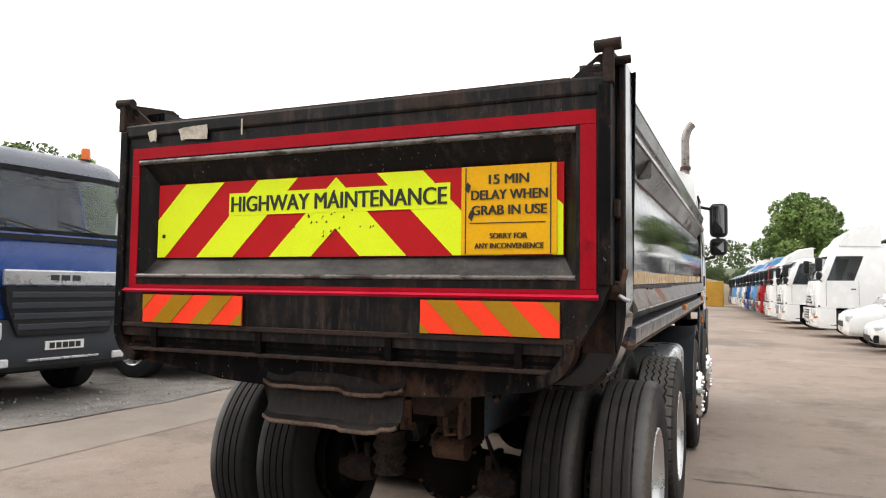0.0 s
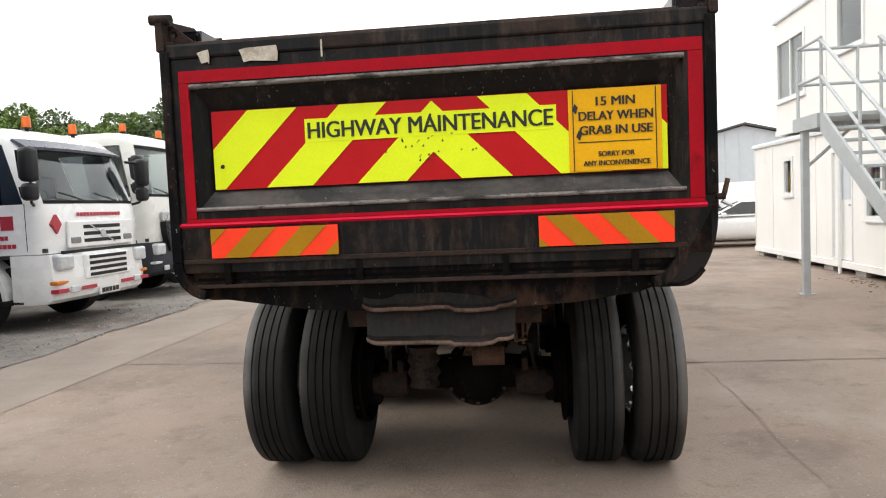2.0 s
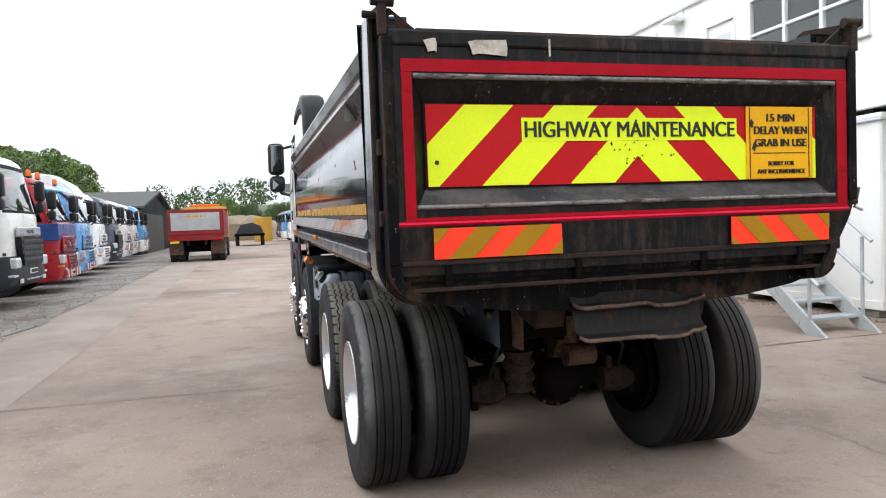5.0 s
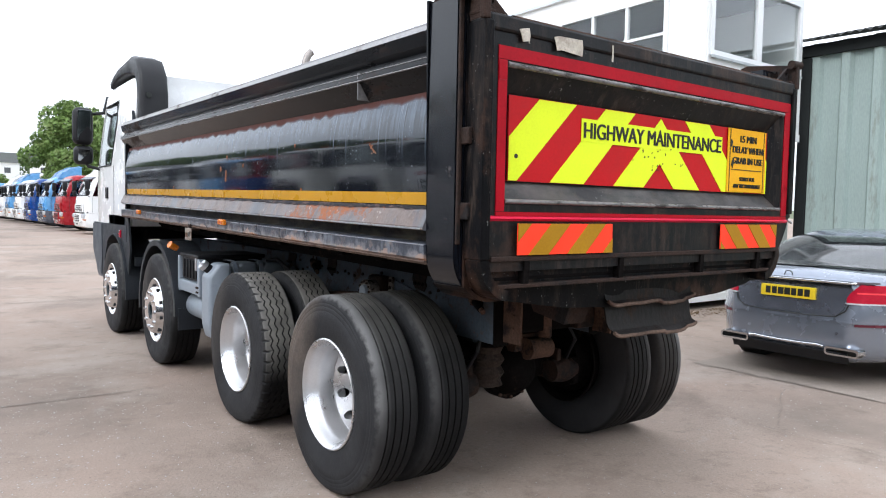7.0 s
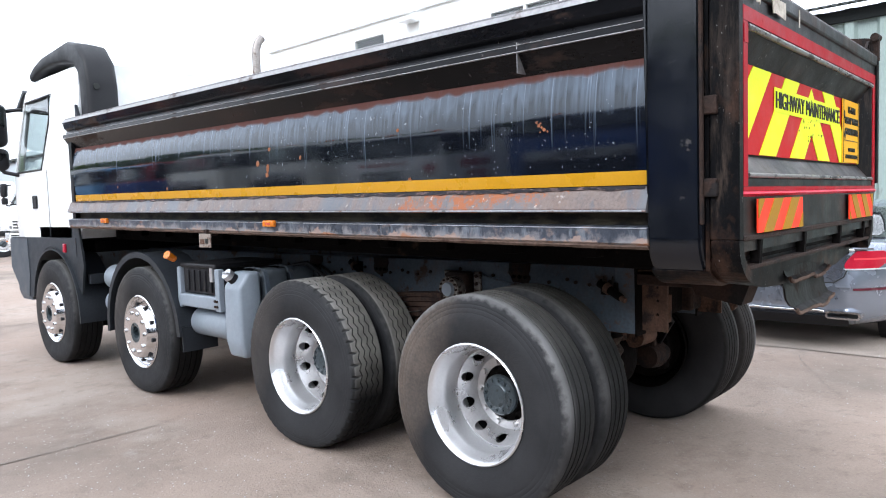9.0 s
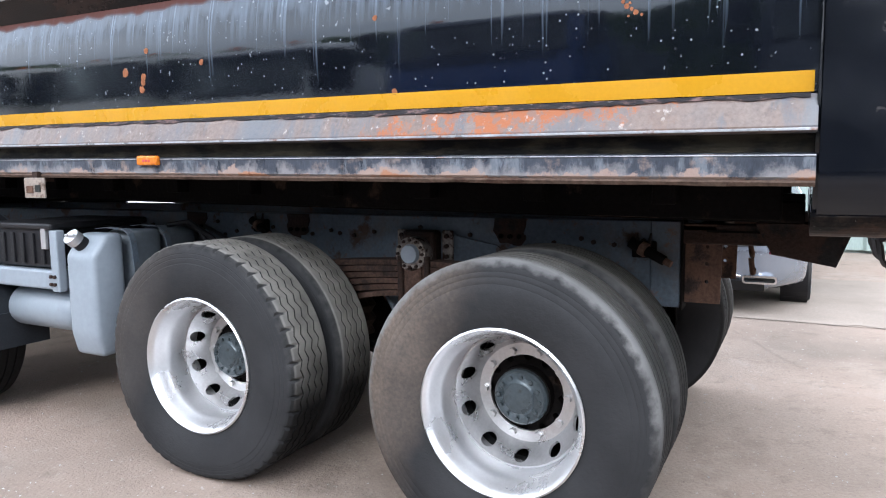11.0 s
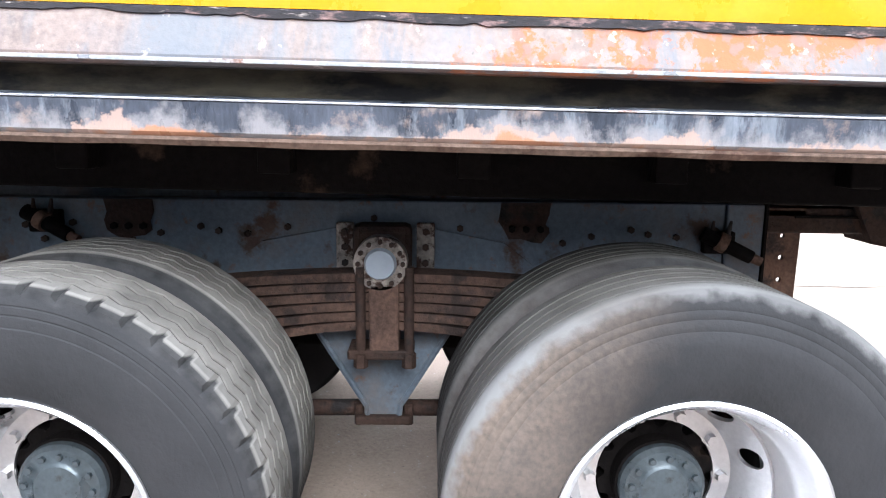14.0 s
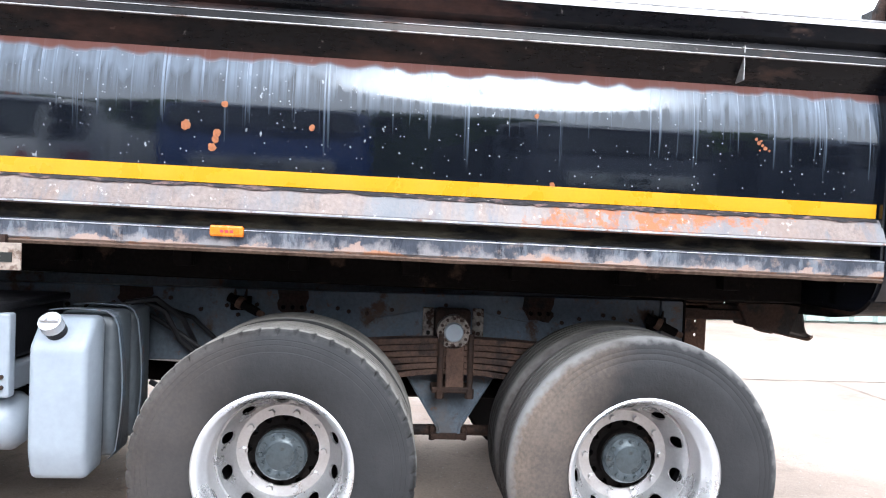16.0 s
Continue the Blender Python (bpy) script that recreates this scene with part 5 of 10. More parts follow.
def build_tailgate():
    W, TOP, LOW = 1.222, 2.357, 1.36
    ox, oz0, oz1 = 1.095, 1.592, 2.178
    out = [(-W, LOW - 0.03), (-W + 0.035, LOW - 0.05), (1.058, LOW - 0.05), (1.100, 1.345), (1.148, 1.42), (1.188, 1.49), (W, 1.585), (W, 2.335), (W - 0.02, TOP), (-W + 0.02, TOP), (-W, 2.335)]
    hole = [(-ox, oz0), (ox, oz0), (ox, oz1), (-ox, oz1)]
    bm = plate(bmo(), out, [hole], "y", 0.0, 0.085)
    gate = part("tailgate", bm, M_TAIL, lorry, "scuffed black steel tailgate with a recessed pan")
    # top roll of the tailgate
    bm = box(bmo(), -W + 0.02, W - 0.02, -0.012, 0.10, 2.292, 2.362, 0.012)
    part("top_roll", bm, M_TAIL, gate)
    part("top_edge", box(bmo(), -W + 0.15, W - 0.15, 0.0, 0.09, 2.361, 2.369, 0.003), M_RUSTB, gate)
    # sloping sides of the pan
    ix, iz0, iz1, d = 1.036, 1.686, 2.062, 0.068
    for q in ([(-ox, oz0, 0.0), (ox, oz0, 0.0), (ix, iz0, d), (-ix, iz0, d)], [(-ox, oz1, 0.0), (ox, oz1, 0.0), (ix, iz1, d), (-ix, iz1, d)],
              [(-ox, oz0, 0.0), (-ox, oz1, 0.0), (-ix, iz1, d), (-ix, iz0, d)], [(ox, oz0, 0.0), (ox, oz1, 0.0), (ix, iz1, d), (ix, iz0, d)]):
        bm = bmo()
        f = [bm.verts.new((a, c + 0.002, b)) for a, b, c in q]
        g = [bm.verts.new((a, c + 0.008, b)) for a, b, c in q]
        bm.faces.new(f), bm.faces.new(g)
        for i in range(4):
            bm.faces.new((f[i], f[(i + 1) % 4], g[(i + 1) % 4], g[i]))
        part("pan_side", bm, M_BEVLOW if q[0][1] == oz0 and q[1][1] == oz0 else M_BEVEL, gate, "worn sloping edge of the pan")
    part("pan_back", box(bmo(), -ix - 0.01, ix + 0.01, d + 0.003, d + 0.012, iz0 - 0.01, iz1 + 0.01), M_TAIL, gate)
    # rounded ribs round the pan
    for z, r in ((2.166, 0.012), (1.604, 0.010)):
        part("pan_rib", cyl(bmo(), (-ox, -0.002, z), (ox, -0.002, z), r, None, 12), M_EDGE, gate, smooth=40)
    # red tape border
    for x0, x1, z0, z1 in [(-1.145, 1.172, 2.184, 2.238), (-1.145, 1.172, 1.543, 1.560), (-1.145, -1.098, 1.562, 2.182), (1.112, 1.172, 1.562, 2.182)]:
        part("red_border_tape", box(bmo(), x0, x1, -0.0045, -0.0005, z0, z1), M_RED, gate, "deep red reflective tape")
    part("tape_patch", box(bmo(), -1.142, -1.10, -0.0075, -0.0046, 2.10, 2.17), M_RED, gate)
    # fold line under the border
    part("fold", prism(bmo(), [(-0.016, 1.532), (0.002, 1.545), (0.002, 1.520)], "x", -1.18, 1.18), M_REDF, gate)
    # scraps of old stickers
    for x0, x1, z0, z1 in [(-1.045, -0.985, 2.265, 2.325), (-0.845, -0.665, 2.258, 2.325)]:
        pts = [(x0 + 0.02, z0), (x0 + 0.05, z0 + 0.006), (x1 - 0.004, z0 - 0.003), (x1, (z0 + z1) / 2), (x1 - 0.006, z1), (x0 + 0.03, z1 - 0.004), (x0, z1 - 0.012), (x0 + 0.01, (z0 + z1) / 2)]
        part("sticker_scrap", prism(bmo(), pts, "y", -0.0165, -0.0125), M_PAPER, gate, "torn cream paper sticker")
    part("sticker_scrap", box(bmo(), -0.468, -0.460, -0.0155, -0.0125, 2.26, 2.335), M_PAPER, gate)
    # lower edge: angle, gusset ribs and apron
    part("lower_angle", box(bmo(), -1.17, 1.092, -0.014, 0.06, 1.352, 1.374, 0.004), M_RUSTY, gate, "rust-browned ledge")
    part("hinge_bar", cyl(bmo(), (-1.13, 0.05, 1.275), (1.02, 0.05, 1.275), 0.022, None, 12), M_UNDER, gate, smooth=40)
    part("lower_channel", box(bmo(), -1.15, 1.035, 0.03, 0.08, 1.25, 1.35), M_APRON, gate)
    part("channel_lip", box(bmo(), -1.13, 1.005, -0.010, 0.05, 1.238, 1.254, 0.003), M_RUSTY, gate)
    for x in (-0.36, 0.30, 0.86, -0.98):
        part("gusset", prism(bmo(), [(0.03, 1.35), (-0.012, 1.35), (-0.006, 1.25), (0.03, 1.25)], "x", x, x + 0.03), M_UNDER, gate)
    ap = [(-1.21, 1.29), (-1.19, 1.24), (-1.13, 1.20), (-1.05, 1.178), (-0.62, 1.115), (-0.34, 1.10), (0.34, 1.10), (0.62, 1.115), (0.905, 1.156), (0.98, 1.182), (1.035, 1.220), (1.075, 1.28), (1.02, 1.255), (-1.15, 1.255)]
    part("rear_apron", prism(bmo(), ap, "y", 0.084, 0.112), M_APRON, lorry, "dark dirty plate under the tailgate")
    # corner braces of the tailgate, one of them set further in
    CX = {-1: 1.0502, 1: 0.922}
    for s in (-1, 1):
        cor = [(s * a, b) for a, b in arc(CX[s], 1.358, 0.175, 0, -80, 9) + arc(CX[s], 1.358, 0.130, -80, 0, 9)]
        part("corner_brace", prism(bmo(), cor, "y", -0.015, 0.09), M_APRON, gate, "rusty rounded lower corner")
        part("side_flange", box(bmo(), s * 1.178, s * 1.226, -0.016, 0.095, 1.36 if s < 0 else 1.575, 2.33, 0.006), M_APRON, gate)
        # ears with pins
        e = part("hinge_ear", plate(bmo(), [(0.0, 2.33), (-0.01, 2.462), (0.05, 2.478), (0.30, 2.512), (0.345, 2.498), (0.375, 2.435), (0.38, 2.36)], [circle(0.10, 2.438, 0.012), circle(0.27, 2.462, 0.012)], "x", s * 1.195, s * 1.218), M_RUSTY, lorry, "rusty tailgate hinge plate with bolts")
        part("ear_flange", box(bmo(), s * 1.20, s * 1.238, -0.018, 0.012, 2.33, 2.472, 0.006), M_RUSTY, e)
        part("ear_rib", box(bmo(), s * 1.16, s * 1.222, 0.0, 0.35, 2.36, 2.376, 0.004), M_RUSTY, e)
        part("gusset", plate(bmo(), [(s * 1.198, 2.365), (s * 1.198, 2.455), (s * 1.175, 2.455), (s * 1.06, 2.365)], [circle(s * 1.165, 2.415, 0.016)], "y", 0.03, 0.045), M_RUSTY, e)
        part("pin", cyl(bmo(), (s * 1.165, 0.0, 2.474), (s * 1.262, 0.0, 2.478), 0.024, None, 12), M_RUSTY, e, smooth=40)
        part("pin", cyl(bmo(), (s * 1.20, 0.09, 2.440), (s * 1.285, 0.09, 2.443), 0.017, None, 12), M_RUSTY, e, smooth=40)
        part("bolt", cyl(bmo(), (s * 1.18, 0.27, 2.462), (s * 1.235, 0.27, 2.462), 0.015, None, 6), M_RUSTY, e)
    # latch lever on the right-hand side
    lv = part("latch_lever", tube(bmo(), [(1.252, 0.03, 1.535), (1.258, 0.03, 1.57), (1.275, 0.03, 1.638)], 0.011, 8), M_RUSTB, lorry, "rusty latch lever", smooth=40)
    part("lever_pivot", cyl(bmo(), (1.225, 0.03, 1.563), (1.262, 0.03, 1.563), 0.014, None, 10), M_RUSTY, lv, smooth=40)
    part("lever_chain", tube(bmo(), [(1.252, 0.03, 1.540), (1.268, 0.02, 1.530), (1.289, 0.02, 1.521)], 0.008, 6), M_BARE, lv, smooth=40)
    # bent plate in the middle: a boss on the apron and the flap hanging from it
    for name, prof, x0, x1, ph, lab in (("apron_boss", [(0.098, 1.216), (0.086, 1.175), (0.078, 1.129), (0.054, 1.108)], -0.355, 0.355, 2.0, "rust-edged raised plate"),
                                        ("rear_flap", [(0.094, 1.116), (0.082, 1.072), (0.074, 1.016), (0.060, 0.984), (0.034, 0.968), (0.028, 0.955)], -0.345, 0.35, 5.0, "bent dirty steel flap")):
        rows = []
        for i in range(29):
            k = i / 28
            x = x0 + (x1 - x0) * k
            row = []
            for j, (py, pz) in enumerate(prof):
                q = j / (len(prof) - 1)
                wave = q * (0.009 * noise.noise((k * 5 + ph, ph, 0)) - (0.012 if 0.58 < k < 0.88 else 0.0) + (0.02 * (abs(2 * k - 1) ** 14)))
                row.append((x + 0.02 * q * (0.5 - k) * (1 if ph > 3 else 0), py - 0.006 * noise.noise((k * 4, q * 2, ph)), pz + wave))
            rows.append(row + [(x_, y_ + 0.010, z_ + 0.003) for x_, y_, z_ in row[::-1]])
        pl = part(name, loft(bmo(), rows), M_FLAP, lorry, lab, smooth=30)
        lip = [[(r[len(prof) - 1][0], r[len(prof) - 1][1] + a, r[len(prof) - 1][2] + b) for a, b in ((-0.004, 0.012), (-0.007, 0.0), (-0.003, -0.007), (0.008, -0.006), (0.012, 0.006))] for r in rows]
        part("rusty_lip", loft(bmo(), lip), M_LIP, pl, "pale rusty torn edge", smooth=30)


build_tailgate()


def build_signs():
    y = 0.064
    X0, X1, Z0, Z1, XM = -1.026, 1.034, 1.695, 2.055, 0.008
    board = part("chevron_board", box(bmo(), X0 - 0.002, X1 + 0.002, y - 0.004, y + 0.004, Z0 - 0.002, Z1 + 0.002), M_CHEVR, lorry, "red and fluorescent yellow chevron board")
    for s in (-1, 1):
        # stripes at 45 degrees, lower ends towards the outside
        lo, hi = (X0, XM) if s < 0 else (XM, X1)
        for u0, u1 in [(-0.125, -0.353), (-0.565, -0.785), (-0.985, -1.22)]:
            a, b = XM + s * (-u0), XM + s * (-u1)
            h = Z1 - Z0
            poly = [(a, Z0), (b, Z0), (b - s * h, Z1), (a - s * h, Z1)]
            for cl in ((-1, 0, -lo), (1, 0, hi), (0, -1, -Z0), (0, 1, Z1)):
                poly = clip2(poly, *cl)
                if len(poly) < 3:
                    break
            if len(poly) >= 3:
                part("yellow_stripe", prism(bmo(), poly, "y", y - 0.0075, y - 0.0045), M_CHEVY, board)
    part("label_strip", box(bmo(), -0.582, 0.560, y - 0.0092, y - 0.0065, 1.892, 1.998), M_CHEVY, board, "yellow strip with black capitals")
    face = pose(0, 0, 0, 90, 0, 0)
    lettering("HIGHWAY MAINTENANCE", 0.073, 1.11, M_INK, board, Matrix.Translation((-0.011, y - 0.0105, 1.945)) @ face, label="black capitals HIGHWAY MAINTENANCE", bold=0.0022)
    for x, z, r in ((-0.985, 1.80, 0.010), (0.0, 1.985, 0.006)):
        part("fixing_hole", cyl(bmo(), (x, y - 0.010, z), (x, y - 0.004, z), r), M_INK, board)
    # scratches on the film
    rnd = random.Random(5)
    bm = bmo()
    for i in range(26):
        x, z = rnd.gauss(-0.02, 0.10), rnd.uniform(1.78, 1.90)
        prism(bm, [(x, z), (x + 0.006, z + rnd.uniform(0.004, 0.014)), (x + 0.010, z + 0.002)], "y", y - 0.0095, y - 0.0078)
    part("scraped_film", bm, M_INK, board, "dark scrapes in the film", kind="stuff")
    SX0, SX1 = 0.612, 1.010
    sign = part("delay_sign", box(bmo(), SX0, SX1, y - 0.014, y - 0.009, 1.697, 2.056, 0.001), M_SIGN, lorry, "amber warning sign with black capitals")
    yt = y - 0.0155
    for x in (SX0 + 0.018, SX1 - 0.026):
        part("border_line", box(bmo(), x, x + 0.004, yt - 0.001, yt + 0.002, 1.700, 2.052), M_INK, sign)
    for txt, size, wid, z in [("15 MIN", 0.038, 0.165, 2.000), ("DELAY WHEN", 0.038, 0.315, 1.938), ("GRAB IN USE", 0.038, 0.310, 1.876), ("SORRY FOR", 0.022, 0.155, 1.772), ("ANY INCONVENIENCE", 0.022, 0.285, 1.732)]:
        lettering(txt, size, wid, M_INK, sign, Matrix.Translation((0.815, yt - 0.001, z)) @ face, label="black capitals " + txt, bold=0.0016 if size > 0.03 else 0.0008)
    part("rule", box(bmo(), 0.650, 0.965, yt - 0.001, yt + 0.002, 1.822, 1.826), M_INK, sign)
    for x, z in ((0.640, 1.965), (0.655, 1.85)):
        part("tear", prism(bmo(), [(x - 0.012, z), (x, z + 0.028), (x + 0.014, z + 0.012), (x + 0.004, z - 0.018)], "y", yt - 0.003, yt), M_INK, sign, "torn patch")
    # orange marker boards
    for s, x0, x1 in ((-1, -1.030, -0.432), (1, 0.465, 1.039)):
        z0, z1 = 1.378, 1.512
        mb = part("marker_board", box(bmo(), x0, x1, -0.020, -0.0125, z0, z1, 0.001), M_ORANGE, lorry, "orange and gold striped rear marker board")
        h = z1 - z0
        for k in range(-1, 5):
            a = x0 + 0.060 + 0.236 * k if s < 0 else x0 + 0.16 + 0.236 * k
            poly = [(a, z0), (a + 0.118, z0), (a + 0.118 - s * h, z1), (a - s * h, z1)]
            for cl in ((-1, 0, -x0), (1, 0, x1), (0, -1, -z0), (0, 1, z1)):
                poly = clip2(poly, *cl)
                if len(poly) < 3:
                    break
            if len(poly) >= 3:
                part("gold_stripe", prism(bmo(), poly, "y", -0.0225, -0.0200), M_GOLD, mb)


build_signs()


# ---- chassis and running gear ----
def build_chassis():
    for s in (-1, 1):
        rail = part("chassis_rail", box(bmo(), s * 0.36, s * 0.44, 0.92, 8.0, 0.80, 1.16, 0.006), M_CHASSIS, lorry, "blue-grey painted chassis rail with rusty patches")
        part("rail_end", box(bmo(), s * 0.35, s * 0.45, 0.80, 0.9185, 0.80, 1.16, 0.006), M_CHASSIS, lorry, "blue-grey end of the chassis rail")
        # added plate whose dark colour gives the rail end its shade
        part("rail_cap", box(bmo(), s * 0.345, s * 0.455, 0.790, 0.7985, 0.79, 1.165), M_UNDER, rail, "dark plate added as shade on the rail end")
        # bolts along the web
        b0 = None
        for k in range(34):
            mm = Matrix.Translation((s * 0.44, 0.95 + 0.09 * k + (0.035 if k % 3 else 0), 1.075 - 0.022 * (k % 3) + 0.03 * (k % 5 == 2)))
            if b0 is None:
                b0 = part("bolt", cyl(bmo(), (0, 0, 0), (s * 0.012, 0, 0), 0.011, None, 6), M_RUSTY, rail, m=mm)
            else:
                again(b0, mm)
        part("flitch_plate", plate(bmo(), [(1.45, 0.90), (1.62, 1.03), (1.85, 1.075), (2.15, 1.075), (2.38, 1.03), (2.55, 0.90), (2.2, 0.80), (1.8, 0.80)], [], "x", s * 0.441, s * 0.455), M_CHASSIS, rail)
        # body mounting brackets
        for y in (1.553, 2.79, 3.55):
            rb = random.Random(int(y * 100))
            sides = [(0.078, 1.158), (0.075, 1.125), (0.083, 1.10), (0.070, 1.068), (0.052, 1.046), (0.020, 1.034), (-0.015, 1.042), (-0.050, 1.036), (-0.072, 1.062), (-0.066, 1.09), (-0.080, 1.12), (-0.074, 1.158)]
            worn = [(y + p + rb.uniform(-0.008, 0.008), min(q + rb.uniform(-0.010, 0.010), 1.158)) for p, q in sides]
            mb = part("mounting_bracket", plate(bmo(), worn, [], "x", s * 0.441, s * 0.447), M_RUSTY, rail, "rusted mounting patch")
            for k in range(3):
                part("bracket_bolt", cyl(bmo(), (s * 0.446, y - 0.045 + 0.045 * k, 1.075), (s * 0.462, y - 0.045 + 0.045 * k, 1.075), 0.011, None, 6), M_UNDER, mb)
        # trunnion and springs
        tr = part("trunnion", cyl(bmo(), (s * 0.42, 2.0, 0.99), (s * 0.60, 2.0, 0.99), 0.080, None, 32), M_CRUST, lorry, "round spring trunnion with rusty bolted ring", smooth=35)
        part("trunnion_cap", cyl(bmo(), (s * 0.598, 2.0, 0.99), (s * 0.620, 2.0, 0.99), 0.049, 0.042, 28), M_TANK, tr, smooth=30)
        cap = None
        for k in range(12):
            a = k * math.pi / 6
            mm = Matrix.Translation((s * 0.60, 2.0 + 0.066 * math.cos(a), 0.99 + 0.066 * math.sin(a)))
            cap = again(cap, mm) if cap else part("cap_bolt", cyl(bmo(), (0, 0, 0), (s * 0.012, 0, 0), 0.0075, None, 6), M_RUSTY, tr, m=mm)
        part("trunnion_housing", box(bmo(), s * 0.44, s * 0.53, 1.91, 2.09, 0.93, 1.095, 0.02), M_RUSTY, tr)
        for y in (1.868, 2.118):
            wing = part("housing_wing", box(bmo(), s * 0.456, s * 0.475, y - 0.028, y + 0.028, 0.94, 1.095, 0.006), M_CRUST, tr)
            for z in (0.97, 1.02, 1.068):
                part("wing_bolt", cyl(bmo(), (s * 0.474, y, z), (s * 0.490, y, z), 0.011, None, 6), M_RUSTY, wing)
        spring = None
        for k in range(6):
            half = 0.60 - 0.055 * k
            bm = bmo()
            rows = []
            for i in range(13):
                q = -1 + 2 * i / 12
                z = 0.958 - 0.0295 * k - 0.035 * q * q
                rows.append([(s * 0.49, 2.0 + half * q, z), (s * 0.585, 2.0 + half * q, z), (s * 0.585, 2.0 + half * q, z - 0.0255), (s * 0.49, 2.0 + half * q, z - 0.0255)])
            loft(bm, rows)
            if spring is None:
                spring = part("leaf_spring", bm, M_SPRING, lorry, "rusty stacked leaf spring")
            else:
                part("leaf", bm, M_SPRING, spring)
        for y in (1.915, 2.06):
            part("u_bolt", cyl(bmo(), (s * 0.592, y, 0.69), (s * 0.592, y, 0.98), 0.015, None, 10), M_RUSTY, spring, smooth=40)
            part("u_bolt_nut", cyl(bmo(), (s * 0.592, y, 0.67), (s * 0.592, y, 0.715), 0.022, None, 6), M_RUSTY, spring)
        part("spring_saddle", box(bmo(), s * 0.48, s * 0.60, 1.945, 2.035, 0.70, 0.93, 0.008), M_SPRING, spring)
        part("saddle_foot", box(bmo(), s * 0.48, s * 0.605, 1.90, 2.10, 0.695, 0.725, 0.006), M_RUSTY, spring)
        # tapered hanger below
        vb = part("trunnion_hanger", plate(bmo(), [(1.76, 0.80), (2.24, 0.80), (2.06, 0.50), (2.05, 0.455), (1.95, 0.455), (1.94, 0.50)], [], "x", s * 0.43, s * 0.475), M_CHASSIS, lorry, "tapered blue-grey hanger plate")
        part("hanger_edge", tube(bmo(), [(s * 0.478, 1.76, 0.80), (s * 0.478, 1.945, 0.50), (s * 0.478, 1.95, 0.455)], 0.010, 6), M_CHASSIS, vb)
        part("hanger_edge", tube(bmo(), [(s * 0.478, 2.24, 0.80), (s * 0.478, 2.055, 0.50), (s * 0.478, 2.05, 0.455)], 0.010, 6), M_CHASSIS, vb)
        part("hanger_foot", box(bmo(), s * 0.40, s * 0.50, 1.91, 2.09, 0.44, 0.468, 0.006), M_RUSTY, vb)
        for y, d in ((1.92, 1), (2.08, -1)):
            part("foot_bolt", cyl(bmo(), (s * 0.46, y, 0.43), (s * 0.46, y, 0.50), 0.016, None, 8), M_RUSTY, vb)
        # rear plate with holes
        part("rear_bracket", plate(bmo(), [(0.650, 0.815), (0.80, 0.815), (0.80, 1.14), (0.645, 1.14)], [circle(0.704, 0.905, 0.009), circle(0.704, 0.98, 0.009), circle(0.704, 1.052, 0.008)], "x", s * 0.37, s * 0.385), M_RUSTB, lorry, "rusty drilled bracket at the rail end")
        part("bracket_cap", box(bmo(), s * 0.37, s * 0.44, 0.66, 0.80, 1.118, 1.15, 0.006), M_RUSTB, lorry)
        part("hitch_arm", box(bmo(), s * 0.36, s * 0.44, 0.34, 0.80, 1.068, 1.15, 0.008), M_RUSTY, lorry)
        part("slot_bar", box(bmo(), s * 0.44, s * 0.448, 0.46, 0.70, 1.118, 1.126), M_UNDER, lorry)
        part("body_pivot", prism(bmo(), [(0.18, 1.16), (0.52, 1.16), (0.46, 1.04), (0.24, 1.00)], "x", s * 0.32, s * 0.47), M_RUSTY, lorry, "rusty body hinge block")
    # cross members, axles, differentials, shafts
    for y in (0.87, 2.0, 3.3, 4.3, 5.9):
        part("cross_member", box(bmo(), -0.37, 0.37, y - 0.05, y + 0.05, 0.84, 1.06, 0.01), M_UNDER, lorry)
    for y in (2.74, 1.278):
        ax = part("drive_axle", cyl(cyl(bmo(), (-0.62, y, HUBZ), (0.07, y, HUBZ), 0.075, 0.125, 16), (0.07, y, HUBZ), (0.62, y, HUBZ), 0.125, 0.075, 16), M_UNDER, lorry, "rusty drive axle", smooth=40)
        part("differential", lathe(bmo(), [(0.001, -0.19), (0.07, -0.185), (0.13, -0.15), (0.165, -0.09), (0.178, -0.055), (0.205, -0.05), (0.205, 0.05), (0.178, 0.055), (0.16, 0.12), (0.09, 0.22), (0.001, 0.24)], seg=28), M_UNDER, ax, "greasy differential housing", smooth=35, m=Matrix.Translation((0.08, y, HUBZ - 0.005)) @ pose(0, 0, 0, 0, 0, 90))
        cb = None
        for k in range(12):
            mm = Matrix.Translation((0.08 + 0.192 * math.cos(k * math.pi / 6), y - 0.052, HUBZ - 0.005 + 0.192 * math.sin(k * math.pi / 6)))
            cb = again(cb, mm) if cb else part("casing_bolt", cyl(bmo(), (0, -0.012, 0), (0, 0.004, 0), 0.012, None, 6), M_RUSTB, ax, m=mm)
        part("rod_bracket", prism(bmo(), [(0.0, HUBZ + 0.13), (0.26, HUBZ + 0.13), (0.22, HUBZ + 0.24), (0.05, HUBZ + 0.24)], "y", y - 0.16, y + 0.05), M_RUSTB, ax, "rusty bracket over the differential")
        part("rod_bush", cyl(bmo(), (0.07, y - 0.20, HUBZ + 0.15), (0.26, y - 0.20, HUBZ + 0.15), 0.07, None, 18), M_RUSTB, ax, "dusty rod bush", smooth=35)
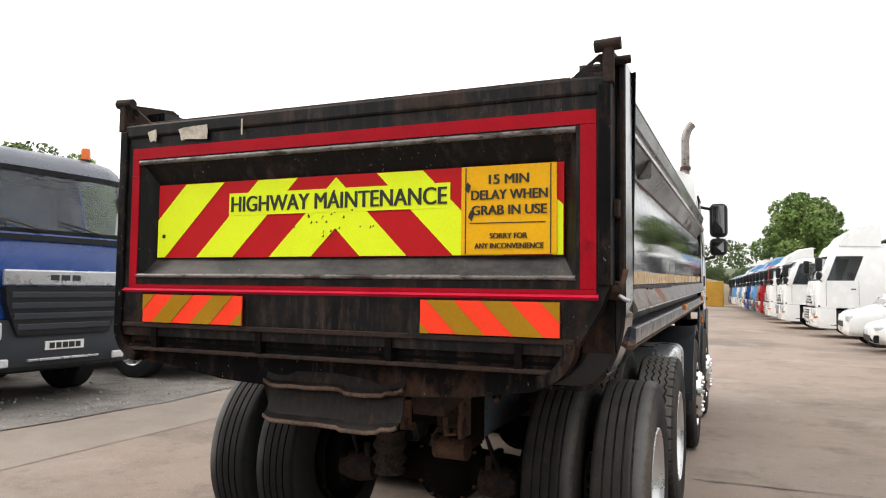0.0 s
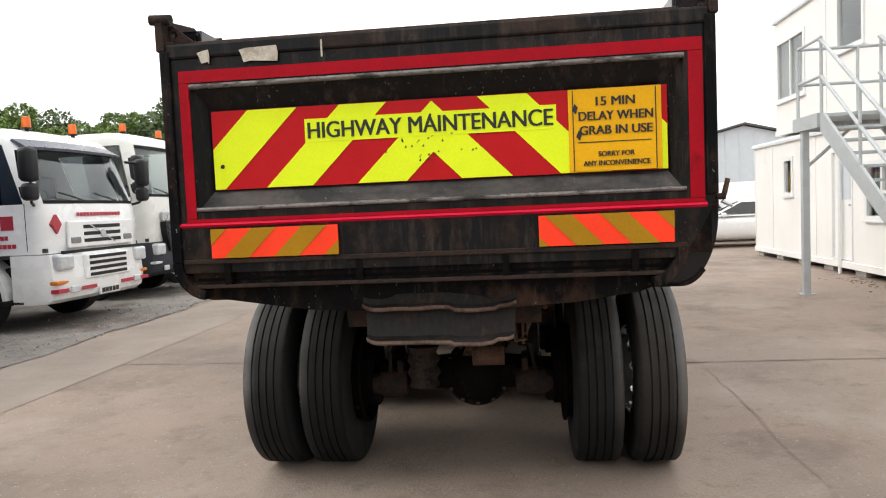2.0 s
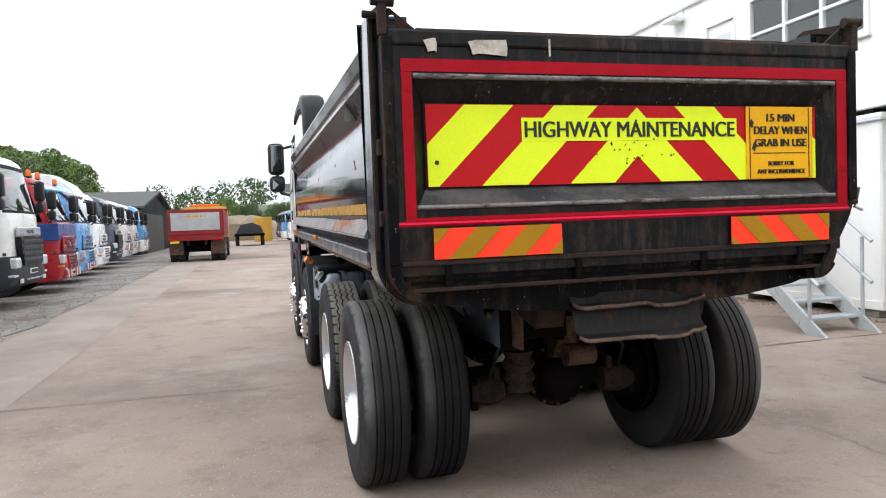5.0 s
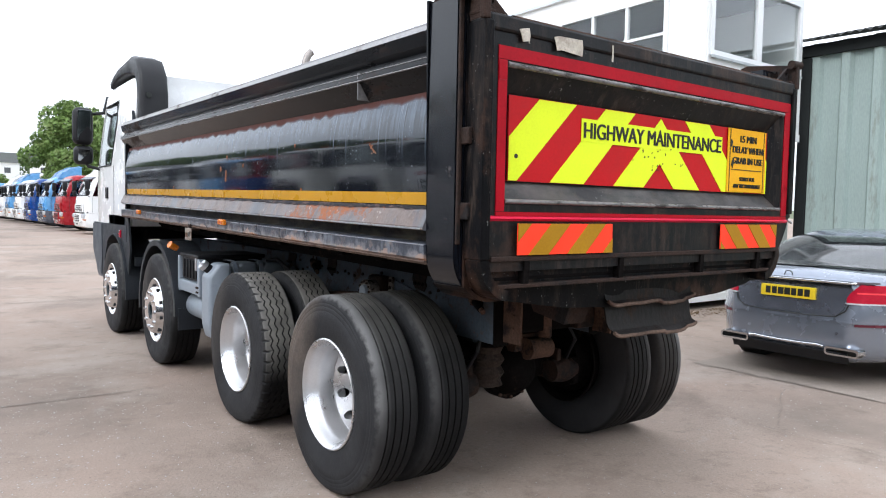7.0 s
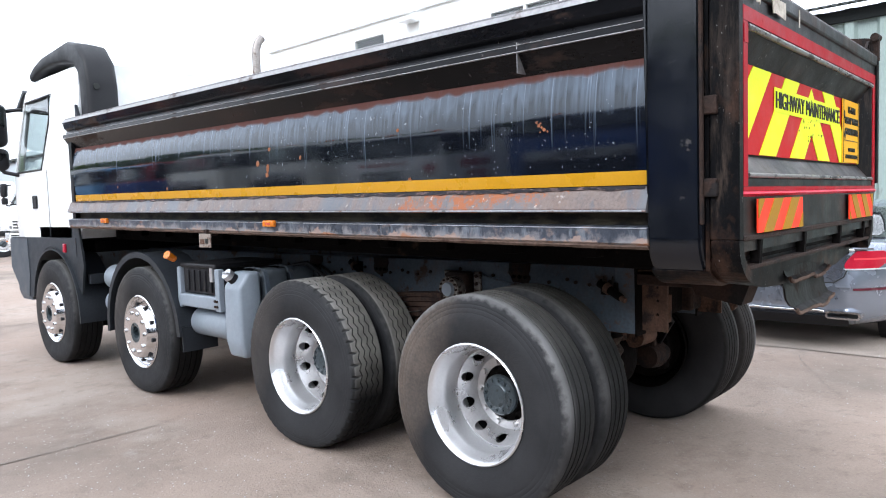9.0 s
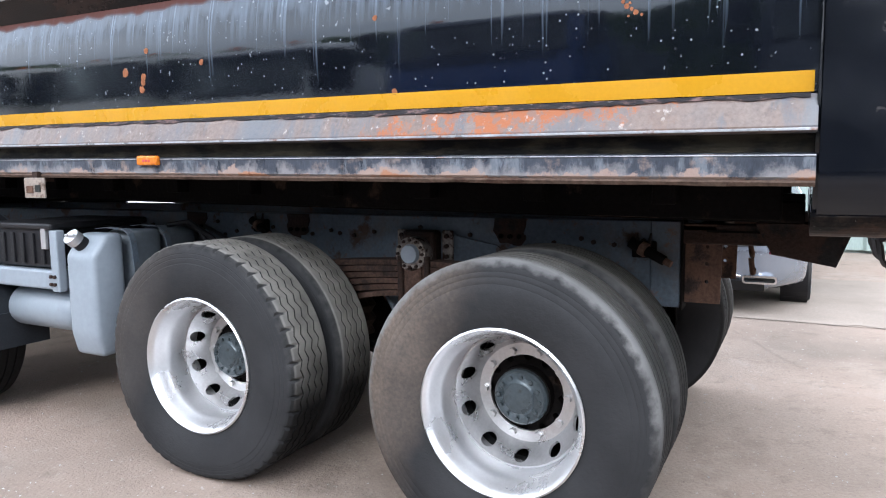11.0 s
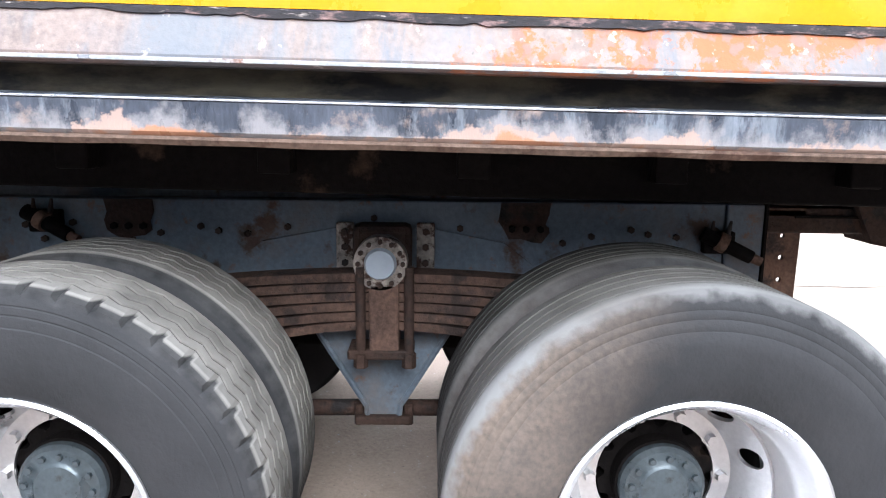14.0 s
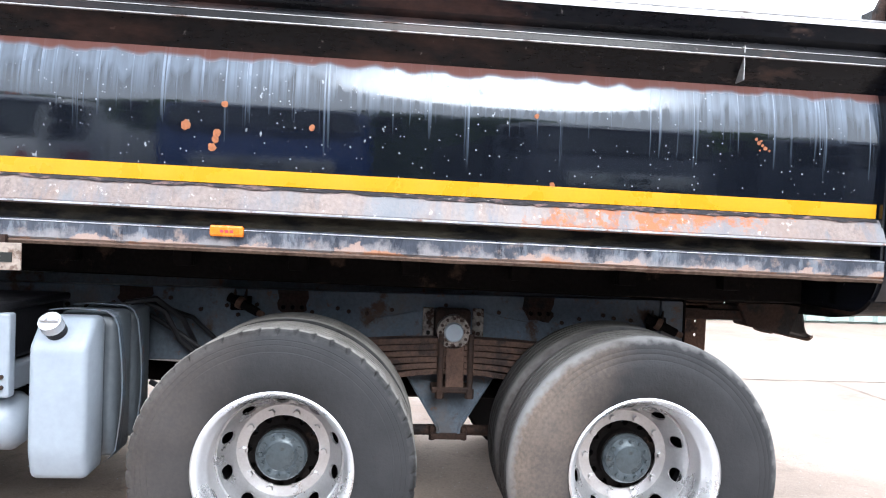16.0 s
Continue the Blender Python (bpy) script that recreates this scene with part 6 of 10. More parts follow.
        part("air_bellow", lathe(bmo(), [(0.03, -0.14), (0.10, -0.125), (0.078, -0.08), (0.105, -0.04), (0.08, 0.0), (0.105, 0.04), (0.08, 0.08), (0.095, 0.12), (0.03, 0.14)], seg=18), M_BELLOW, ax, "dusty ribbed bellow", smooth=35, m=Matrix.Translation((-0.235, y - 0.18, HUBZ + 0.08)) @ pose(0, 0, 0, 0, 90, 0))
        for s in (-1, 1):
            part("brake_chamber", lathe(bmo(), [(0.02, -0.12), (0.075, -0.11), (0.085, -0.04), (0.09, 0.0), (0.085, 0.04), (0.07, 0.10), (0.02, 0.11)], seg=18), M_RUSTY, ax, smooth=35, m=Matrix.Translation((s * 0.44, y - 0.16, HUBZ - 0.03)))
            part("chamber_bracket", box(bmo(), s * 0.36, s * 0.40, y - 0.20, y + 0.02, HUBZ - 0.10, HUBZ + 0.12, 0.01), M_RUSTY, ax)
            part("brake_hose", tube(bmo(), [(s * 0.44, y - 0.20, HUBZ + 0.05), (s * 0.42, y - 0.30, HUBZ + 0.20), (s * 0.34, y - 0.26, HUBZ + 0.36), (s * 0.30, y - 0.1, HUBZ + 0.46)], 0.013, 6), M_BLKPL, ax, smooth=60)
            part("torque_rod", cyl(bmo(), (s * 0.42, y, HUBZ - 0.06), (s * 0.42, 2.0, 0.47), 0.028, None, 10), M_RUSTY, ax, smooth=40)
            part("slack_adjuster", box(bmo(), s * 0.50, s * 0.56, y - 0.22, y - 0.08, HUBZ - 0.14, HUBZ + 0.05, 0.02), M_UNDER, ax)
            part("brake_drum", cyl(bmo(), (s * 0.55, y, HUBZ), (s * 0.70, y, HUBZ), 0.205, None, 28), M_UNDER, ax, smooth=40)
    part("propeller_shaft", cyl(bmo(), (0.02, 1.5, HUBZ + 0.06), (0.02, 2.5, HUBZ + 0.08), 0.055, None, 14), M_UNDER, lorry, smooth=40)
    part("propeller_shaft", cyl(bmo(), (0.02, 2.95, HUBZ + 0.1), (0.02, 6.0, 0.78), 0.055, None, 14), M_UNDER, lorry, smooth=40)
    part("towing_beam", box(bmo(), -0.36, 0.36, 0.66, 0.76, 1.07, 1.14, 0.01), M_RUSTY, lorry)
    part("hanging_strap", tube(bmo(), [(0.40, 0.60, 1.06), (0.41, 0.58, 0.94), (0.39, 0.57, 0.86), (0.34, 0.57, 0.85), (0.33, 0.58, 0.93)], 0.014, 6), M_RUSTB, lorry, "bent rusty strap", smooth=60)
    part("valve_block", box(bmo(), 0.20, 0.36, 0.76, 0.86, 0.84, 1.02, 0.02), M_RUSTY, lorry)
    part("tow_pin", cyl(bmo(), (0, 0.84, 0.80), (0, 0.84, 0.96), 0.04, None, 14), M_RUSTB, lorry, smooth=40)
    part("gearbox", box(bmo(), -0.28, 0.28, 5.9, 7.4, 0.62, 1.05, 0.06), M_UNDER, lorry)
    # shock absorbers and valves in the shadow
    for s in (-1, 1):
        for y, z in ((0.925, 1.035), (3.02, 1.085)):
            valve = part("brake_valve", cyl(bmo(), (s * 0.468, y + 0.075, z + 0.035), (s * 0.50, y - 0.07, z - 0.035), 0.024, 0.021, 14), M_UNDER, lorry, "greasy brake valve on the rail", smooth=40)
            part("valve_nose", cyl(bmo(), (s * 0.50, y - 0.07, z - 0.035), (s * 0.506, y - 0.098, z - 0.048), 0.015, 0.015, 12), M_RUSTB, valve, smooth=40)
            part("valve_collar", cyl(bmo(), (s * 0.478, y + 0.03, z + 0.014), (s * 0.484, y + 0.005, z + 0.002), 0.031, None, 14), M_RUSTB, valve, smooth=40)
            part("valve_base", box(bmo(), s * 0.441, s * 0.47, y - 0.03, y + 0.07, z - 0.03, z + 0.04, 0.006), M_UNDER, valve)
            for k in range(2):
                part("valve_prong", cyl(bmo(), (s * 0.47, y + 0.05 - 0.05 * k, z + 0.02), (s * 0.474, y + 0.045 - 0.055 * k, z + 0.075), 0.011, 0.004, 8), M_RUSTY, valve)
        part("end_block", tip(box(bmo(), s * 0.44, s * 0.60, 0.86, 1.16, 1.175, 1.33, 0.01)), M_RUSTY, lorry, "rust-brown block over the rail end")
    part("air_line", tube(bmo(), [(-0.48, 3.45, 1.08), (-0.52, 3.25, 1.02), (-0.5, 3.15, 0.92), (-0.52, 3.05, 0.90), (-0.5, 2.98, 0.95)], 0.012, 6), M_BLKPL, lorry, smooth=60)
    part("air_line", tube(bmo(), [(-0.50, 3.50, 1.05), (-0.56, 3.30, 0.95), (-0.55, 3.18, 0.86), (-0.5, 3.1, 0.84)], 0.012, 6), M_BLKPL, lorry, smooth=60)
    # steered axles
    for y in (6.98, 4.96):
        part("steer_axle", box(bmo(), -0.95, 0.95, y - 0.06, y + 0.06, 0.38, 0.52, 0.02), M_UNDER, lorry)
        for s in (-1, 1):
            part("front_spring", box(bmo(), s * 0.40, s * 0.48, y - 0.7, y + 0.7, 0.60, 0.70, 0.015), M_UNDER, lorry)
            part("brake_drum", cyl(bmo(), (s * 0.74, y, HUBZ), (s * 0.98, y, HUBZ), 0.21, None, 28), M_UNDER, lorry, smooth=40)


build_chassis()


def arch_shell(y, r0, r1, a0, a1, x0, x1, n=16):
    o = arc(y, HUBZ, r1, a0, a1, n)
    i = arc(y, HUBZ, r0, a1, a0, n)
    return prism(bmo(), o + i, "x", x0, x1)


def build_side_gear():
    for s in (-1, 1):
        lab = "black plastic mudguard"
        m2 = part("mudguard", arch_shell(4.96, 0.655, 0.675, -5, 178, s * 0.90, s * 1.24), M_MUDG, lorry, lab, smooth=30)
        part("mudguard_rim", arch_shell(4.96, 0.635, 0.685, -5, 178, s * 1.225, s * 1.25), M_MUDG, m2, smooth=30)
        part("mud_flap", box(bmo(), s * 0.92, s * 1.22, 4.285, 4.30, 0.42, 0.62), M_MUDG, m2)
        m1 = part("mudguard", arch_shell(6.98, 0.655, 0.675, 55, 185, s * 0.90, s * 1.24), M_MUDG, lorry, lab, smooth=30)
        part("arch_panel", plate(bmo(), arc(6.98, HUBZ, 0.66, 150, 60, 10) + [(7.35, 1.42), (6.30, 1.42), (6.22, 1.05), (6.30, 0.75)], [], "x", s * 1.19, s * 1.21), M_MUDG, m1, "dark panel behind the front arch")
        part("amber_marker", box(bmo(), s * 1.21, s * 1.235, 6.62, 6.68, 1.16, 1.25, 0.008), M_LAMPR if s < 0 else M_LAMPO, m1, "small marker lamp")
        part("stay", box(bmo(), s * 0.6, s * 1.15, 6.24, 6.30, 0.85, 0.95, 0.01), M_MUDG, m1)
    # nearside: battery box, air tank, urea tank, fuel tank
    bb = part("battery_box", box(bmo(), -1.18, -0.62, 3.80, 4.30, 0.90, 1.12, 0.015), M_BLKPL, lorry, "black ribbed battery box in a grey carrier")
    for k in range(5):
        part("rib", box(bmo(), -1.192, -1.178, 3.86 + 0.085 * k, 3.885 + 0.085 * k, 0.92, 1.08, 0.003), M_BLKPL, bb)
    part("box_lid", box(bmo(), -1.20, -0.60, 3.78, 4.32, 1.10, 1.135, 0.012), M_BLKPL, bb)
    part("box_latch", box(bmo(), -1.198, -1.18, 3.83, 3.87, 1.0, 1.12, 0.003), M_RIM, bb)
    cr = part("carrier", box(bmo(), -1.20, -0.6, 3.76, 4.36, 0.79, 0.89, 0.012), M_TANK, lorry, "grey steel carrier below the battery")
    part("carrier_post", box(bmo(), -1.20, -1.15, 3.74, 3.80, 0.78, 1.10, 0.008), M_TANK, cr)
    part("carrier_post", box(bmo(), -1.20, -1.15, 4.32, 4.37, 0.78, 1.10, 0.008), M_TANK, cr)
    for k in range(2):
        for z in (0.82, 0.86):
            part("bolt", cyl(bmo(), (-1.212, 3.765 + 0.03 * k, z), (-1.20, 3.765 + 0.03 * k, z), 0.009, None, 8), M_RUSTY, cr)
    at = part("air_tank", lathe(bmo(), [(0.02, -0.30), (0.08, -0.285), (0.115, -0.24), (0.115, 0.24), (0.08, 0.285), (0.02, 0.30)], seg=24), M_TANK, lorry, "grey air tank cylinder", smooth=40, m=Matrix.Translation((-1.04, 4.03, 0.655)) @ pose(0, 0, 0, 0, 0, 90))
    for k in range(4):
        part("drain_plug", cyl(bmo(), (-0.17 + 0.11 * k, -0.118, -0.05), (-0.17 + 0.11 * k, -0.09, -0.03), 0.018, None, 10), M_RUSTB, at)
    def moulded(x0, x1, y0, y1, z0, z1, slope, bev):
        """A moulded tank: its outer top corner slopes and its foot tucks in."""
        out = [(x0 + 0.03, z0), (x1, z0 + 0.01), (x1, z1), (x0 + slope, z1), (x0, z1 - slope * 1.25), (x0, z0 + 0.12)]
        bm = loft(bmo(), [[(a, y, b) for a, b in out] for y in (y0, y1)])
        bmesh.ops.recalc_face_normals(bm, faces=bm.faces[:])
        bmesh.ops.bevel(bm, geom=bm.edges[:], offset=bev, segments=3, affect="EDGES", profile=0.5)
        return bm
    tank = part("urea_tank", moulded(-1.205, -1.02, 3.455, 3.672, 0.46, 1.085, 0.085, 0.028), M_TANK, lorry, "pale grey moulded urea tank with a cap", smooth=40)
    part("filler_neck", cyl(bmo(), (-1.13, 3.585, 1.005), (-1.205, 3.585, 1.065), 0.040, 0.038, 20), M_BLKPL, tank, smooth=40)
    part("filler_cap", cyl(bmo(), (-1.195, 3.585, 1.055), (-1.225, 3.585, 1.08), 0.043, 0.041, 20), M_SILVER, tank, smooth=40)
    part("cap_grip", box(bmo(), -1.236, -1.222, 3.55, 3.62, 1.078, 1.09, 0.003), M_SILVER, tank)
    ft = part("fuel_tank", moulded(-0.985, -0.80, 3.43, 3.672, 0.48, 1.09, 0.03, 0.03), M_FTANK, lorry, "slate grey tank with bowed grey straps", smooth=40)
    f2 = part("fuel_tank", moulded(-0.765, -0.56, 3.43, 3.672, 0.50, 1.09, 0.03, 0.03), M_FTANK, lorry, smooth=40)
    for x, own in ((-1.002, ft), (-0.782, f2)):
        strap = [(3.462, 0.478), (3.43, 0.50)] + [(3.408 - 0.022 * math.sin(math.pi * k / 10), 0.53 + 0.51 * k / 10) for k in range(11)] + [(3.425, 1.08), (3.46, 1.102), (3.60, 1.108), (3.68, 1.10)]
        part("tank_strap", loft(bmo(), [[(x - 0.017, a, b), (x + 0.017, a, b), (x + 0.017, a + 0.006, b - 0.004), (x - 0.017, a + 0.006, b - 0.004)] for a, b in strap]), M_CHASSIS, own, "bowed grey steel strap")
    for k, pts in enumerate(([(-0.62, 3.44, 1.10), (-0.60, 3.36, 1.06), (-0.56, 3.30, 0.92), (-0.53, 3.22, 0.84), (-0.50, 3.05, 0.83)], [(-0.70, 3.50, 1.10), (-0.66, 3.38, 1.12), (-0.58, 3.28, 1.02), (-0.52, 3.24, 0.90)], [(-0.58, 3.42, 0.72), (-0.62, 3.32, 0.68), (-0.58, 3.22, 0.74), (-0.52, 3.12, 0.80)])):
        part("air_line", tube(bmo(), pts, 0.014, 7), M_BLKPL, lorry, "black rubber air line", smooth=60)
    part("amber_marker", cyl(bmo(), (-1.20, 4.40, 1.16), (-1.27, 4.38, 1.20), 0.028, 0.034, 12), M_LAMPO, lorry, "amber side lamp on a stalk", smooth=40)
    tg = part("tag_plate", box(bmo(), -1.292, -1.284, 3.66, 3.82, 1.27, 1.37, 0.002), M_TAG, lorry, "grubby pale tag plate hanging under the body")
    part("tag_bar", box(bmo(), -1.296, -1.2925, 3.69, 3.73, 1.30, 1.335), M_INK, tg)
    part("tag_bar", box(bmo(), -1.296, -1.2925, 3.75, 3.80, 1.295, 1.33), M_RUSTB, tg)
    part("tag_hanger", box(bmo(), -1.286, -1.20, 3.72, 3.76, 1.35, 1.40), M_RUSTY, tg)
    # air tanks between the steered axles
    for z in (0.92, 0.68):
        part("air_tank", lathe(bmo(), [(0.02, -0.22), (0.09, -0.20), (0.12, -0.14), (0.12, 0.14), (0.09, 0.20), (0.02, 0.22)], seg=24), M_TANK, lorry, smooth=40, m=Matrix.Translation((-0.98, 5.90, z)) @ pose(0, 0, 0, 0, 0, 90))
    # offside tank
    part("fuel_tank", box(bmo(), 0.60, 1.18, 3.55, 4.25, 0.50, 1.08, 0.08, 4), M_SILVER, lorry, "aluminium fuel tank", smooth=35)
    # exhaust stack on the offside behind the cab
    ex = part("exhaust_pipe", cyl(bmo(), (1.05, 6.52, 1.2), (1.05, 6.52, 3.43), 0.05, None, 18), M_PIPE, lorry, "weathered metal exhaust stack", smooth=50)
    bend = [(1.05 + 0.16 * (1 - math.cos(k * 0.16)), 6.52, 3.42 + 0.24 * math.sin(k * 0.16)) for k in range(8)]
    rings = []
    for k, p in enumerate(bend):
        d = (Vector(bend[min(k + 1, 7)]) - Vector(bend[max(k - 1, 0)])).normalized()
        u = Vector((d.z, 0, -d.x))
        rings.append([tuple(Vector(p) + u * 0.051 * math.cos(a * math.pi / 9) + Vector((0, 0.051 * math.sin(a * math.pi / 9), 0))) for a in range(18)])
    part("exhaust_tip", loft(bmo(), rings), M_PIPE, ex, "curved exhaust outlet", smooth=60)
    part("heat_shield", cyl(bmo(), (1.05, 6.52, 1.3), (1.05, 6.52, 2.75), 0.08, None, 16), M_PIPE, ex, smooth=40)
    part("exhaust_clamp", cyl(bmo(), (1.05, 6.52, 3.06), (1.05, 6.52, 3.10), 0.066, None, 16), M_RUSTB, ex, smooth=40)
    # intake snorkel behind the cab
    pts = [(-0.95, 6.24, 1.5), (-0.95, 6.24, 2.2), (-0.95, 6.25, 2.80), (-0.95, 6.29, 2.98), (-0.95, 6.42, 3.12), (-0.95, 6.65, 3.18), (-0.95, 7.00, 3.185), (-0.96, 7.30, 3.165), (-0.97, 7.50, 3.11), (-0.98, 7.60, 3.05)]
    rings = []
    for i, p in enumerate(pts):
        a, b = Vector(pts[max(i - 1, 0)]), Vector(pts[min(i + 1, len(pts) - 1)])
        d = (b - a).normalized()
        u = Vector((1, 0, 0)).cross(d)
        w, t = (0.15, 0.11) if i < 6 else (0.15, 0.075 - 0.008 * (i - 6))
        rings.append([Vector(p) + Vector((w * q[0], 0, 0)) + u * t * q[1] for q in rrect(-1, 1, -1, 1, 0.35, 3)])
    sn = part("intake_snorkel", loft(bmo(), rings), M_BLKPL, lorry, "black plastic air intake snorkel arched over the cab", smooth=40)
    part("snorkel_eye", cyl(bmo(), (-1.02, 6.14, 2.78), (-1.02, 6.125, 2.78), 0.03, None, 14), M_INK, sn)


build_side_gear()


# ---- lorry cabs ----
def cab_ring(z, W, f, back, top=False):
    """Plan outline of a cab at one height: right half from the middle of the front, then the left half."""
    h = [(0.0, f), (0.42 * W, f - 0.008), (0.74 * W, f - 0.03), (0.90 * W, f - 0.075), (0.975 * W, f - 0.17), (W, f - 0.30), (W, f - 0.62), (W, f - 1.12 if f - 1.12 > back + 0.3 else back + 0.3), (W, back + 0.10), (0.94 * W, back + 0.01), (0.5 * W, back)]
    return [(x, y, z) for x, y in h] + [(0.0, back, z)] + [(-x, y, z) for x, y in h[:0:-1]]


def cab_body(owner, st):
    """A hollow forward-control cab, front at y = 0 looking to +y."""
    W, B = st.get("W", 1.2), st.get("back", -2.0)
    belt, top, low, roof = st.get("belt", 1.86), st.get("wtop", 2.74), st.get("low", 1.03), st.get("roof", 3.02)
    rake = st.get("rake", 0.30)
    lev = [(low, W, -0.02), (low + 0.35, W, 0.0), (belt - 0.05, W, -0.03), (belt, W, -0.05), (belt + 0.5 * (top - belt), W - 0.02, -0.05 - 0.5 * rake), (top, W - 0.05, -0.05 - rake), (top + 0.10, W - 0.06, -0.11 - rake), (roof - 0.06, W - 0.10, -0.24 - rake), (roof, W - 0.22, -0.42 - rake)]
    rings = [cab_ring(z, w, f, B + (0.04 if z > top else 0)) for z, w, f in lev]
    n = len(rings[0])
    bm = bmo()
    rows = [[bm.verts.new(q) for q in r] for r in rings]
    glassf, sidef = set(), [set(), set()]
    for k in (3, 4):
        for i in range(n):
            if i in (0, 1, 2) or i in (n - 1, n - 2, n - 3):
                glassf.add((k, i))
            if i in (5, 6):
                sidef[0].add((k, i))
            if i in (n - 6, n - 7):
                sidef[1].add((k, i))
    skip = glassf | sidef[0] | sidef[1]
    for k in range(len(rows) - 1):
        for i in range(n):
            j = (i + 1) % n
            if (k, i) not in skip:
                bm.faces.new((rows[k][i], rows[k][j], rows[k + 1][j], rows[k + 1][i]))
    bm.faces.new(rows[-1])
    bmesh.ops.recalc_face_normals(bm, faces=bm.faces)
    bmesh.ops.solidify(bm, geom=bm.faces[:], thickness=0.035)
    part("cab_shell", bm, st["paint"], owner, smooth=35)
    inset = lambda q: (q[0] * 0.992, q[1] - 0.012, q[2])

    def pane(name, faces, label, glazing=M_GLASS):
        g = bmo()
        vs = {}
        for k, i in sorted(faces):
            j = (i + 1) % n
            idx = [(k, i), (k, j), (k + 1, j), (k + 1, i)]
            for q in idx:
                if q not in vs:
                    vs[q] = g.verts.new(inset(rings[q[0]][q[1]]))
            g.faces.new([vs[q] for q in idx])
        bmesh.ops.recalc_face_normals(g, faces=g.faces)
        bmesh.ops.solidify(g, geom=g.faces[:], thickness=0.006)
        o = part(name, g, glazing, owner, label, smooth=35)
        o.visible_shadow = False
        return o

    pane("windscreen", glassf, "large curved windscreen")
    pane("side_window", sidef[0], "", st.get("side_glass", M_TINT))
    pane("side_window", sidef[1], "", st.get("side_glass", M_TINT))
    # black surround of the windscreen
    for k in (3, 5):
        g = bmo()
        dz = 0.05 if k == 3 else -0.07
        lean = -0.05 * rake if k == 3 else 0.07 * rake
        edge = [Vector(rings[k][i % n]) + Vector((0, 0.006, 0)) for i in range(n - 3, n + 4)]
        low_row = [g.verts.new(v) for v in edge]
        high_row = [g.verts.new(v + Vector((0, lean, dz))) for v in edge]
        for i in range(len(edge) - 1):
            g.faces.new((low_row[i], low_row[i + 1], high_row[i + 1], high_row[i]))
        bmesh.ops.solidify(g, geom=g.faces[:], thickness=0.004)
        part("windscreen_seal", g, M_BLKPL, owner)
    # inside
    part("dashboard", box(bmo(), -W + 0.1, W - 0.1, -0.62, -0.14, belt - 0.35, belt + 0.02, 0.05), M_LINER, owner)
    part("cab_floor", box(bmo(), -W + 0.06, W - 0.06, B + 0.06, -0.1, low + 0.02, low + 0.08), M_LINER, owner)
    for sx in (-0.62, 0.62):
        sb = part("cab_seat", box(bmo(), sx - 0.24, sx + 0.24, -1.35, -0.9, low + 0.4, low + 0.58, 0.05), M_LINER, owner)
        part("seat_back", box(bmo(), sx - 0.23, sx + 0.23, -1.48, -1.33, low + 0.55, low + 1.22, 0.05), M_LINER, sb)
    part("steering_wheel", lathe(bmo(), [(0.205, -0.012), (0.225, 0), (0.205, 0.012), (0.19, 0)], seg=20, closed=True), M_BLKPL, owner, m=Matrix.Translation((0.62, -0.60, belt + 0.05)) @ pose(0, 0, 0, 0, 35, 90))
    # wipers
    for x0, x1 in ((-0.55, 0.05), (0.25, 0.85)):
        part("wiper", tube(bmo(), [(x0, 0.0, belt + 0.02), (x0 + 0.3, -0.03, belt + 0.10), (x1, -0.05, belt + 0.16)], 0.012, 6), M_BLKPL, owner)
    return belt, top, low, roof, W, rake


def cab_mirrors(owner, W, belt, front=-0.1, col=None):
    for s in (-1, 1):
        mi = part("mirror", box(bmo(), s * (W + 0.06), s * (W + 0.30), front - 0.06, front + 0.14, belt + 0.30, belt + 0.78, 0.075, 4), col or M_BLKPL, owner, "black door mirror", smooth=40)
        part("mirror_glass", box(bmo(), -0.08, 0.08, -0.0035, 0.0035, -0.195, 0.195, 0.002), M_MIRROR, mi, m=Matrix.Translation((s * (W + 0.18), front - 0.062, belt + 0.545)) @ pose(0, 0, 0, 5, 0, -6 * s))
        lo = part("wide_angle_mirror", box(bmo(), s * (W + 0.06), s * (W + 0.29), front - 0.05, front + 0.12, belt + 0.04, belt + 0.285, 0.065, 4), col or M_BLKPL, owner, smooth=40)
        part("mirror_glass", box(bmo(), -0.075, 0.075, -0.0035, 0.0035, -0.075, 0.075, 0.002), M_MIRROR, lo, m=Matrix.Translation((s * (W + 0.175), front - 0.052, belt + 0.16)) @ pose(0, 0, 0, 12, 0, -10 * s))
        part("mirror_arm", tube(bmo(), [(s * (W - 0.06), front - 0.12, belt + 0.72), (s * (W + 0.10), front + 0.04, belt + 0.70), (s * (W + 0.17), front + 0.05, belt + 0.60), (s * (W + 0.17), front + 0.05, belt + 0.10), (s * (W + 0.12), front + 0.0, belt + 0.02), (s * (W - 0.02), front - 0.08, belt - 0.02)], 0.022, 8), M_BLKPL, owner, smooth=50)


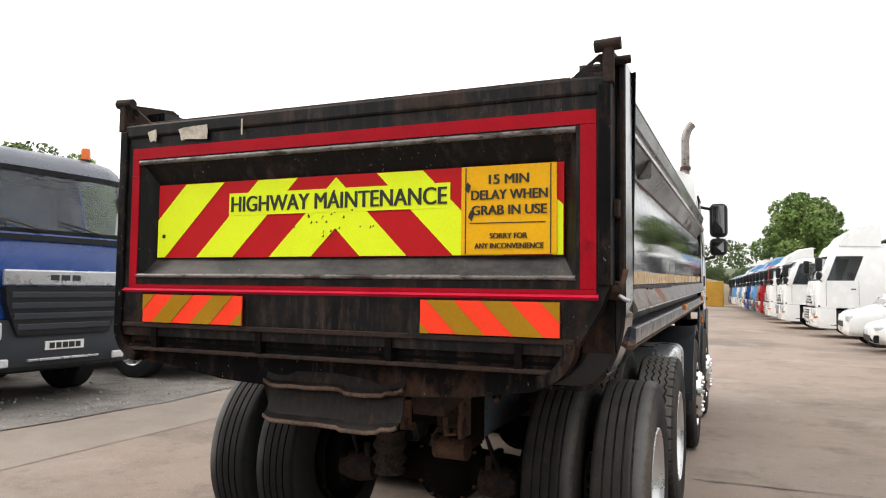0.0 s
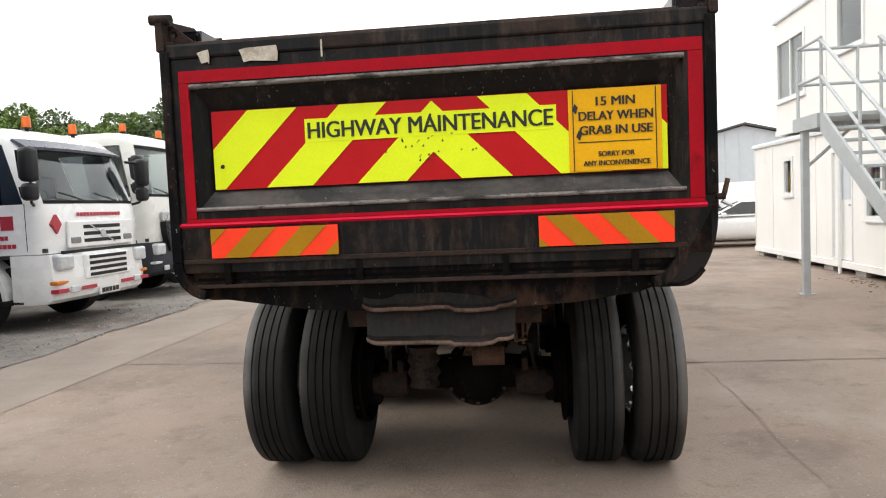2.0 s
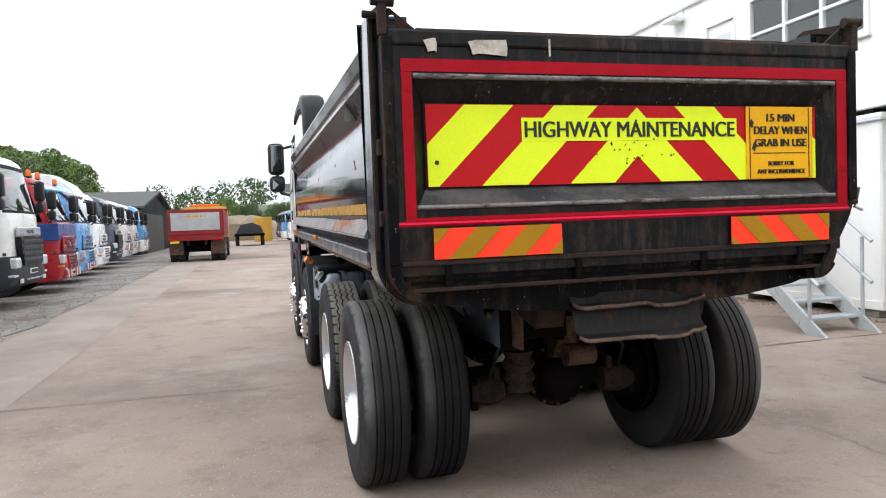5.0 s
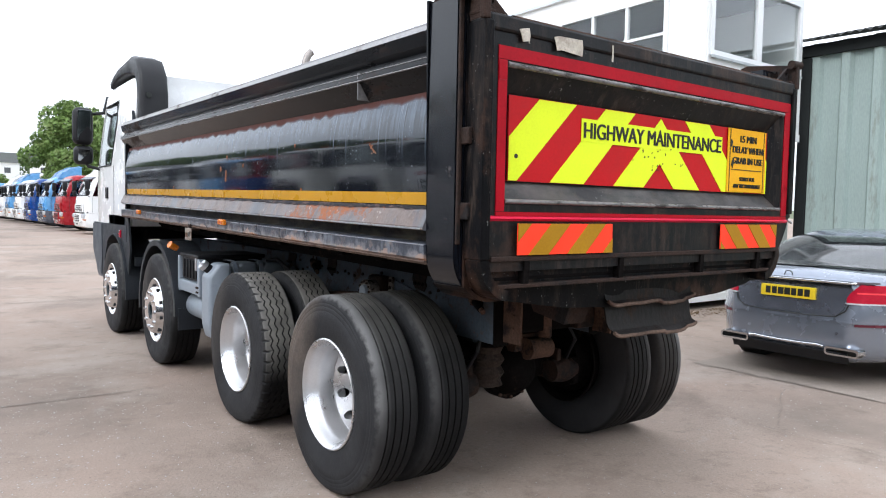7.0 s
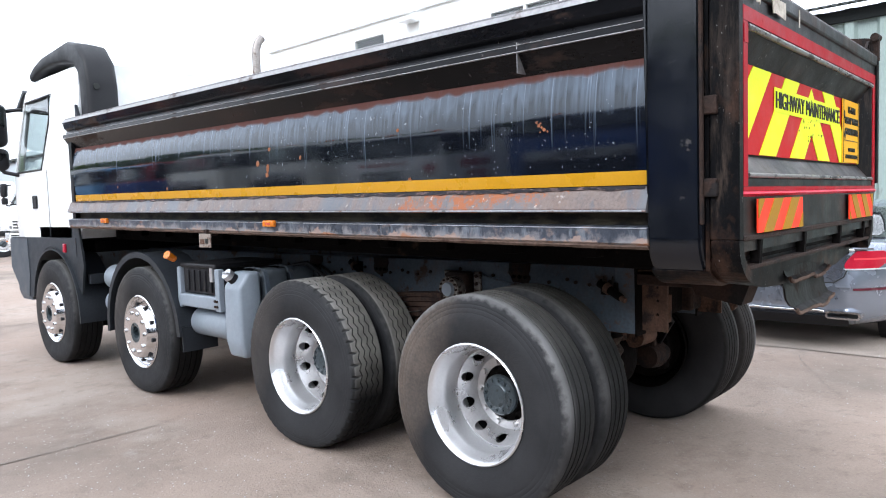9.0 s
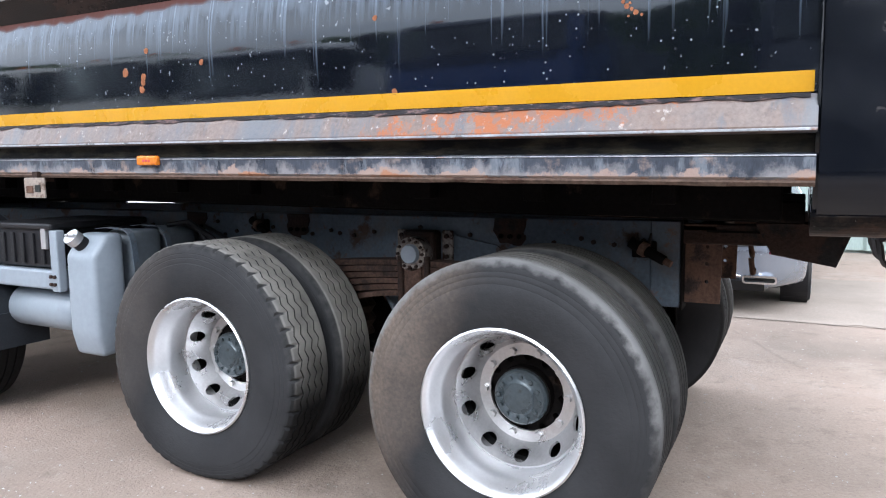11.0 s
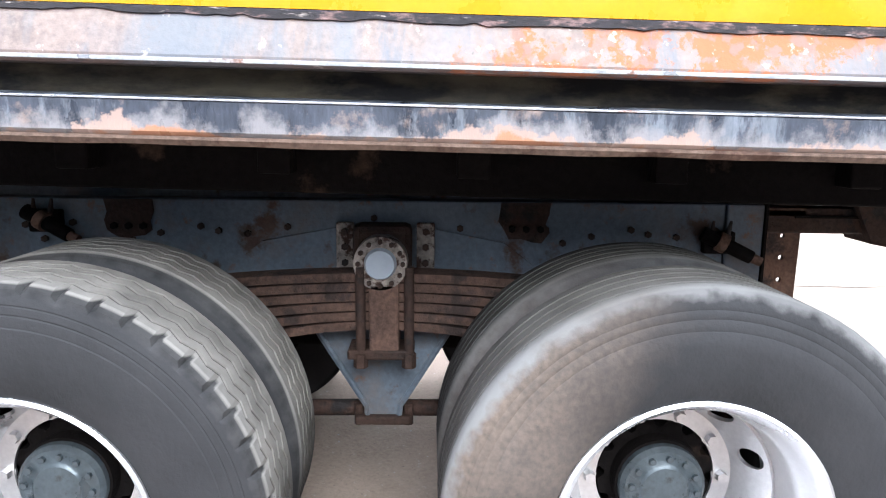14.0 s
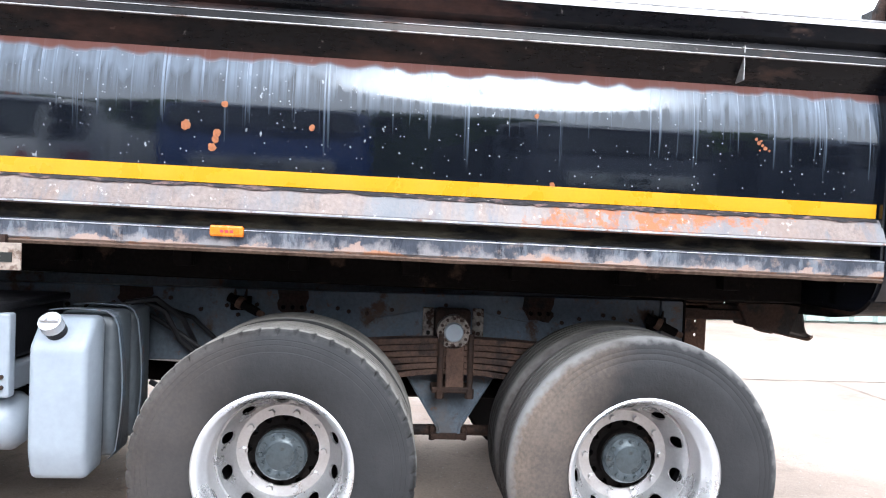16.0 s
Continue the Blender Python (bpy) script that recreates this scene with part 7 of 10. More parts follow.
def bumper_loft(owner, st, low, W):
    rings = []
    b0 = st.get("foot", 0.34)
    for z, e in ((b0, -0.06), (b0 + 0.06, 0.03), (max(0.68, b0 + 0.10), 0.07), (0.80, 0.06), (low - 0.01, 0.03)):
        f = e
        rings.append([(x, y, z) for x, y in [(-W, -0.62), (-W, -0.25 + e), (-0.94 * W, -0.09 + e), (-0.8 * W, -0.02 + f), (-0.4 * W, 0.01 + f), (0.4 * W, 0.01 + f), (0.8 * W, -0.02 + f), (0.94 * W, -0.09 + e), (W, -0.25 + e), (W, -0.62), (0.8 * W, -0.60), (-0.8 * W, -0.60)]])
    return part("bumper", loft(bmo(), rings), st["bumper"], owner, st.get("bumper_label", "dark grey plastic bumper"), smooth=35)


def simple_wheel(owner, x, y, s, front=True, r=0.52):
    w = part("wheel", lathe(bmo(), [(0.02, -0.02), (0.08, -0.025), (0.10, 0.0), (0.14, 0.02), (0.14, 0.25)], seg=16), M_HUB, owner, smooth=40, m=Matrix.Translation((x, y, r)) @ pose(0, 0, 0, 0, 0, 0 if s < 0 else 180))
    part("tyre", lathe(bmo(), [(0.29, 0.01), (0.33, -0.004), (r - 0.08, -0.008), (r - 0.02, 0.005), (r, 0.03), (r, 0.27), (r - 0.02, 0.295), (r - 0.08, 0.305), (0.29, 0.28)], seg=36, closed=True), M_TYRE, w, smooth=35)
    prof = [(0.10, 0.02), (0.20, 0.0), (0.24, 0.03), (0.28, 0.02), (0.305, 0.0), (0.305, 0.02), (0.25, 0.06), (0.10, 0.05)] if front else [(0.10, 0.17), (0.24, 0.16), (0.27, 0.05), (0.305, 0.0), (0.305, 0.02), (0.285, 0.06), (0.27, 0.18), (0.10, 0.19)]
    part("rim", lathe(bmo(), prof, seg=36, closed=True), M_RIM, w, smooth=35)
    return w


def text_bars(owner, x0, x1, z, h, material, y, n, rnd, side=None):
    """A row of plain bars where lettering cannot be read."""
    bars, x = [], x0
    w = (x1 - x0) / n
    for k in range(n):
        g = w * rnd.uniform(0.1, 0.25)
        if side is None:
            bars.append(part("bar", box(bmo(), x + g * 0.5, x + w - g * 0.5, y - 0.001, y + 0.003, z, z + h), material, owner))
        else:
            bars.append(part("bar", box(bmo(), side - 0.002, side + 0.002, x + g * 0.5, x + w - g * 0.5, z, z + h), material, owner))
        x += w
    return bars


def parked_lorry(st, m, seed, group):
    rnd = random.Random(seed)
    t = thing("lorry", st["label"], "lorry", m, group)
    belt, top, low, roof, W, rake = cab_body(t, st)
    bumper_loft(t, st, low, W)
    cab_mirrors(t, W, belt, -0.12)
    # grille
    gw = st.get("gw", 0.78)
    if st["kind"] == "daf":
        gr = part("grille", prism(bmo(), [(-gw, low + 0.39), (-gw + 0.02, low + 0.18), (-gw + 0.16, low - 0.20), (gw - 0.16, low - 0.20), (gw - 0.02, low + 0.18), (gw, low + 0.39)], "y", -0.02, 0.10), M_BLKPL, t, "dark slatted trapezoid grille")
        part("grille_band", box(bmo(), -gw, gw, 0.0, 0.055, low + 0.40, low + 0.60, 0.02), M_SILVER, t, "silver band with a badge")
        text_bars(t, -0.22, 0.22, low + 0.47, 0.07, M_PLASTIC, 0.055, 3, rnd)
        for k in range(4):
            e = 0.05 + (0.10 if k == 0 else 0.05 if k == 1 else 0.02)
            part("slat", box(bmo(), -gw + e, gw - e, 0.09, 0.115, low - 0.14 + 0.13 * k, low - 0.06 + 0.13 * k, 0.012), M_PLASTIC, gr)
    else:
        gr = part("grille", box(bmo(), -0.80, 0.80, -0.02, 0.03, low + 0.06, low + 0.46, 0.02), st["paint"], t)
        for k in range(3):
            part("slot", box(bmo(), -0.46, 0.46, 0.022, 0.036, low + 0.13 + 0.105 * k, low + 0.185 + 0.105 * k, 0.004), M_BLKPL, gr)
        for s in (-1, 1):
            part("grille_lamp", box(bmo(), s * 0.54, s * 0.76, 0.02, 0.045, low + 0.13, low + 0.22, 0.012), M_LAMPD2, gr, "dim rectangular lamp")
        g2 = part("lower_grille", box(bmo(), -0.56, 0.56, 0.0, 0.100, low - 0.42, low - 0.05, 0.02), st["bumper"], t)
        for k in range(4):
            part("slot", box(bmo(), -0.47, 0.47, 0.096, 0.106, low - 0.385 + 0.088 * k, low - 0.335 + 0.088 * k, 0.004), M_BLKPL, g2)
        part("panel_gap", box(bmo(), -0.95, 0.95, -0.01, 0.042, low - 0.012, low + 0.030), M_BLKPL, t, "dark gap over the bumper")
        part("badge", cyl(bmo(), (0, 0.034, low + 0.25), (0, 0.048, low + 0.25), 0.06, None, 20), M_SILVER, gr)
        part("badge_bar", prism(bmo(), [(-0.34, low + 0.10), (-0.30, low + 0.10), (0.34, low + 0.40), (0.30, low + 0.40)], "y", 0.034, 0.042), M_SILVER, gr)
    # lights and plate
    for s in (-1, 1):
        hz = 0.22 if st["kind"] == "daf" else low - 0.89
        part("headlight", box(bmo(), s * 0.78, s * 1.10, -0.08, 0.085, 0.645 + hz, 0.875 + hz, 0.04), M_LAMPC, t, "clear headlight")
        part("indicator", box(bmo(), s * 0.86, s * 1.15, -0.12, 0.050, 0.69, 0.745, 0.015), M_LAMPO if st["kind"] != "daf" else M_LAMPC, t)
        part("fog_lamp", box(bmo(), s * 0.70, s * 0.88, 0.05, 0.085, 0.55, 0.65, 0.015), M_LAMPC, t)
        part("step", box(bmo(), s * (W - 0.18), s * (W + 0.0), -0.95, -0.45, 0.42, 0.48, 0.01), M_BLKPL, t)
        part("door_line", box(bmo(), s * (W - 0.004), s * (W + 0.003), -0.34, -0.33, low + 0.05, belt), M_PLASTIC, t)
        part("door_line", box(bmo(), s * (W - 0.004), s * (W + 0.003), -1.31, -1.30, low + 0.05, belt), M_PLASTIC, t)
        part("door_handle", box(bmo(), s * W, s * (W + 0.02), -1.22, -1.08, belt - 0.30, belt - 0.26, 0.006), M_BLKPL, t)
        part("arch", arch_shell(-1.38, 0.60, 0.66, 0, 180, s * 0.85, s * (W + 0.02)), M_BLKPL if st["kind"] == "daf" else st["paint"], t, m=Matrix.Translation((0, 0, -0.03)))
    pz = 0.27 if st["kind"] == "daf" else 0.0
    npl = part("number_plate", box(bmo(), -0.26, 0.26, 0.075, 0.095, 0.455 + pz, 0.565 + pz, 0.002), M_PLATEW, t, "white number plate with dark bars")
    text_bars(npl, -0.22, 0.22, 0.475 + pz, 0.07, M_INK, 0.097, 5, rnd)
    if st["kind"] == "daf":
        part("bumper_step", box(bmo(), -0.48, 0.48, 0.06, 0.105, 0.60, 0.63, 0.006), M_SILVER, t, "pale step edge under the plate")
    if st.get("stripes"):
        for s in (-1, 1):
            part("red_strip", box(bmo(), s * 0.32, s * 0.66, 0.082, 0.092, 0.57, 0.625), M_REDPRINT, t)
            part("red_strip", box(bmo(), s * 0.92, s * 1.15, -0.06, 0.060, 0.57, 0.625), M_REDPRINT, t)
    if st.get("chevron"):
        for k in range(10):
            part("bumper_stripe", box(bmo(), -1.0 + 0.2 * k, -0.9 + 0.2 * k, 0.082, 0.09, 0.40, 0.60), M_REDPRINT if k % 2 else M_PLATEW, t)
    if st.get("writing"):
        text_bars(t, -0.55, 0.55, low + 0.53, 0.055, M_REDPRINT, -0.008, 14, rnd)
        text_bars(t, -1.25, -0.50, belt - 0.36, 0.20, M_REDPRINT, 0, 3, rnd, side=W + 0.002)
        text_bars(t, -1.15, -0.62, belt - 0.50, 0.06, M_REDPRINT, 0, 8, rnd, side=W + 0.002)
        text_bars(t, -1.25, -0.50, belt - 0.62, 0.06, M_REDPRINT, 0, 10, rnd, side=W + 0.002)
        dm = [(0.0, 0.14), (0.10, 0.0), (0.0, -0.14), (-0.10, 0.0)]
        part("diamond_emblem", prism(bmo(), [(0.965 + a, low + 0.42 + b) for a, b in dm], "y", -0.085, -0.022), M_REDPRINT, t, "red diamond emblem")
    if st.get("band"):
        part("colour_band", box(bmo(), -W - 0.004, W + 0.004, -1.95, 0.004, belt - 0.48, belt - 0.04, 0.02), st["band"], t)
    # visor
    if st.get("visor", True):
        vz, vy = top + 0.02, -0.05 - rake
        rows = []
        for x in (-1.12, -0.9, -0.5, 0, 0.5, 0.9, 1.12):
            e = 0.18 * abs(x / 1.12) ** 3
            rows.append([(x, vy + 0.22 - e, vz - 0.10), (x, vy + 0.23 - e, vz - 0.06), (x, vy + 0.02 - e, vz + 0.06), (x, vy - 0.01 - e, vz + 0.03)])
        part("sun_visor", loft(bmo(), rows), st.get("visor_mat", M_NAVY), t, "dark sun visor", smooth=30)
    if st.get("roofpod"):
        rows = []
        for k, (y, z0) in enumerate(((-0.62, roof - 0.05), (-0.85, roof + 0.28), (-1.4, roof + 0.62), (-1.98, roof + 0.72))):
            rows.append([(x * (W - 0.06), y - (0.10 * abs(x) ** 3), roof - 0.06 + (z0 - roof + 0.06) * (1 - 0.12 * abs(x) ** 4)) for x in (-1, -0.9, -0.5, 0, 0.5, 0.9, 1)])
        bm = loft(bmo(), rows, closed=False)
        bmesh.ops.solidify(bm, geom=bm.faces[:], thickness=0.03)
        pod = part("roof_deflector", bm, st["paint"], t, "high white roof deflector", smooth=40)
        for s in (-1, 1):
            part("deflector_side", prism(bmo(), [(-0.72, roof - 0.06), (-0.95, roof + 0.22), (-1.45, roof + 0.54), (-1.98, roof + 0.63), (-1.98, roof - 0.1)], "x", s * (W - 0.07), s * (W - 0.04)), st["paint"], pod)
    if st.get("cap"):
        rows = [[(x * 1.006, y + 0.008, z) for x, y, z in cab_ring(zz, w, f, st.get("back", -2.0) + 0.035)] for zz, w, f in ((top + 0.005, W - 0.05, -0.05 - rake), (top + 0.10, W - 0.06, -0.11 - rake), (roof - 0.06, W - 0.10, -0.24 - rake), (roof + 0.012, W - 0.22, -0.42 - rake))]
        part("roof_cap", loft(bmo(), rows), st["cap"], t, "dark grey roof panel", smooth=35)
        part("front_band", box(bmo(), -1.0, 1.0, 0.004, 0.012, belt - 0.10, belt - 0.03), M_BLKPL, t)
    for x in st.get("beacons", ()):
        bc = part("beacon", lathe(bmo(), [(0.02, 0.17), (0.055, 0.16), (0.062, 0.13), (0.065, 0.02), (0.065, 0.0)], seg=16), M_BEACON, t, "orange flashing beacon", smooth=40, m=Matrix.Translation((x, -0.75, roof + 0.05)) @ pose(0, 0, 0, 0, -90, 0))
        part("beacon_base", cyl(bmo(), (-0.02, 0, 0), (0.002, 0, 0), 0.07, None, 14), M_BLKPL, bc)
        part("beacon_post", cyl(bmo(), (x, -0.75, roof - 0.03), (x, -0.75, roof + 0.05), 0.03, None, 8), M_BLKPL, t)
    # chassis, wheels, body
    for s in (-1, 1):
        part("chassis_rail", box(bmo(), s * 0.36, s * 0.45, -8.6, -0.6, 0.78, 1.0), M_PLASTIC, t)
        simple_wheel(t, s * 1.20, -1.38, s, True)
        for y in st.get("axles", (-3.3, -6.0, -7.4)):
            simple_wheel(t, s * 1.22, y, s, y > -4)
    part("engine", box(bmo(), -0.5, 0.5, -2.6, -0.5, 0.5, 1.0, 0.05), M_UNDER, t)
    part("front_underframe", box(bmo(), -1.0, 1.0, -0.9, -0.3, 0.42, 0.95, 0.03), M_BLKPL, t)
    bt = st.get("body")
    if bt is not None:
        z1 = st.get("btop", 2.4)
        outline = [(-1.22, 1.2), (1.22, 1.2), (1.22, z1), (1.12, z1), (1.12, 1.3), (-1.12, 1.3), (-1.12, z1), (-1.22, z1)]
        bd = part("tipper_body", prism(bmo(), outline, "y", -8.7, -2.5), bt, t, "open tipper body behind the cab")
        part("body_front", box(bmo(), -1.22, 1.22, -2.5, -2.42, 1.2, z1 + 0.15, 0.01), bt, bd)
        part("body_back", box(bmo(), -1.22, 1.22, -8.78, -8.7, 1.2, z1, 0.01), bt, bd)
    return t


def facing(x, y, deg):
    """Front of a vehicle at x, y, pointing deg degrees round from +y towards -x."""
    return Matrix.Translation((x, y, 0)) @ pose(0, 0, 0, 0, 0, deg)


DAF = dict(kind="daf", bumper=M_PLASTIC, roof=3.30, wtop=3.04, belt=2.02, low=1.12, rake=0.20, foot=0.48)
LEFT = [
    (dict(DAF, paint=M_BLUE, roof=3.29, belt=2.18, wtop=3.02, side_glass=M_GLASS, cap=M_NAVY, visor=False, beacons=(-0.78,), body=M_NAVY, label="blue lorry with a grey bumper parked on the gravel"), -6.35, 3.75),
    (dict(kind="volvo", paint=M_WHITE, bumper=M_WHITE, bumper_label="white bumper with red strips", roof=2.98, wtop=2.72, belt=1.86, low=1.14, stripes=True, writing=True, visor_mat=M_NAVY, beacons=(-0.55, 0.5), body=M_WHITE, btop=2.2, foot=0.42, label="white lorry with red lettering and dark visor"), -6.2, 7.24),
    (dict(DAF, paint=M_CREAM, visor=False, side_glass=M_GLASS, beacons=(-0.75, 0.65), body=M_PLASTIC, label="white tipper lorry with a dark grey bumper"), -6.75, 10.9),
    (dict(DAF, paint=M_CREAM, visor=False, side_glass=M_GLASS, beacons=(-0.75, 0.65), body=M_PLASTIC, label="white tipper lorry with a dark grey bumper"), -6.5, 14.05),
    (dict(kind="volvo", paint=M_REDCAB, bumper=M_REDCAB, bumper_label="red and white striped bumper", band=M_BLUE, chevron=True, visor_mat=M_LBLUE, beacons=(-0.5, 0.5), body=M_REDCAB, label="red and blue lorry with striped bumper"), -6.6, 17.9),
    (dict(kind="volvo", paint=M_LBLUE, bumper=M_LBLUE, bumper_label="striped bumper", chevron=True, visor_mat=M_NAVY, beacons=(0.5,), body=M_BLUE, label="light blue lorry with striped bumper"), -6.9, 21.6),
    (dict(kind="volvo", paint=M_WHITE, bumper=M_WHITE, bumper_label="white bumper", roofpod=True, visor=False, body=M_PLASTIC, label="white lorry with roof deflector"), -7.15, 25.4),
    (dict(kind="daf", paint=M_NAVY, bumper=M_PLASTIC, body=M_PLASTIC, label="dark grey lorry cab on the gravel"), -7.35, 29.4),
    (dict(kind="volvo", paint=M_WHITE, bumper=M_WHITE, bumper_label="white bumper", body=M_PLASTIC, label="white lorry parked at the end of the row"), -7.6, 33.6),
    (dict(kind="volvo", paint=M_CREAM, bumper=M_WHITE, bumper_label="white bumper", visor=False, body=M_CREAM, label="cream lorry parked at the end of the row"), -7.9, 38.0),
    (dict(kind="volvo", paint=M_LBLUE, bumper=M_WHITE, bumper_label="white bumper", visor=False, body=M_PLASTIC, label="light blue lorry at the far end of the row"), -8.0, 42.3),
]
# unseen lorries beyond the tipper's tail, added to darken the side's reflections
LEFT += [(dict(DAF, paint=M_NAVY, visor_mat=M_NAVY, body=M_PLASTIC, label="unseen dark grey lorry added for the reflections"), -6.35 + 0.05 * q, -0.4 - 3.8 * q) for q in range(6)]
for k, (st, x, y) in enumerate(LEFT):
    parked_lorry(st, facing(x, y, -94 if k == 0 or k > 10 else -91.5 if k < 2 else -90 if k < 4 else -87), 20 + k, "lorries parked on the gravel")

TRACT = dict(kind="volvo", paint=M_WHITE, bumper=M_WHITE, bumper_label="white bumper", axles=(-3.9, -5.2), body=None)
RIGHT = [
    (dict(TRACT, roofpod=True, visor=False, roof=3.2, wtop=2.78, belt=1.95, back=-2.6, label="white tractor unit with high roof deflector"), 3.95, 25.4),
    (dict(TRACT, visor_mat=M_NAVY, roof=2.95, label="white tractor unit with dark visor"), 3.25, 31),
    (dict(TRACT, roofpod=True, visor_mat=M_NAVY, label="white tractor unit with roof deflector and visor"), 2.9, 36.2),
    (dict(TRACT, paint=M_REDCAB, bumper=M_REDCAB, bumper_label="red bumper", label="red lorry in the far row"), 2.6, 41),
    (dict(TRACT, paint=M_LBLUE, bumper=M_NAVY, bumper_label="dark bumper", roofpod=True, label="light blue lorry in the far row"), 2.3, 45.5),
    (dict(TRACT, paint=M_BLUE, bumper=M_BLUE, bumper_label="blue bumper", label="blue lorry in the far row"), 2, 50),
    (dict(TRACT, label="white lorry in the far row"), 1.8, 54.5),
    (dict(TRACT, paint=M_LBLUE, roofpod=True, label="light blue lorry at the end of the far row"), 1.6, 59),
    (dict(TRACT, roofpod=True, label="white lorry at the end of the far row"), 1.4, 63.5),
    (dict(TRACT, paint=M_LBLUE, label="light blue lorry at the end of the far row"), 1.0, 68.0),
    (dict(TRACT, paint=M_NAVY, bumper=M_NAVY, bumper_label="dark bumper", label="dark grey lorry at the end of the far row"), 0.7, 72.0),
]
for k, (st, x, y) in enumerate(RIGHT):
    parked_lorry(st, facing(x, y, 93), 60 + k, "lorries parked in the far row")


# ---- cab of the tipper lorry ----
def build_cab():
    st = dict(paint=M_WHITE, bumper=M_PLASTIC, belt=2.02, wtop=2.80, low=1.30, roof=3.06, back=-1.98, W=1.21, rake=0.26, side_glass=M_GLASS)
    had = set(lorry.children)
    e = lorry
    part("cab_frame", box(bmo(), -1.0, 1.0, -1.9, -0.3, 1.15, 1.28, 0.02), M_UNDER, e)
    belt, top, low, roof, W, rake = cab_body(e, st)
    bumper_loft(e, dict(st, bumper=M_GREYPL, foot=0.60), 1.05, W)
    for s in (-1, 1):
        # lower cab skirt with wheel arch
        out = [(-1.98, 1.31), (-0.03, 1.31), (-0.02, 0.95), (-0.30, 0.70), (-0.62, 0.62)] + arc(-1.37, HUBZ, 0.70, 10, 120, 12) + [(-1.98, 1.12)]
        part("lower_skirt", plate(bmo(), out, [], "x", s * 1.19, s * 1.215), M_PLASTIC, e, "dark grey lower cab skirt")
        part("bumper_end", plate(bmo(), [(-0.60, 1.29), (-0.03, 1.29), (-0.02, 0.95), (-0.30, 0.70), (-0.56, 0.64), (-0.62, 0.90)], [], "x", s * 1.216, s * 1.226), M_GREYPL, e, "mid grey bumper end")
        part("door_line", box(bmo(), s * 1.206, s * 1.213, -1.31, -1.30, 1.32, belt), M_PLASTIC, e)
        part("door_handle", box(bmo(), s * 1.205, s * 1.225, -0.98, -0.86, 1.62, 1.76, 0.02), M_BLKPL, e, "dark recessed door handle")
        part("window_seal", tube(bmo(), [(s * 1.208, -0.40, belt + 0.01), (s * 1.208, -1.16, belt + 0.01), (s * 1.185, -1.38, top - 0.3), (s * 1.17, -1.38, top - 0.02), (s * 1.165, -0.68, top - 0.02)], 0.012, 6), M_BLKPL, e)
        part("air_fin", prism(bmo(), [(-1.99, 2.40), (-1.99, 2.62), (-2.10, 2.40)], "x", s * 1.12, s * 1.15), M_PLASTIC, e)
    cab_mirrors(e, W, belt, -0.36)
    # sun visor
    rows = []
    for x in (-1.14, -0.9, -0.5, 0, 0.5, 0.9, 1.14):
        c = 0.22 * abs(x / 1.14) ** 3
        rows.append([(x, -0.06 - c, 2.74), (x, -0.05 - c, 2.78), (x, -0.30 - c, 2.95), (x, -0.33 - c, 2.92)])
    part("sun_visor", loft(bmo(), rows), M_PLASTIC, e, "dark grey sun visor", smooth=30)
    for o in set(lorry.children) - had:
        o.matrix_basis = Matrix.Translation((0, 8.35, 0)) @ o.matrix_basis


build_cab()


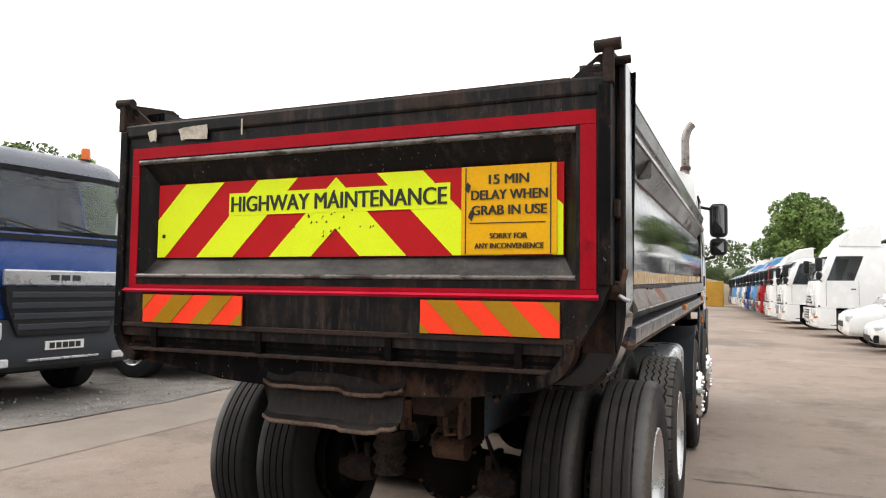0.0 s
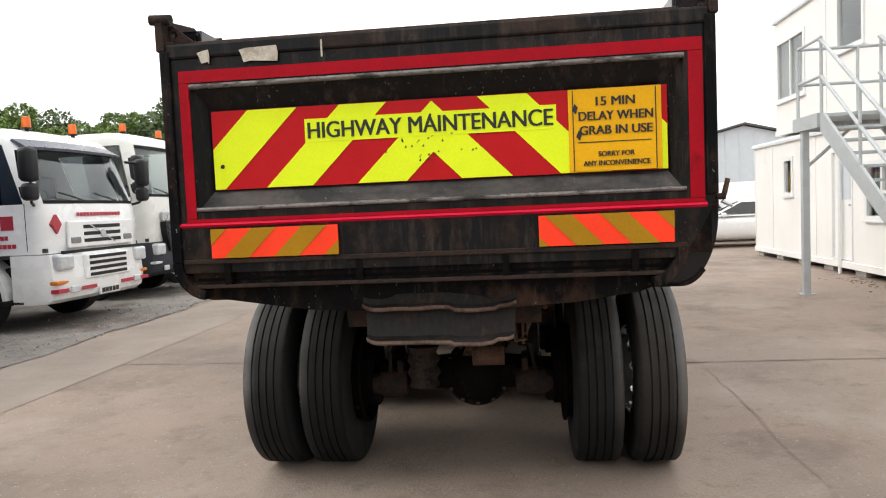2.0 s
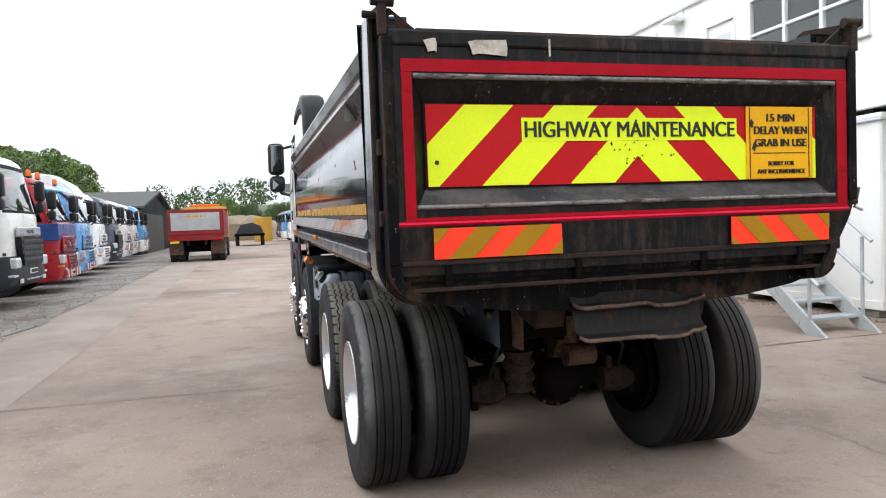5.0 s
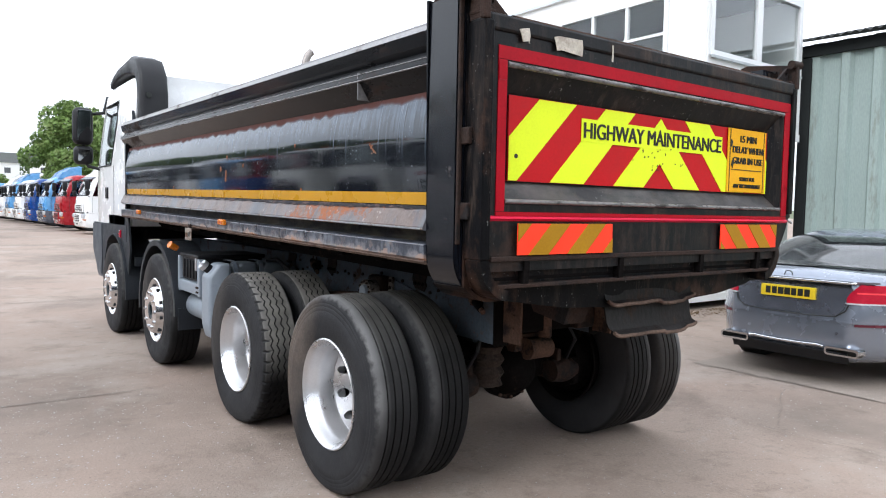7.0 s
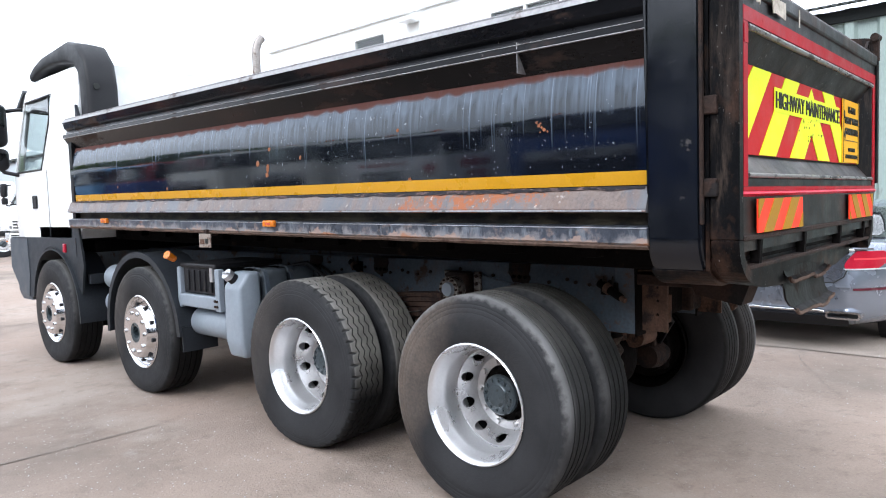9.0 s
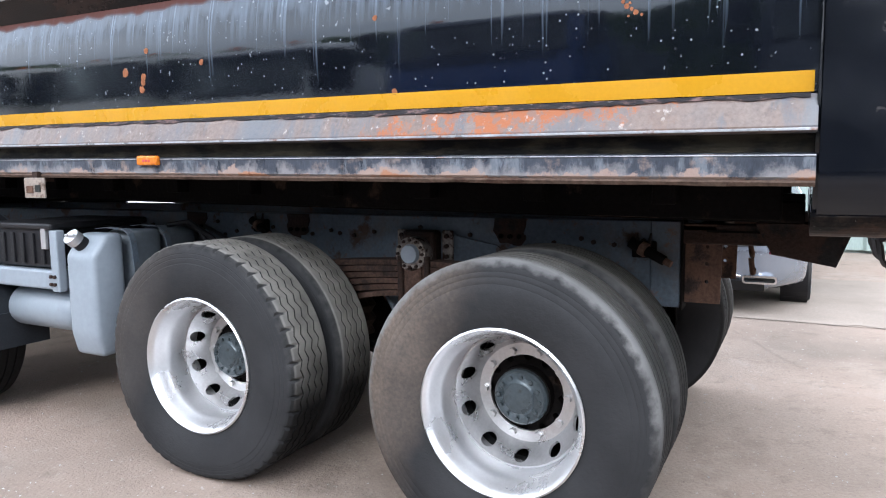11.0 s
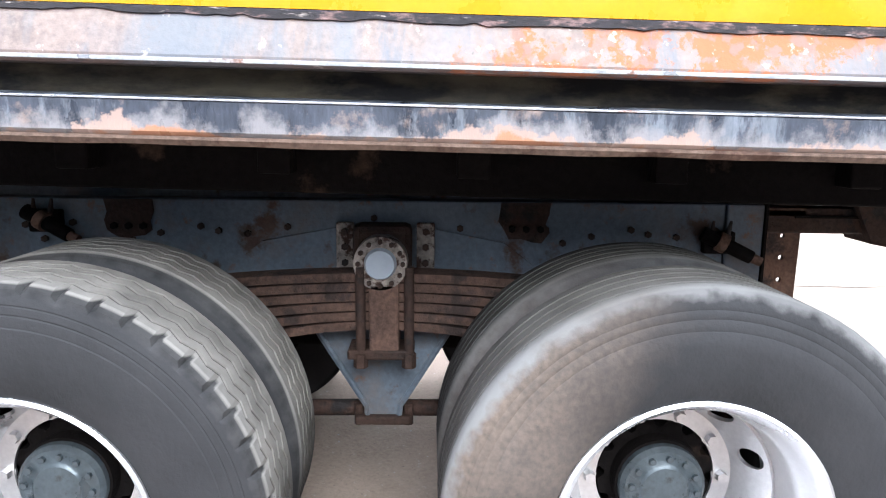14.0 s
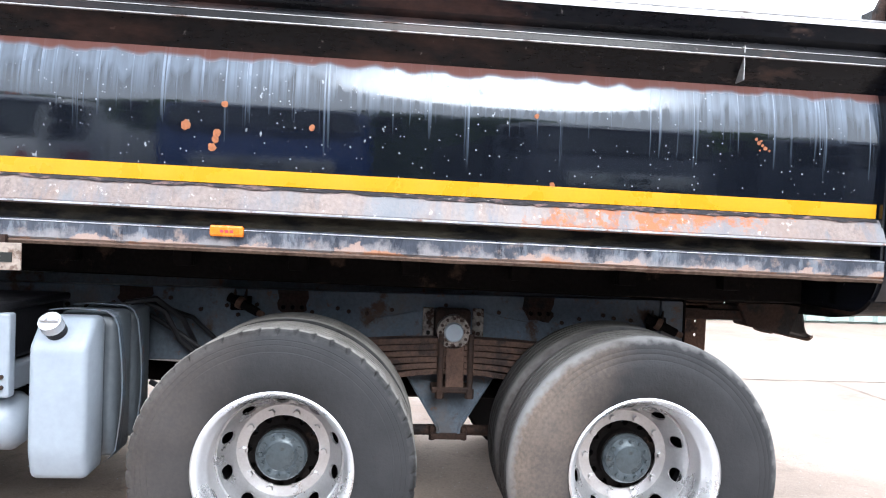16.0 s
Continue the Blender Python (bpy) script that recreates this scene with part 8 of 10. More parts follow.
# ---- red tipper standing down the yard ----
def red_tipper():
    t = thing("red_tipper_lorry", "red tipper lorry seen from behind with a grey tailgate", "lorry", facing(-4.35, 38.5, 0))
    B = -7.0
    bd = part("tipper_body", prism(bmo(), [(-1.25, 1.15), (1.25, 1.15), (1.25, 2.42), (1.15, 2.42), (1.15, 1.25), (-1.15, 1.25), (-1.15, 2.42), (-1.25, 2.42)], "y", B, -1.0), M_REDOLD, t, "red tipper body")
    part("body_front", box(bmo(), -1.25, 1.25, -1.05, -1.0, 1.2, 2.6), M_REDOLD, bd)
    tg = part("tailgate", box(bmo(), -1.22, 1.22, B - 0.06, B, 1.30, 2.46, 0.01), M_REDOLD, t)
    part("tail_panel", box(bmo(), -1.08, 1.08, B - 0.075, B - 0.06, 1.48, 2.30, 0.01), M_ALU, tg, "dull grey metal panel with yellow bars")
    for k in range(3):
        part("bar", box(bmo(), -0.45 + 0.33 * k, -0.18 + 0.33 * k, B - 0.08, B - 0.076, 2.08, 2.18), M_YBIN, tg)
    for x in (-0.36, 0.36):
        part("panel_rib", box(bmo(), x - 0.02, x + 0.02, B - 0.09, B - 0.07, 1.5, 2.28), M_ALU, tg)
    part("under_beam", box(bmo(), -1.2, 1.2, B - 0.02, B + 0.3, 1.0, 1.3, 0.02), M_REDOLD, t)
    for s in (-1, 1):
        part("mud_flap", box(bmo(), s * 0.62, s * 1.24, B + 0.35, B + 0.37, 0.35, 1.1), M_RUSTB, t, "brown-stained mud flap")
        part("tail_lamp", box(bmo(), s * 0.85, s * 1.2, B - 0.03, B + 0.02, 1.02, 1.12), M_LAMPR, t)
        for y in (B + 1.0, B + 2.4, -1.2 + 1.0):
            simple_wheel(t, s * 1.24, y, s, y > -2)
            if y < -2:
                simple_wheel(t, s * 0.90, y, s, False)
        part("chassis_rail", box(bmo(), s * 0.36, s * 0.45, B + 0.3, 1.5, 0.78, 1.0), M_PLASTIC, t)
    # dark sheet added to give the shade beneath the body
    part("under_shadow_plate", box(bmo(), -1.0, 1.0, B + 0.9, B + 0.95, 0.45, 1.1), M_UNDER, t, "dark plate standing in for the shade under the body")
    part("number_plate", box(bmo(), -1.15, -0.75, B - 0.03, B - 0.01, 0.9, 1.0), M_PLATEY, t)
    part("cab_base", box(bmo(), -1.0, 1.0, 0.0, 1.6, 0.7, 1.0), M_PLASTIC, t)
    rr = [[(x * 1.2, 0.0 + y * 1.7, z) for x, y in ((-1, 0), (1, 0), (1, 0.9), (0.9, 1), (-0.9, 1), (-1, 0.9))] for z in (0.9, 2.5)] + [[(x * 1.1, 0.05 + y * 1.5, 2.78) for x, y in ((-1, 0), (1, 0), (1, 0.9), (0.9, 1), (-0.9, 1), (-1, 0.9))]]
    part("cab_shell", loft(bmo(), rr), M_YBIN, t, "orange cab top showing over the body", smooth=30)
    part("beacon_bar", box(bmo(), -0.8, 0.8, 0.4, 0.6, 2.78, 2.92, 0.03), M_BEACON, t)


red_tipper()


# ---- cars ----
def hull(sections, n=18, power=3.2):
    """Body from sections (y, half width, bottom z, shoulder z, top z): rounded rectangles lofted along y."""
    rings = []
    for y, w, z0, z1 in sections:
        cz, hz = (z0 + z1) / 2, (z1 - z0) / 2
        ring = []
        for k in range(n):
            a = 2 * math.pi * k / n + math.pi / n
            c, s_ = math.cos(a), math.sin(a)
            ring.append((w * math.copysign(abs(c) ** (2 / power), c), y, cz + hz * math.copysign(abs(s_) ** (2 / power), s_)))
        rings.append(ring)
    return rings


def car_wheel(owner, x, y, s, r=0.34, mat_rim=None):
    w = part("wheel", lathe(bmo(), [(0.02, -0.004), (0.05, -0.006), (0.06, 0.01), (0.06, 0.20)], seg=14), M_PLASTIC, owner, smooth=40, m=Matrix.Translation((x, y, r)) @ pose(0, 0, 0, 0, 0, 0 if s < 0 else 180))
    part("tyre", lathe(bmo(), [(0.235, 0.012), (0.27, 0.0), (r - 0.02, 0.005), (r, 0.03), (r, 0.20), (r - 0.02, 0.225), (0.235, 0.215)], seg=36, closed=True), M_TYRE, w, smooth=35)
    part("rim", lathe(bmo(), [(0.222, 0.014), (0.24, -0.003), (0.248, 0.002), (0.245, 0.20), (0.215, 0.20)], seg=36, closed=True), mat_rim or M_RIM, w, smooth=35)
    sp = None
    for k in range(5):
        mm = Matrix.Rotation(k * 2 * math.pi / 5, 4, "X")
        sp = again(sp, mm) if sp else part("spoke", prism(bmo(), [(-0.03, 0.04), (0.03, 0.04), (0.018, 0.225), (-0.018, 0.225)], "x", 0.002, 0.022), mat_rim or M_RIM, w, m=mm)
    return w


def tail_y(x, z):
    """Where the saloon's tail lies, bowed in plan and in height."""
    u = min(abs(x) / 0.93, 1.0)
    bow = 0.075 * u * u + 0.40 * max(0.0, u - 0.58) ** 1.7 / 0.42 ** 1.7
    if z > 0.97:
        up = 0.9 * (z - 0.97)
    elif z > 0.62:
        up = 0.035 - 0.035 * abs(z - 0.97) / 0.35 + 0.02 * (0.97 - z)
    elif z > 0.34:
        up = 0.0
    else:
        up = 0.5 * (0.34 - z)
    return up + bow


def tail_skin(x0, x1, z0, z1, out, n=9, k=3, edge=None, thick=0.02):
    """A panel that follows the tail and stands proud of it by out."""
    rows = []
    for j in range(k + 1):
        z = z0 + (z1 - z0) * j / k
        a, b = (x0, x1) if edge is None else edge(j / k)
        rows.append([(a + (b - a) * i / n, tail_y(a + (b - a) * i / n, z) - out, z) for i in range(n + 1)])
    bm = loft(bmo(), rows, closed=False)
    bmesh.ops.recalc_face_normals(bm, faces=bm.faces[:])
    bmesh.ops.solidify(bm, geom=bm.faces[:], thickness=thick)
    return bm


def saloon(m):
    """Grey saloon; tail at y = 0, nose towards +y."""
    t = thing("saloon_car", "metallic grey saloon car with chrome trim parked on concrete", "car", m)
    # body: horizontal rings from sill to shoulder, bowed tail
    def ring(z, w, nose, r=0.30):
        pts = []
        for i in range(45):
            x = -w + 2 * w * i / 44
            pts.append((x, tail_y(x * 0.93 / w, z) + (0.93 - w) * 0.35, z))
        for x, y in ((w, 1.0), (w, 2.5), (w, 3.8), (w - 0.05, nose - 0.55), (w - 0.16, nose - 0.2), (w * 0.6, nose - 0.04), (0, nose), (-w * 0.6, nose - 0.04), (-w + 0.16, nose - 0.2), (-w + 0.05, nose - 0.55), (-w, 3.8), (-w, 2.5), (-w, 1.0)):
            pts.append((x, y, z))
        return pts
    zs = [(0.235, 0.82, 4.70), (0.275, 0.88, 4.80), (0.34, 0.905, 4.86), (0.45, 0.915, 4.9), (0.55, 0.92, 4.92), (0.62, 0.922, 4.92), (0.70, 0.925, 4.9), (0.80, 0.92, 4.86), (0.88, 0.905, 4.80), (0.94, 0.89, 4.65)]
    rows = [ring(*q) for q in zs]
    # deck falls forward from the boot's rear edge
    def deck(z, w, y_in, nose):
        base = ring(0.97, w, nose)
        return [(x * (1 - 0.0 * y_in), y + (y_in if i < 45 else 0), z + (0.045 * min(1, y_in / 0.1) * (1 - (abs(x) / w) ** 2) if i < 45 else 0)) for i, (x, y, _) in enumerate(base)]
    rows.append(deck(0.985, 0.88, 0.0, 4.4))
    rows.append(deck(1.012, 0.865, 0.025, 4.2))
    rows.append(deck(1.03, 0.84, 0.10, 4.0))
    rows.append([(x * 0.9, 0.62 + (y - 0.62) * 0.9 if y > 0.62 else max(y, 0.5) + 0.12, 1.045) for x, y, _ in rows[-1]])
    part("car_body", loft(bmo(), rows), M_CAR, t, "metallic grey bodywork", smooth=60)
    # glasshouse and roof
    def green(zs):
        return [[(x, y, z) for x, y in rrect(-w, w, y0, y1, 0.18, 5)] for z, w, y0, y1 in zs]
    gl = green([(1.02, 0.83, 0.60, 3.55), (1.08, 0.81, 0.74, 3.35), (1.18, 0.76, 0.99, 3.02), (1.27, 0.715, 1.24, 2.75), (1.345, 0.665, 1.47, 2.55)])
    part("glasshouse", loft(bmo(), gl), M_CAR, t, smooth=50)
    part("roof", loft(bmo(), green([(1.345, 0.67, 1.465, 2.56), (1.385, 0.63, 1.58, 2.46), (1.415, 0.57, 1.72, 2.36), (1.432, 0.45, 1.85, 2.25)])), M_CAR, t, smooth=60)
    bm, grid = bmo(), []
    for i in range(9):
        k = i / 8
        w = 0.765 - 0.13 * k
        yb, zb = 0.635 + 0.83 * k, 1.052 + 0.295 * k
        grid.append([(w * q, yb - 0.035 + 0.075 * abs(q) ** 3, zb + 0.03 * math.sin(k * math.pi) + 0.01) for q in (-1, -0.9, -0.7, -0.4, 0, 0.4, 0.7, 0.9, 1)])
    loft(bm, grid, closed=False)
    bmesh.ops.solidify(bm, geom=bm.faces[:], thickness=0.012)
    part("rear_window", bm, M_CARGL, t, "dark sloping rear window", smooth=60)
    for s in (-1, 1):
        sw = part("side_window", loft(bmo(), [[(s * (0.812 + q), 1.10, 1.072), (s * (0.812 + q), 3.22, 1.062), (s * (0.685 + q), 2.52, 1.325), (s * (0.685 + q), 1.62, 1.325)] for q in (0.0, 0.014)]), M_BLKGL, t, "dark side window")
        part("window_trim", tube(bmo(), [(s * 0.835, 1.06, 1.055), (s * 0.83, 1.15, 1.12), (s * 0.70, 1.60, 1.335), (s * 0.695, 2.5, 1.335)], 0.008, 6), M_CHROME, sw, "bright window trim")
        # tail lamp wraps the corner: rounded wedge, wider at the outside
        lo = lambda q: (s * (0.50 + 0.12 * q ** 1.5 + 0.05 * (1 - q) ** 6), s * (0.875 - 0.12 * (1 - q) ** 2 - 0.07 * q ** 4))
        lp = part("tail_lamp", tail_skin(0, 0, 0.775, 0.955, 0.012, 10, 8, lo, 0.012), M_LAMPR, t, "red wrap-round tail lamp", smooth=50)
        part("lamp_strip", tail_skin(0, 0, 0.776, 0.790, 0.015, 10, 2, lambda q: (s * (0.53 - 0.02 * q), s * 0.88), 0.004), M_LAMPC, lp, "pale lower lamp edge", smooth=50)
        part("lamp_glint", tail_skin(0, 0, 0.872, 0.888, 0.0145, 8, 2, lambda q: (s * 0.60, s * 0.86), 0.004), M_LAMPP, lp, "brighter red light bar", smooth=50)
        ex = part("exhaust_trim", plate(bmo(), rrect(s * 0.52 - 0.15, s * 0.52 + 0.15, 0.300, 0.378, 0.030), [rrect(s * 0.52 - 0.133, s * 0.52 + 0.133, 0.318, 0.359, 0.018)], "y", -0.014, 0.16), M_CHROME, t, "chrome exhaust surround")
        part("exhaust_mouth", box(bmo(), s * 0.52 - 0.133, s * 0.52 + 0.133, 0.03, 0.15, 0.312, 0.365), M_INK, ex)
        part("reflector", tail_skin(s * 0.60, s * 0.84, 0.578, 0.600, 0.008, 6, 1), M_LAMPD, t, "red bumper reflector")
        part("door_mirror", box(bmo(), s * 0.93, s * 1.09, 3.0, 3.12, 0.98, 1.10, 0.03, 3), M_CAR, t, smooth=40)
        part("door_seam", box(bmo(), s * 0.918, s * 0.927, 1.55, 1.557, 0.35, 1.0), M_INK, t)
        part("fuel_flap_seam", box(bmo(), s * 0.918, s * 0.926, 1.30, 1.42, 0.80, 0.803), M_INK, t)
        for y in (1.05, 3.95):
            part("wheel_well", cyl(bmo(), (s * 0.68, y, 0.34), (s * 0.929, y, 0.34), 0.375, None, 32), M_BLKPL, t, "dark wheel arch")
            car_wheel(t, s * 0.958, y, s)
    # boot lid: recess round the plate, seams, chrome
    u = lambda q: (-0.44 - 0.12 * q ** 0.5, 0.44 + 0.12 * q ** 0.5)
    part("boot_recess", tail_skin(0, 0, 0.655, 0.925, 0.008, 14, 8, u, 0.004), M_CARD, t, "boot panel round the plate with recess shade painted in", smooth=60)
    edge = [(-0.565, 0.92), (-0.555, 0.80), (-0.52, 0.71), (-0.44, 0.655), (-0.2, 0.64), (0.2, 0.64), (0.44, 0.655), (0.52, 0.71), (0.555, 0.80), (0.565, 0.92)]
    part("boot_seam", tube(bmo(), [(x, tail_y(x, z) - 0.006, z) for x, z in edge], 0.006, 6), M_INK, t, "dark boot seam")
    part("boot_spoiler", tail_skin(-0.74, 0.74, 0.965, 1.005, 0.020, 16, 2, None, 0.05), M_CAR, t, "raised boot edge", smooth=50)
    part("chrome_strip", tail_skin(-0.56, 0.56, 0.930, 0.962, 0.022, 14, 2, None, 0.02), M_CHROME, t, "wide chrome strip over the plate", smooth=50)
    part("chrome_lip", tube(bmo(), [(x / 10, tail_y(x / 10, 0.96) - 0.030, 0.968) for x in range(-6, 7)], 0.013, 8), M_CHROME, t, "bright rounded lip over the plate", smooth=60)
    part("badge", lathe(bmo(), [(0.033, 0.0), (0.042, 0.0), (0.042, 0.012), (0.033, 0.012)], seg=22, closed=True), M_CHROME, t, "round chrome badge", m=Matrix.Translation((0, 0.005, 1.005)) @ pose(0, 0, 0, 0, 0, -90) @ pose(0, 0, 0, 0, 0, 180))
    part("maker_mark", box(bmo(), -0.70, -0.58, tail_y(0.64, 0.98) - 0.03, tail_y(0.64, 0.98) - 0.026, 0.975, 0.992), M_CHROME, t)
    npl = part("number_plate", box(bmo(), -0.262, 0.262, -0.004, 0.03, 0.787, 0.897, 0.003), M_PLATEY, t, "yellow number plate with dark bars")
    text_bars(npl, -0.22, 0.22, 0.81, 0.068, M_INK, -0.006, 7, random.Random(2))
    part("bumper_crease", tail_skin(-0.90, 0.90, 0.605, 0.618, 0.006, 16, 1), M_CAR, t, smooth=50)
    part("parking_sensor", cyl(bmo(), (0.46, tail_y(0.46, 0.5) - 0.004, 0.50), (0.46, 0.08, 0.50), 0.012), M_CARD, t)
    part("lower_diffuser", tail_skin(-0.56, 0.56, 0.235, 0.335, 0.006, 12, 4, None, 0.02), M_BLKPL, t, "dark lower bumper insert", smooth=50)
    part("bumper_strip", tube(bmo(), [(x, tail_y(x, z) - 0.022, z) for x, z in ((-0.36, 0.368), (-0.30, 0.378), (-0.2, 0.372), (0, 0.370), (0.2, 0.372), (0.30, 0.378), (0.36, 0.368))], 0.013, 8), M_CHROME, t, "chrome bumper strip", smooth=50)
    return t


saloon(facing(3.62, 1.22, -90))


def small_vehicle(kind, m):
    """White hatchback or van; nose at y = 0 pointing to +y, length along -y."""
    if kind == "car":
        t = thing("hatchback_car", "white hatchback car parked beside the cabins", "car", m)
        prof = [(0.0, 0.55, 0.36, 0.66), (-0.10, 0.78, 0.24, 0.76), (-0.45, 0.87, 0.20, 0.86), (-1.1, 0.89, 0.20, 0.95), (-2.2, 0.89, 0.20, 0.97), (-3.5, 0.88, 0.22, 1.0), (-4.2, 0.80, 0.30, 0.98), (-4.32, 0.70, 0.36, 0.9)]
        part("car_body", loft(bmo(), hull(prof, 24, 4)), M_WHITE, t, smooth=50)
        rows = [[(x, y, z) for x, y in rrect(-w, w, y0, y1, 0.2, 4)] for z, w, y0, y1 in [(0.93, 0.84, -4.15, -1.0), (1.1, 0.78, -4.0, -1.45), (1.3, 0.70, -3.75, -1.85), (1.42, 0.62, -3.4, -2.2), (1.45, 0.5, -3.2, -2.4)]]
        part("roof", loft(bmo(), rows), M_WHITE, t, smooth=50)
        for s in (-1, 1):
            part("side_window", loft(bmo(), [[(s * q * 0.83, -3.6, 0.99), (s * q * 0.83, -1.35, 0.99), (s * q * 0.70, -2.05, 1.33), (s * q * 0.70, -3.5, 1.33)] for q in (0.98, 1.012)]), M_BLKGL, t, "dark side window")
            part("headlight", box(bmo(), s * 0.50, s * 0.80, -0.28, -0.05, 0.60, 0.70, 0.03), M_LAMPC, t)
            part("intake", prism(bmo(), [(s * 0.55, 0.30), (s * 0.80, 0.28), (s * 0.84, 0.48), (s * 0.70, 0.42)], "y", -0.14, -0.03), M_BLKPL, t)
            part("door_mirror", box(bmo(), s * 0.9, s * 1.05, -1.55, -1.42, 0.92, 1.04, 0.03), M_WHITE, t)
            for y in (-0.82, -3.45):
                part("wheel_well", cyl(bmo(), (s * 0.65, y, 0.33), (s * 0.895, y, 0.33), 0.36, None, 28), M_BLKPL, t)
                car_wheel(t, s * 0.924, y, s, 0.325)
        part("windscreen", loft(bmo(), [[(-0.74, -1.18, 1.0), (0.74, -1.18, 1.0), (0.62, -2.0, 1.36), (-0.62, -2.0, 1.36)], [(-0.74, -1.16, 1.01), (0.74, -1.16, 1.01), (0.62, -1.98, 1.37), (-0.62, -1.98, 1.37)]]), M_BLKGL, t)
        part("grille", box(bmo(), -0.5, 0.5, -0.10, 0.01, 0.30, 0.46, 0.02), M_BLKPL, t)
    else:
        t = thing("panel_van", "white panel van parked beside the cabins", "van", m)
        prof = [(0.0, 0.65, 0.40, 0.80), (-0.12, 0.88, 0.28, 0.98), (-0.9, 0.97, 0.25, 1.20), (-1.2, 0.98, 0.25, 1.3), (-5.0, 0.98, 0.28, 1.3), (-5.1, 0.95, 0.30, 1.25)]
        part("van_body", loft(bmo(), hull(prof, 24, 5)), M_WHITE, t, smooth=50)
        rows = [[(x, y, z) for x, y in rrect(-w, w, y0, y1, 0.15, 4)] for z, w, y0, y1 in [(1.2, 0.97, -5.08, -0.95), (1.6, 0.93, -5.08, -1.35), (1.88, 0.86, -5.05, -1.75), (1.96, 0.75, -4.95, -2.0)]]
        part("roof", loft(bmo(), rows), M_WHITE, t, smooth=45)
        for s in (-1, 1):
            part("side_window", loft(bmo(), [[(s * q * 0.97, -2.25, 1.26), (s * q * 0.97, -1.25, 1.22), (s * q * 0.92, -1.62, 1.66), (s * q * 0.915, -2.25, 1.70)] for q in (0.985, 1.01)]), M_BLKGL, t, "dark cab window")
            part("headlight", box(bmo(), s * 0.58, s * 0.88, -0.25, -0.04, 0.72, 0.90, 0.04), M_LAMPC, t)
            part("door_mirror", box(bmo(), s * 0.98, s * 1.15, -1.3, -1.15, 1.2, 1.42, 0.03), M_BLKPL, t)
            part("side_rub_strip", box(bmo(), s * 0.97, s * 0.99, -4.9, -1.3, 0.55, 0.62, 0.01), M_BLKPL, t)
            for y in (-0.9, -4.1):
                part("wheel_well", cyl(bmo(), (s * 0.7, y, 0.34), (s * 0.985, y, 0.34), 0.38, None, 28), M_BLKPL, t)
                car_wheel(t, s * 1.014, y, s, 0.335)
        part("windscreen", loft(bmo(), [[(-0.85, -0.98, 1.22), (0.85, -0.98, 1.22), (0.76, -1.68, 1.84), (-0.76, -1.68, 1.84)], [(-0.85, -0.96, 1.23), (0.85, -0.96, 1.23), (0.76, -1.66, 1.85), (-0.76, -1.66, 1.85)]]), M_BLKGL, t)
        part("grille", box(bmo(), -0.5, 0.5, -0.10, 0.02, 0.55, 0.72, 0.02), M_BLKPL, t)
    return t


small_vehicle("car", facing(4.75, 18.9, 90))
small_vehicle("van", facing(4.45, 21.6, 90))


# ---- office cabins ----
def wall_x(owner, name, x, t, y0, y1, z0, z1, holes, material, label=""):
    return part(name, plate(bmo(), [(y0, z0), (y1, z0), (y1, z1), (y0, z1)], [[(a, c), (b, c), (b, d), (a, d)] for a, b, c, d in holes], "x", x, x + t), material, owner, label)


def window_x(owner, x, y0, y1, z0, z1, cols=2, bar=None, blind=None):
    """A window in a wall that looks to -x."""
    wf = part("window", plate(bmo(), [(y0 - 0.03, z0 - 0.03), (y1 + 0.03, z0 - 0.03), (y1 + 0.03, z1 + 0.03), (y0 - 0.03, z1 + 0.03)], [[(y0 + 0.05, z0 + 0.05), (y1 - 0.05, z0 + 0.05), (y1 - 0.05, z1 - 0.05), (y0 + 0.05, z1 - 0.05)]], "x", x - 0.03, x + 0.05), M_FRAME, owner, "white-framed window")
    w = (y1 - y0 - 0.1) / cols
    for k in range(cols):
        a = y0 + 0.05 + k * w
        g = part("pane", box(bmo(), x + 0.015, x + 0.021, a, a + w, z0 + 0.05, z1 - 0.05), M_PANE, wf)
        g.visible_shadow = False
        if k:
            part("mullion", box(bmo(), x - 0.02, x + 0.045, a - 0.03, a + 0.03, z0 + 0.05, z1 - 0.05), M_FRAME, wf)
    if bar:
        part("transom", box(bmo(), x - 0.018, x + 0.043, y0 + 0.05, y1 - 0.05, bar - 0.022, bar + 0.022), M_FRAME, wf)
    part("sill", box(bmo(), x - 0.06, x + 0.0, y0 - 0.05, y1 + 0.05, z0 - 0.06, z0 - 0.032), M_FRAME, wf)
    if blind:
        part("blind", box(bmo(), x + 0.12, x + 0.13, y0, y1, z0, z1), M_CURTAIN, wf, "dark vertical blind")
        n = int((y1 - y0) / 0.11)
        for k in range(n):
            part("blind_slat", box(bmo(), x + 0.095, x + 0.10, y0 + 0.11 * k, y0 + 0.11 * k + 0.085, z0, z1, m=None), M_CURTAIN, wf)
    return wf


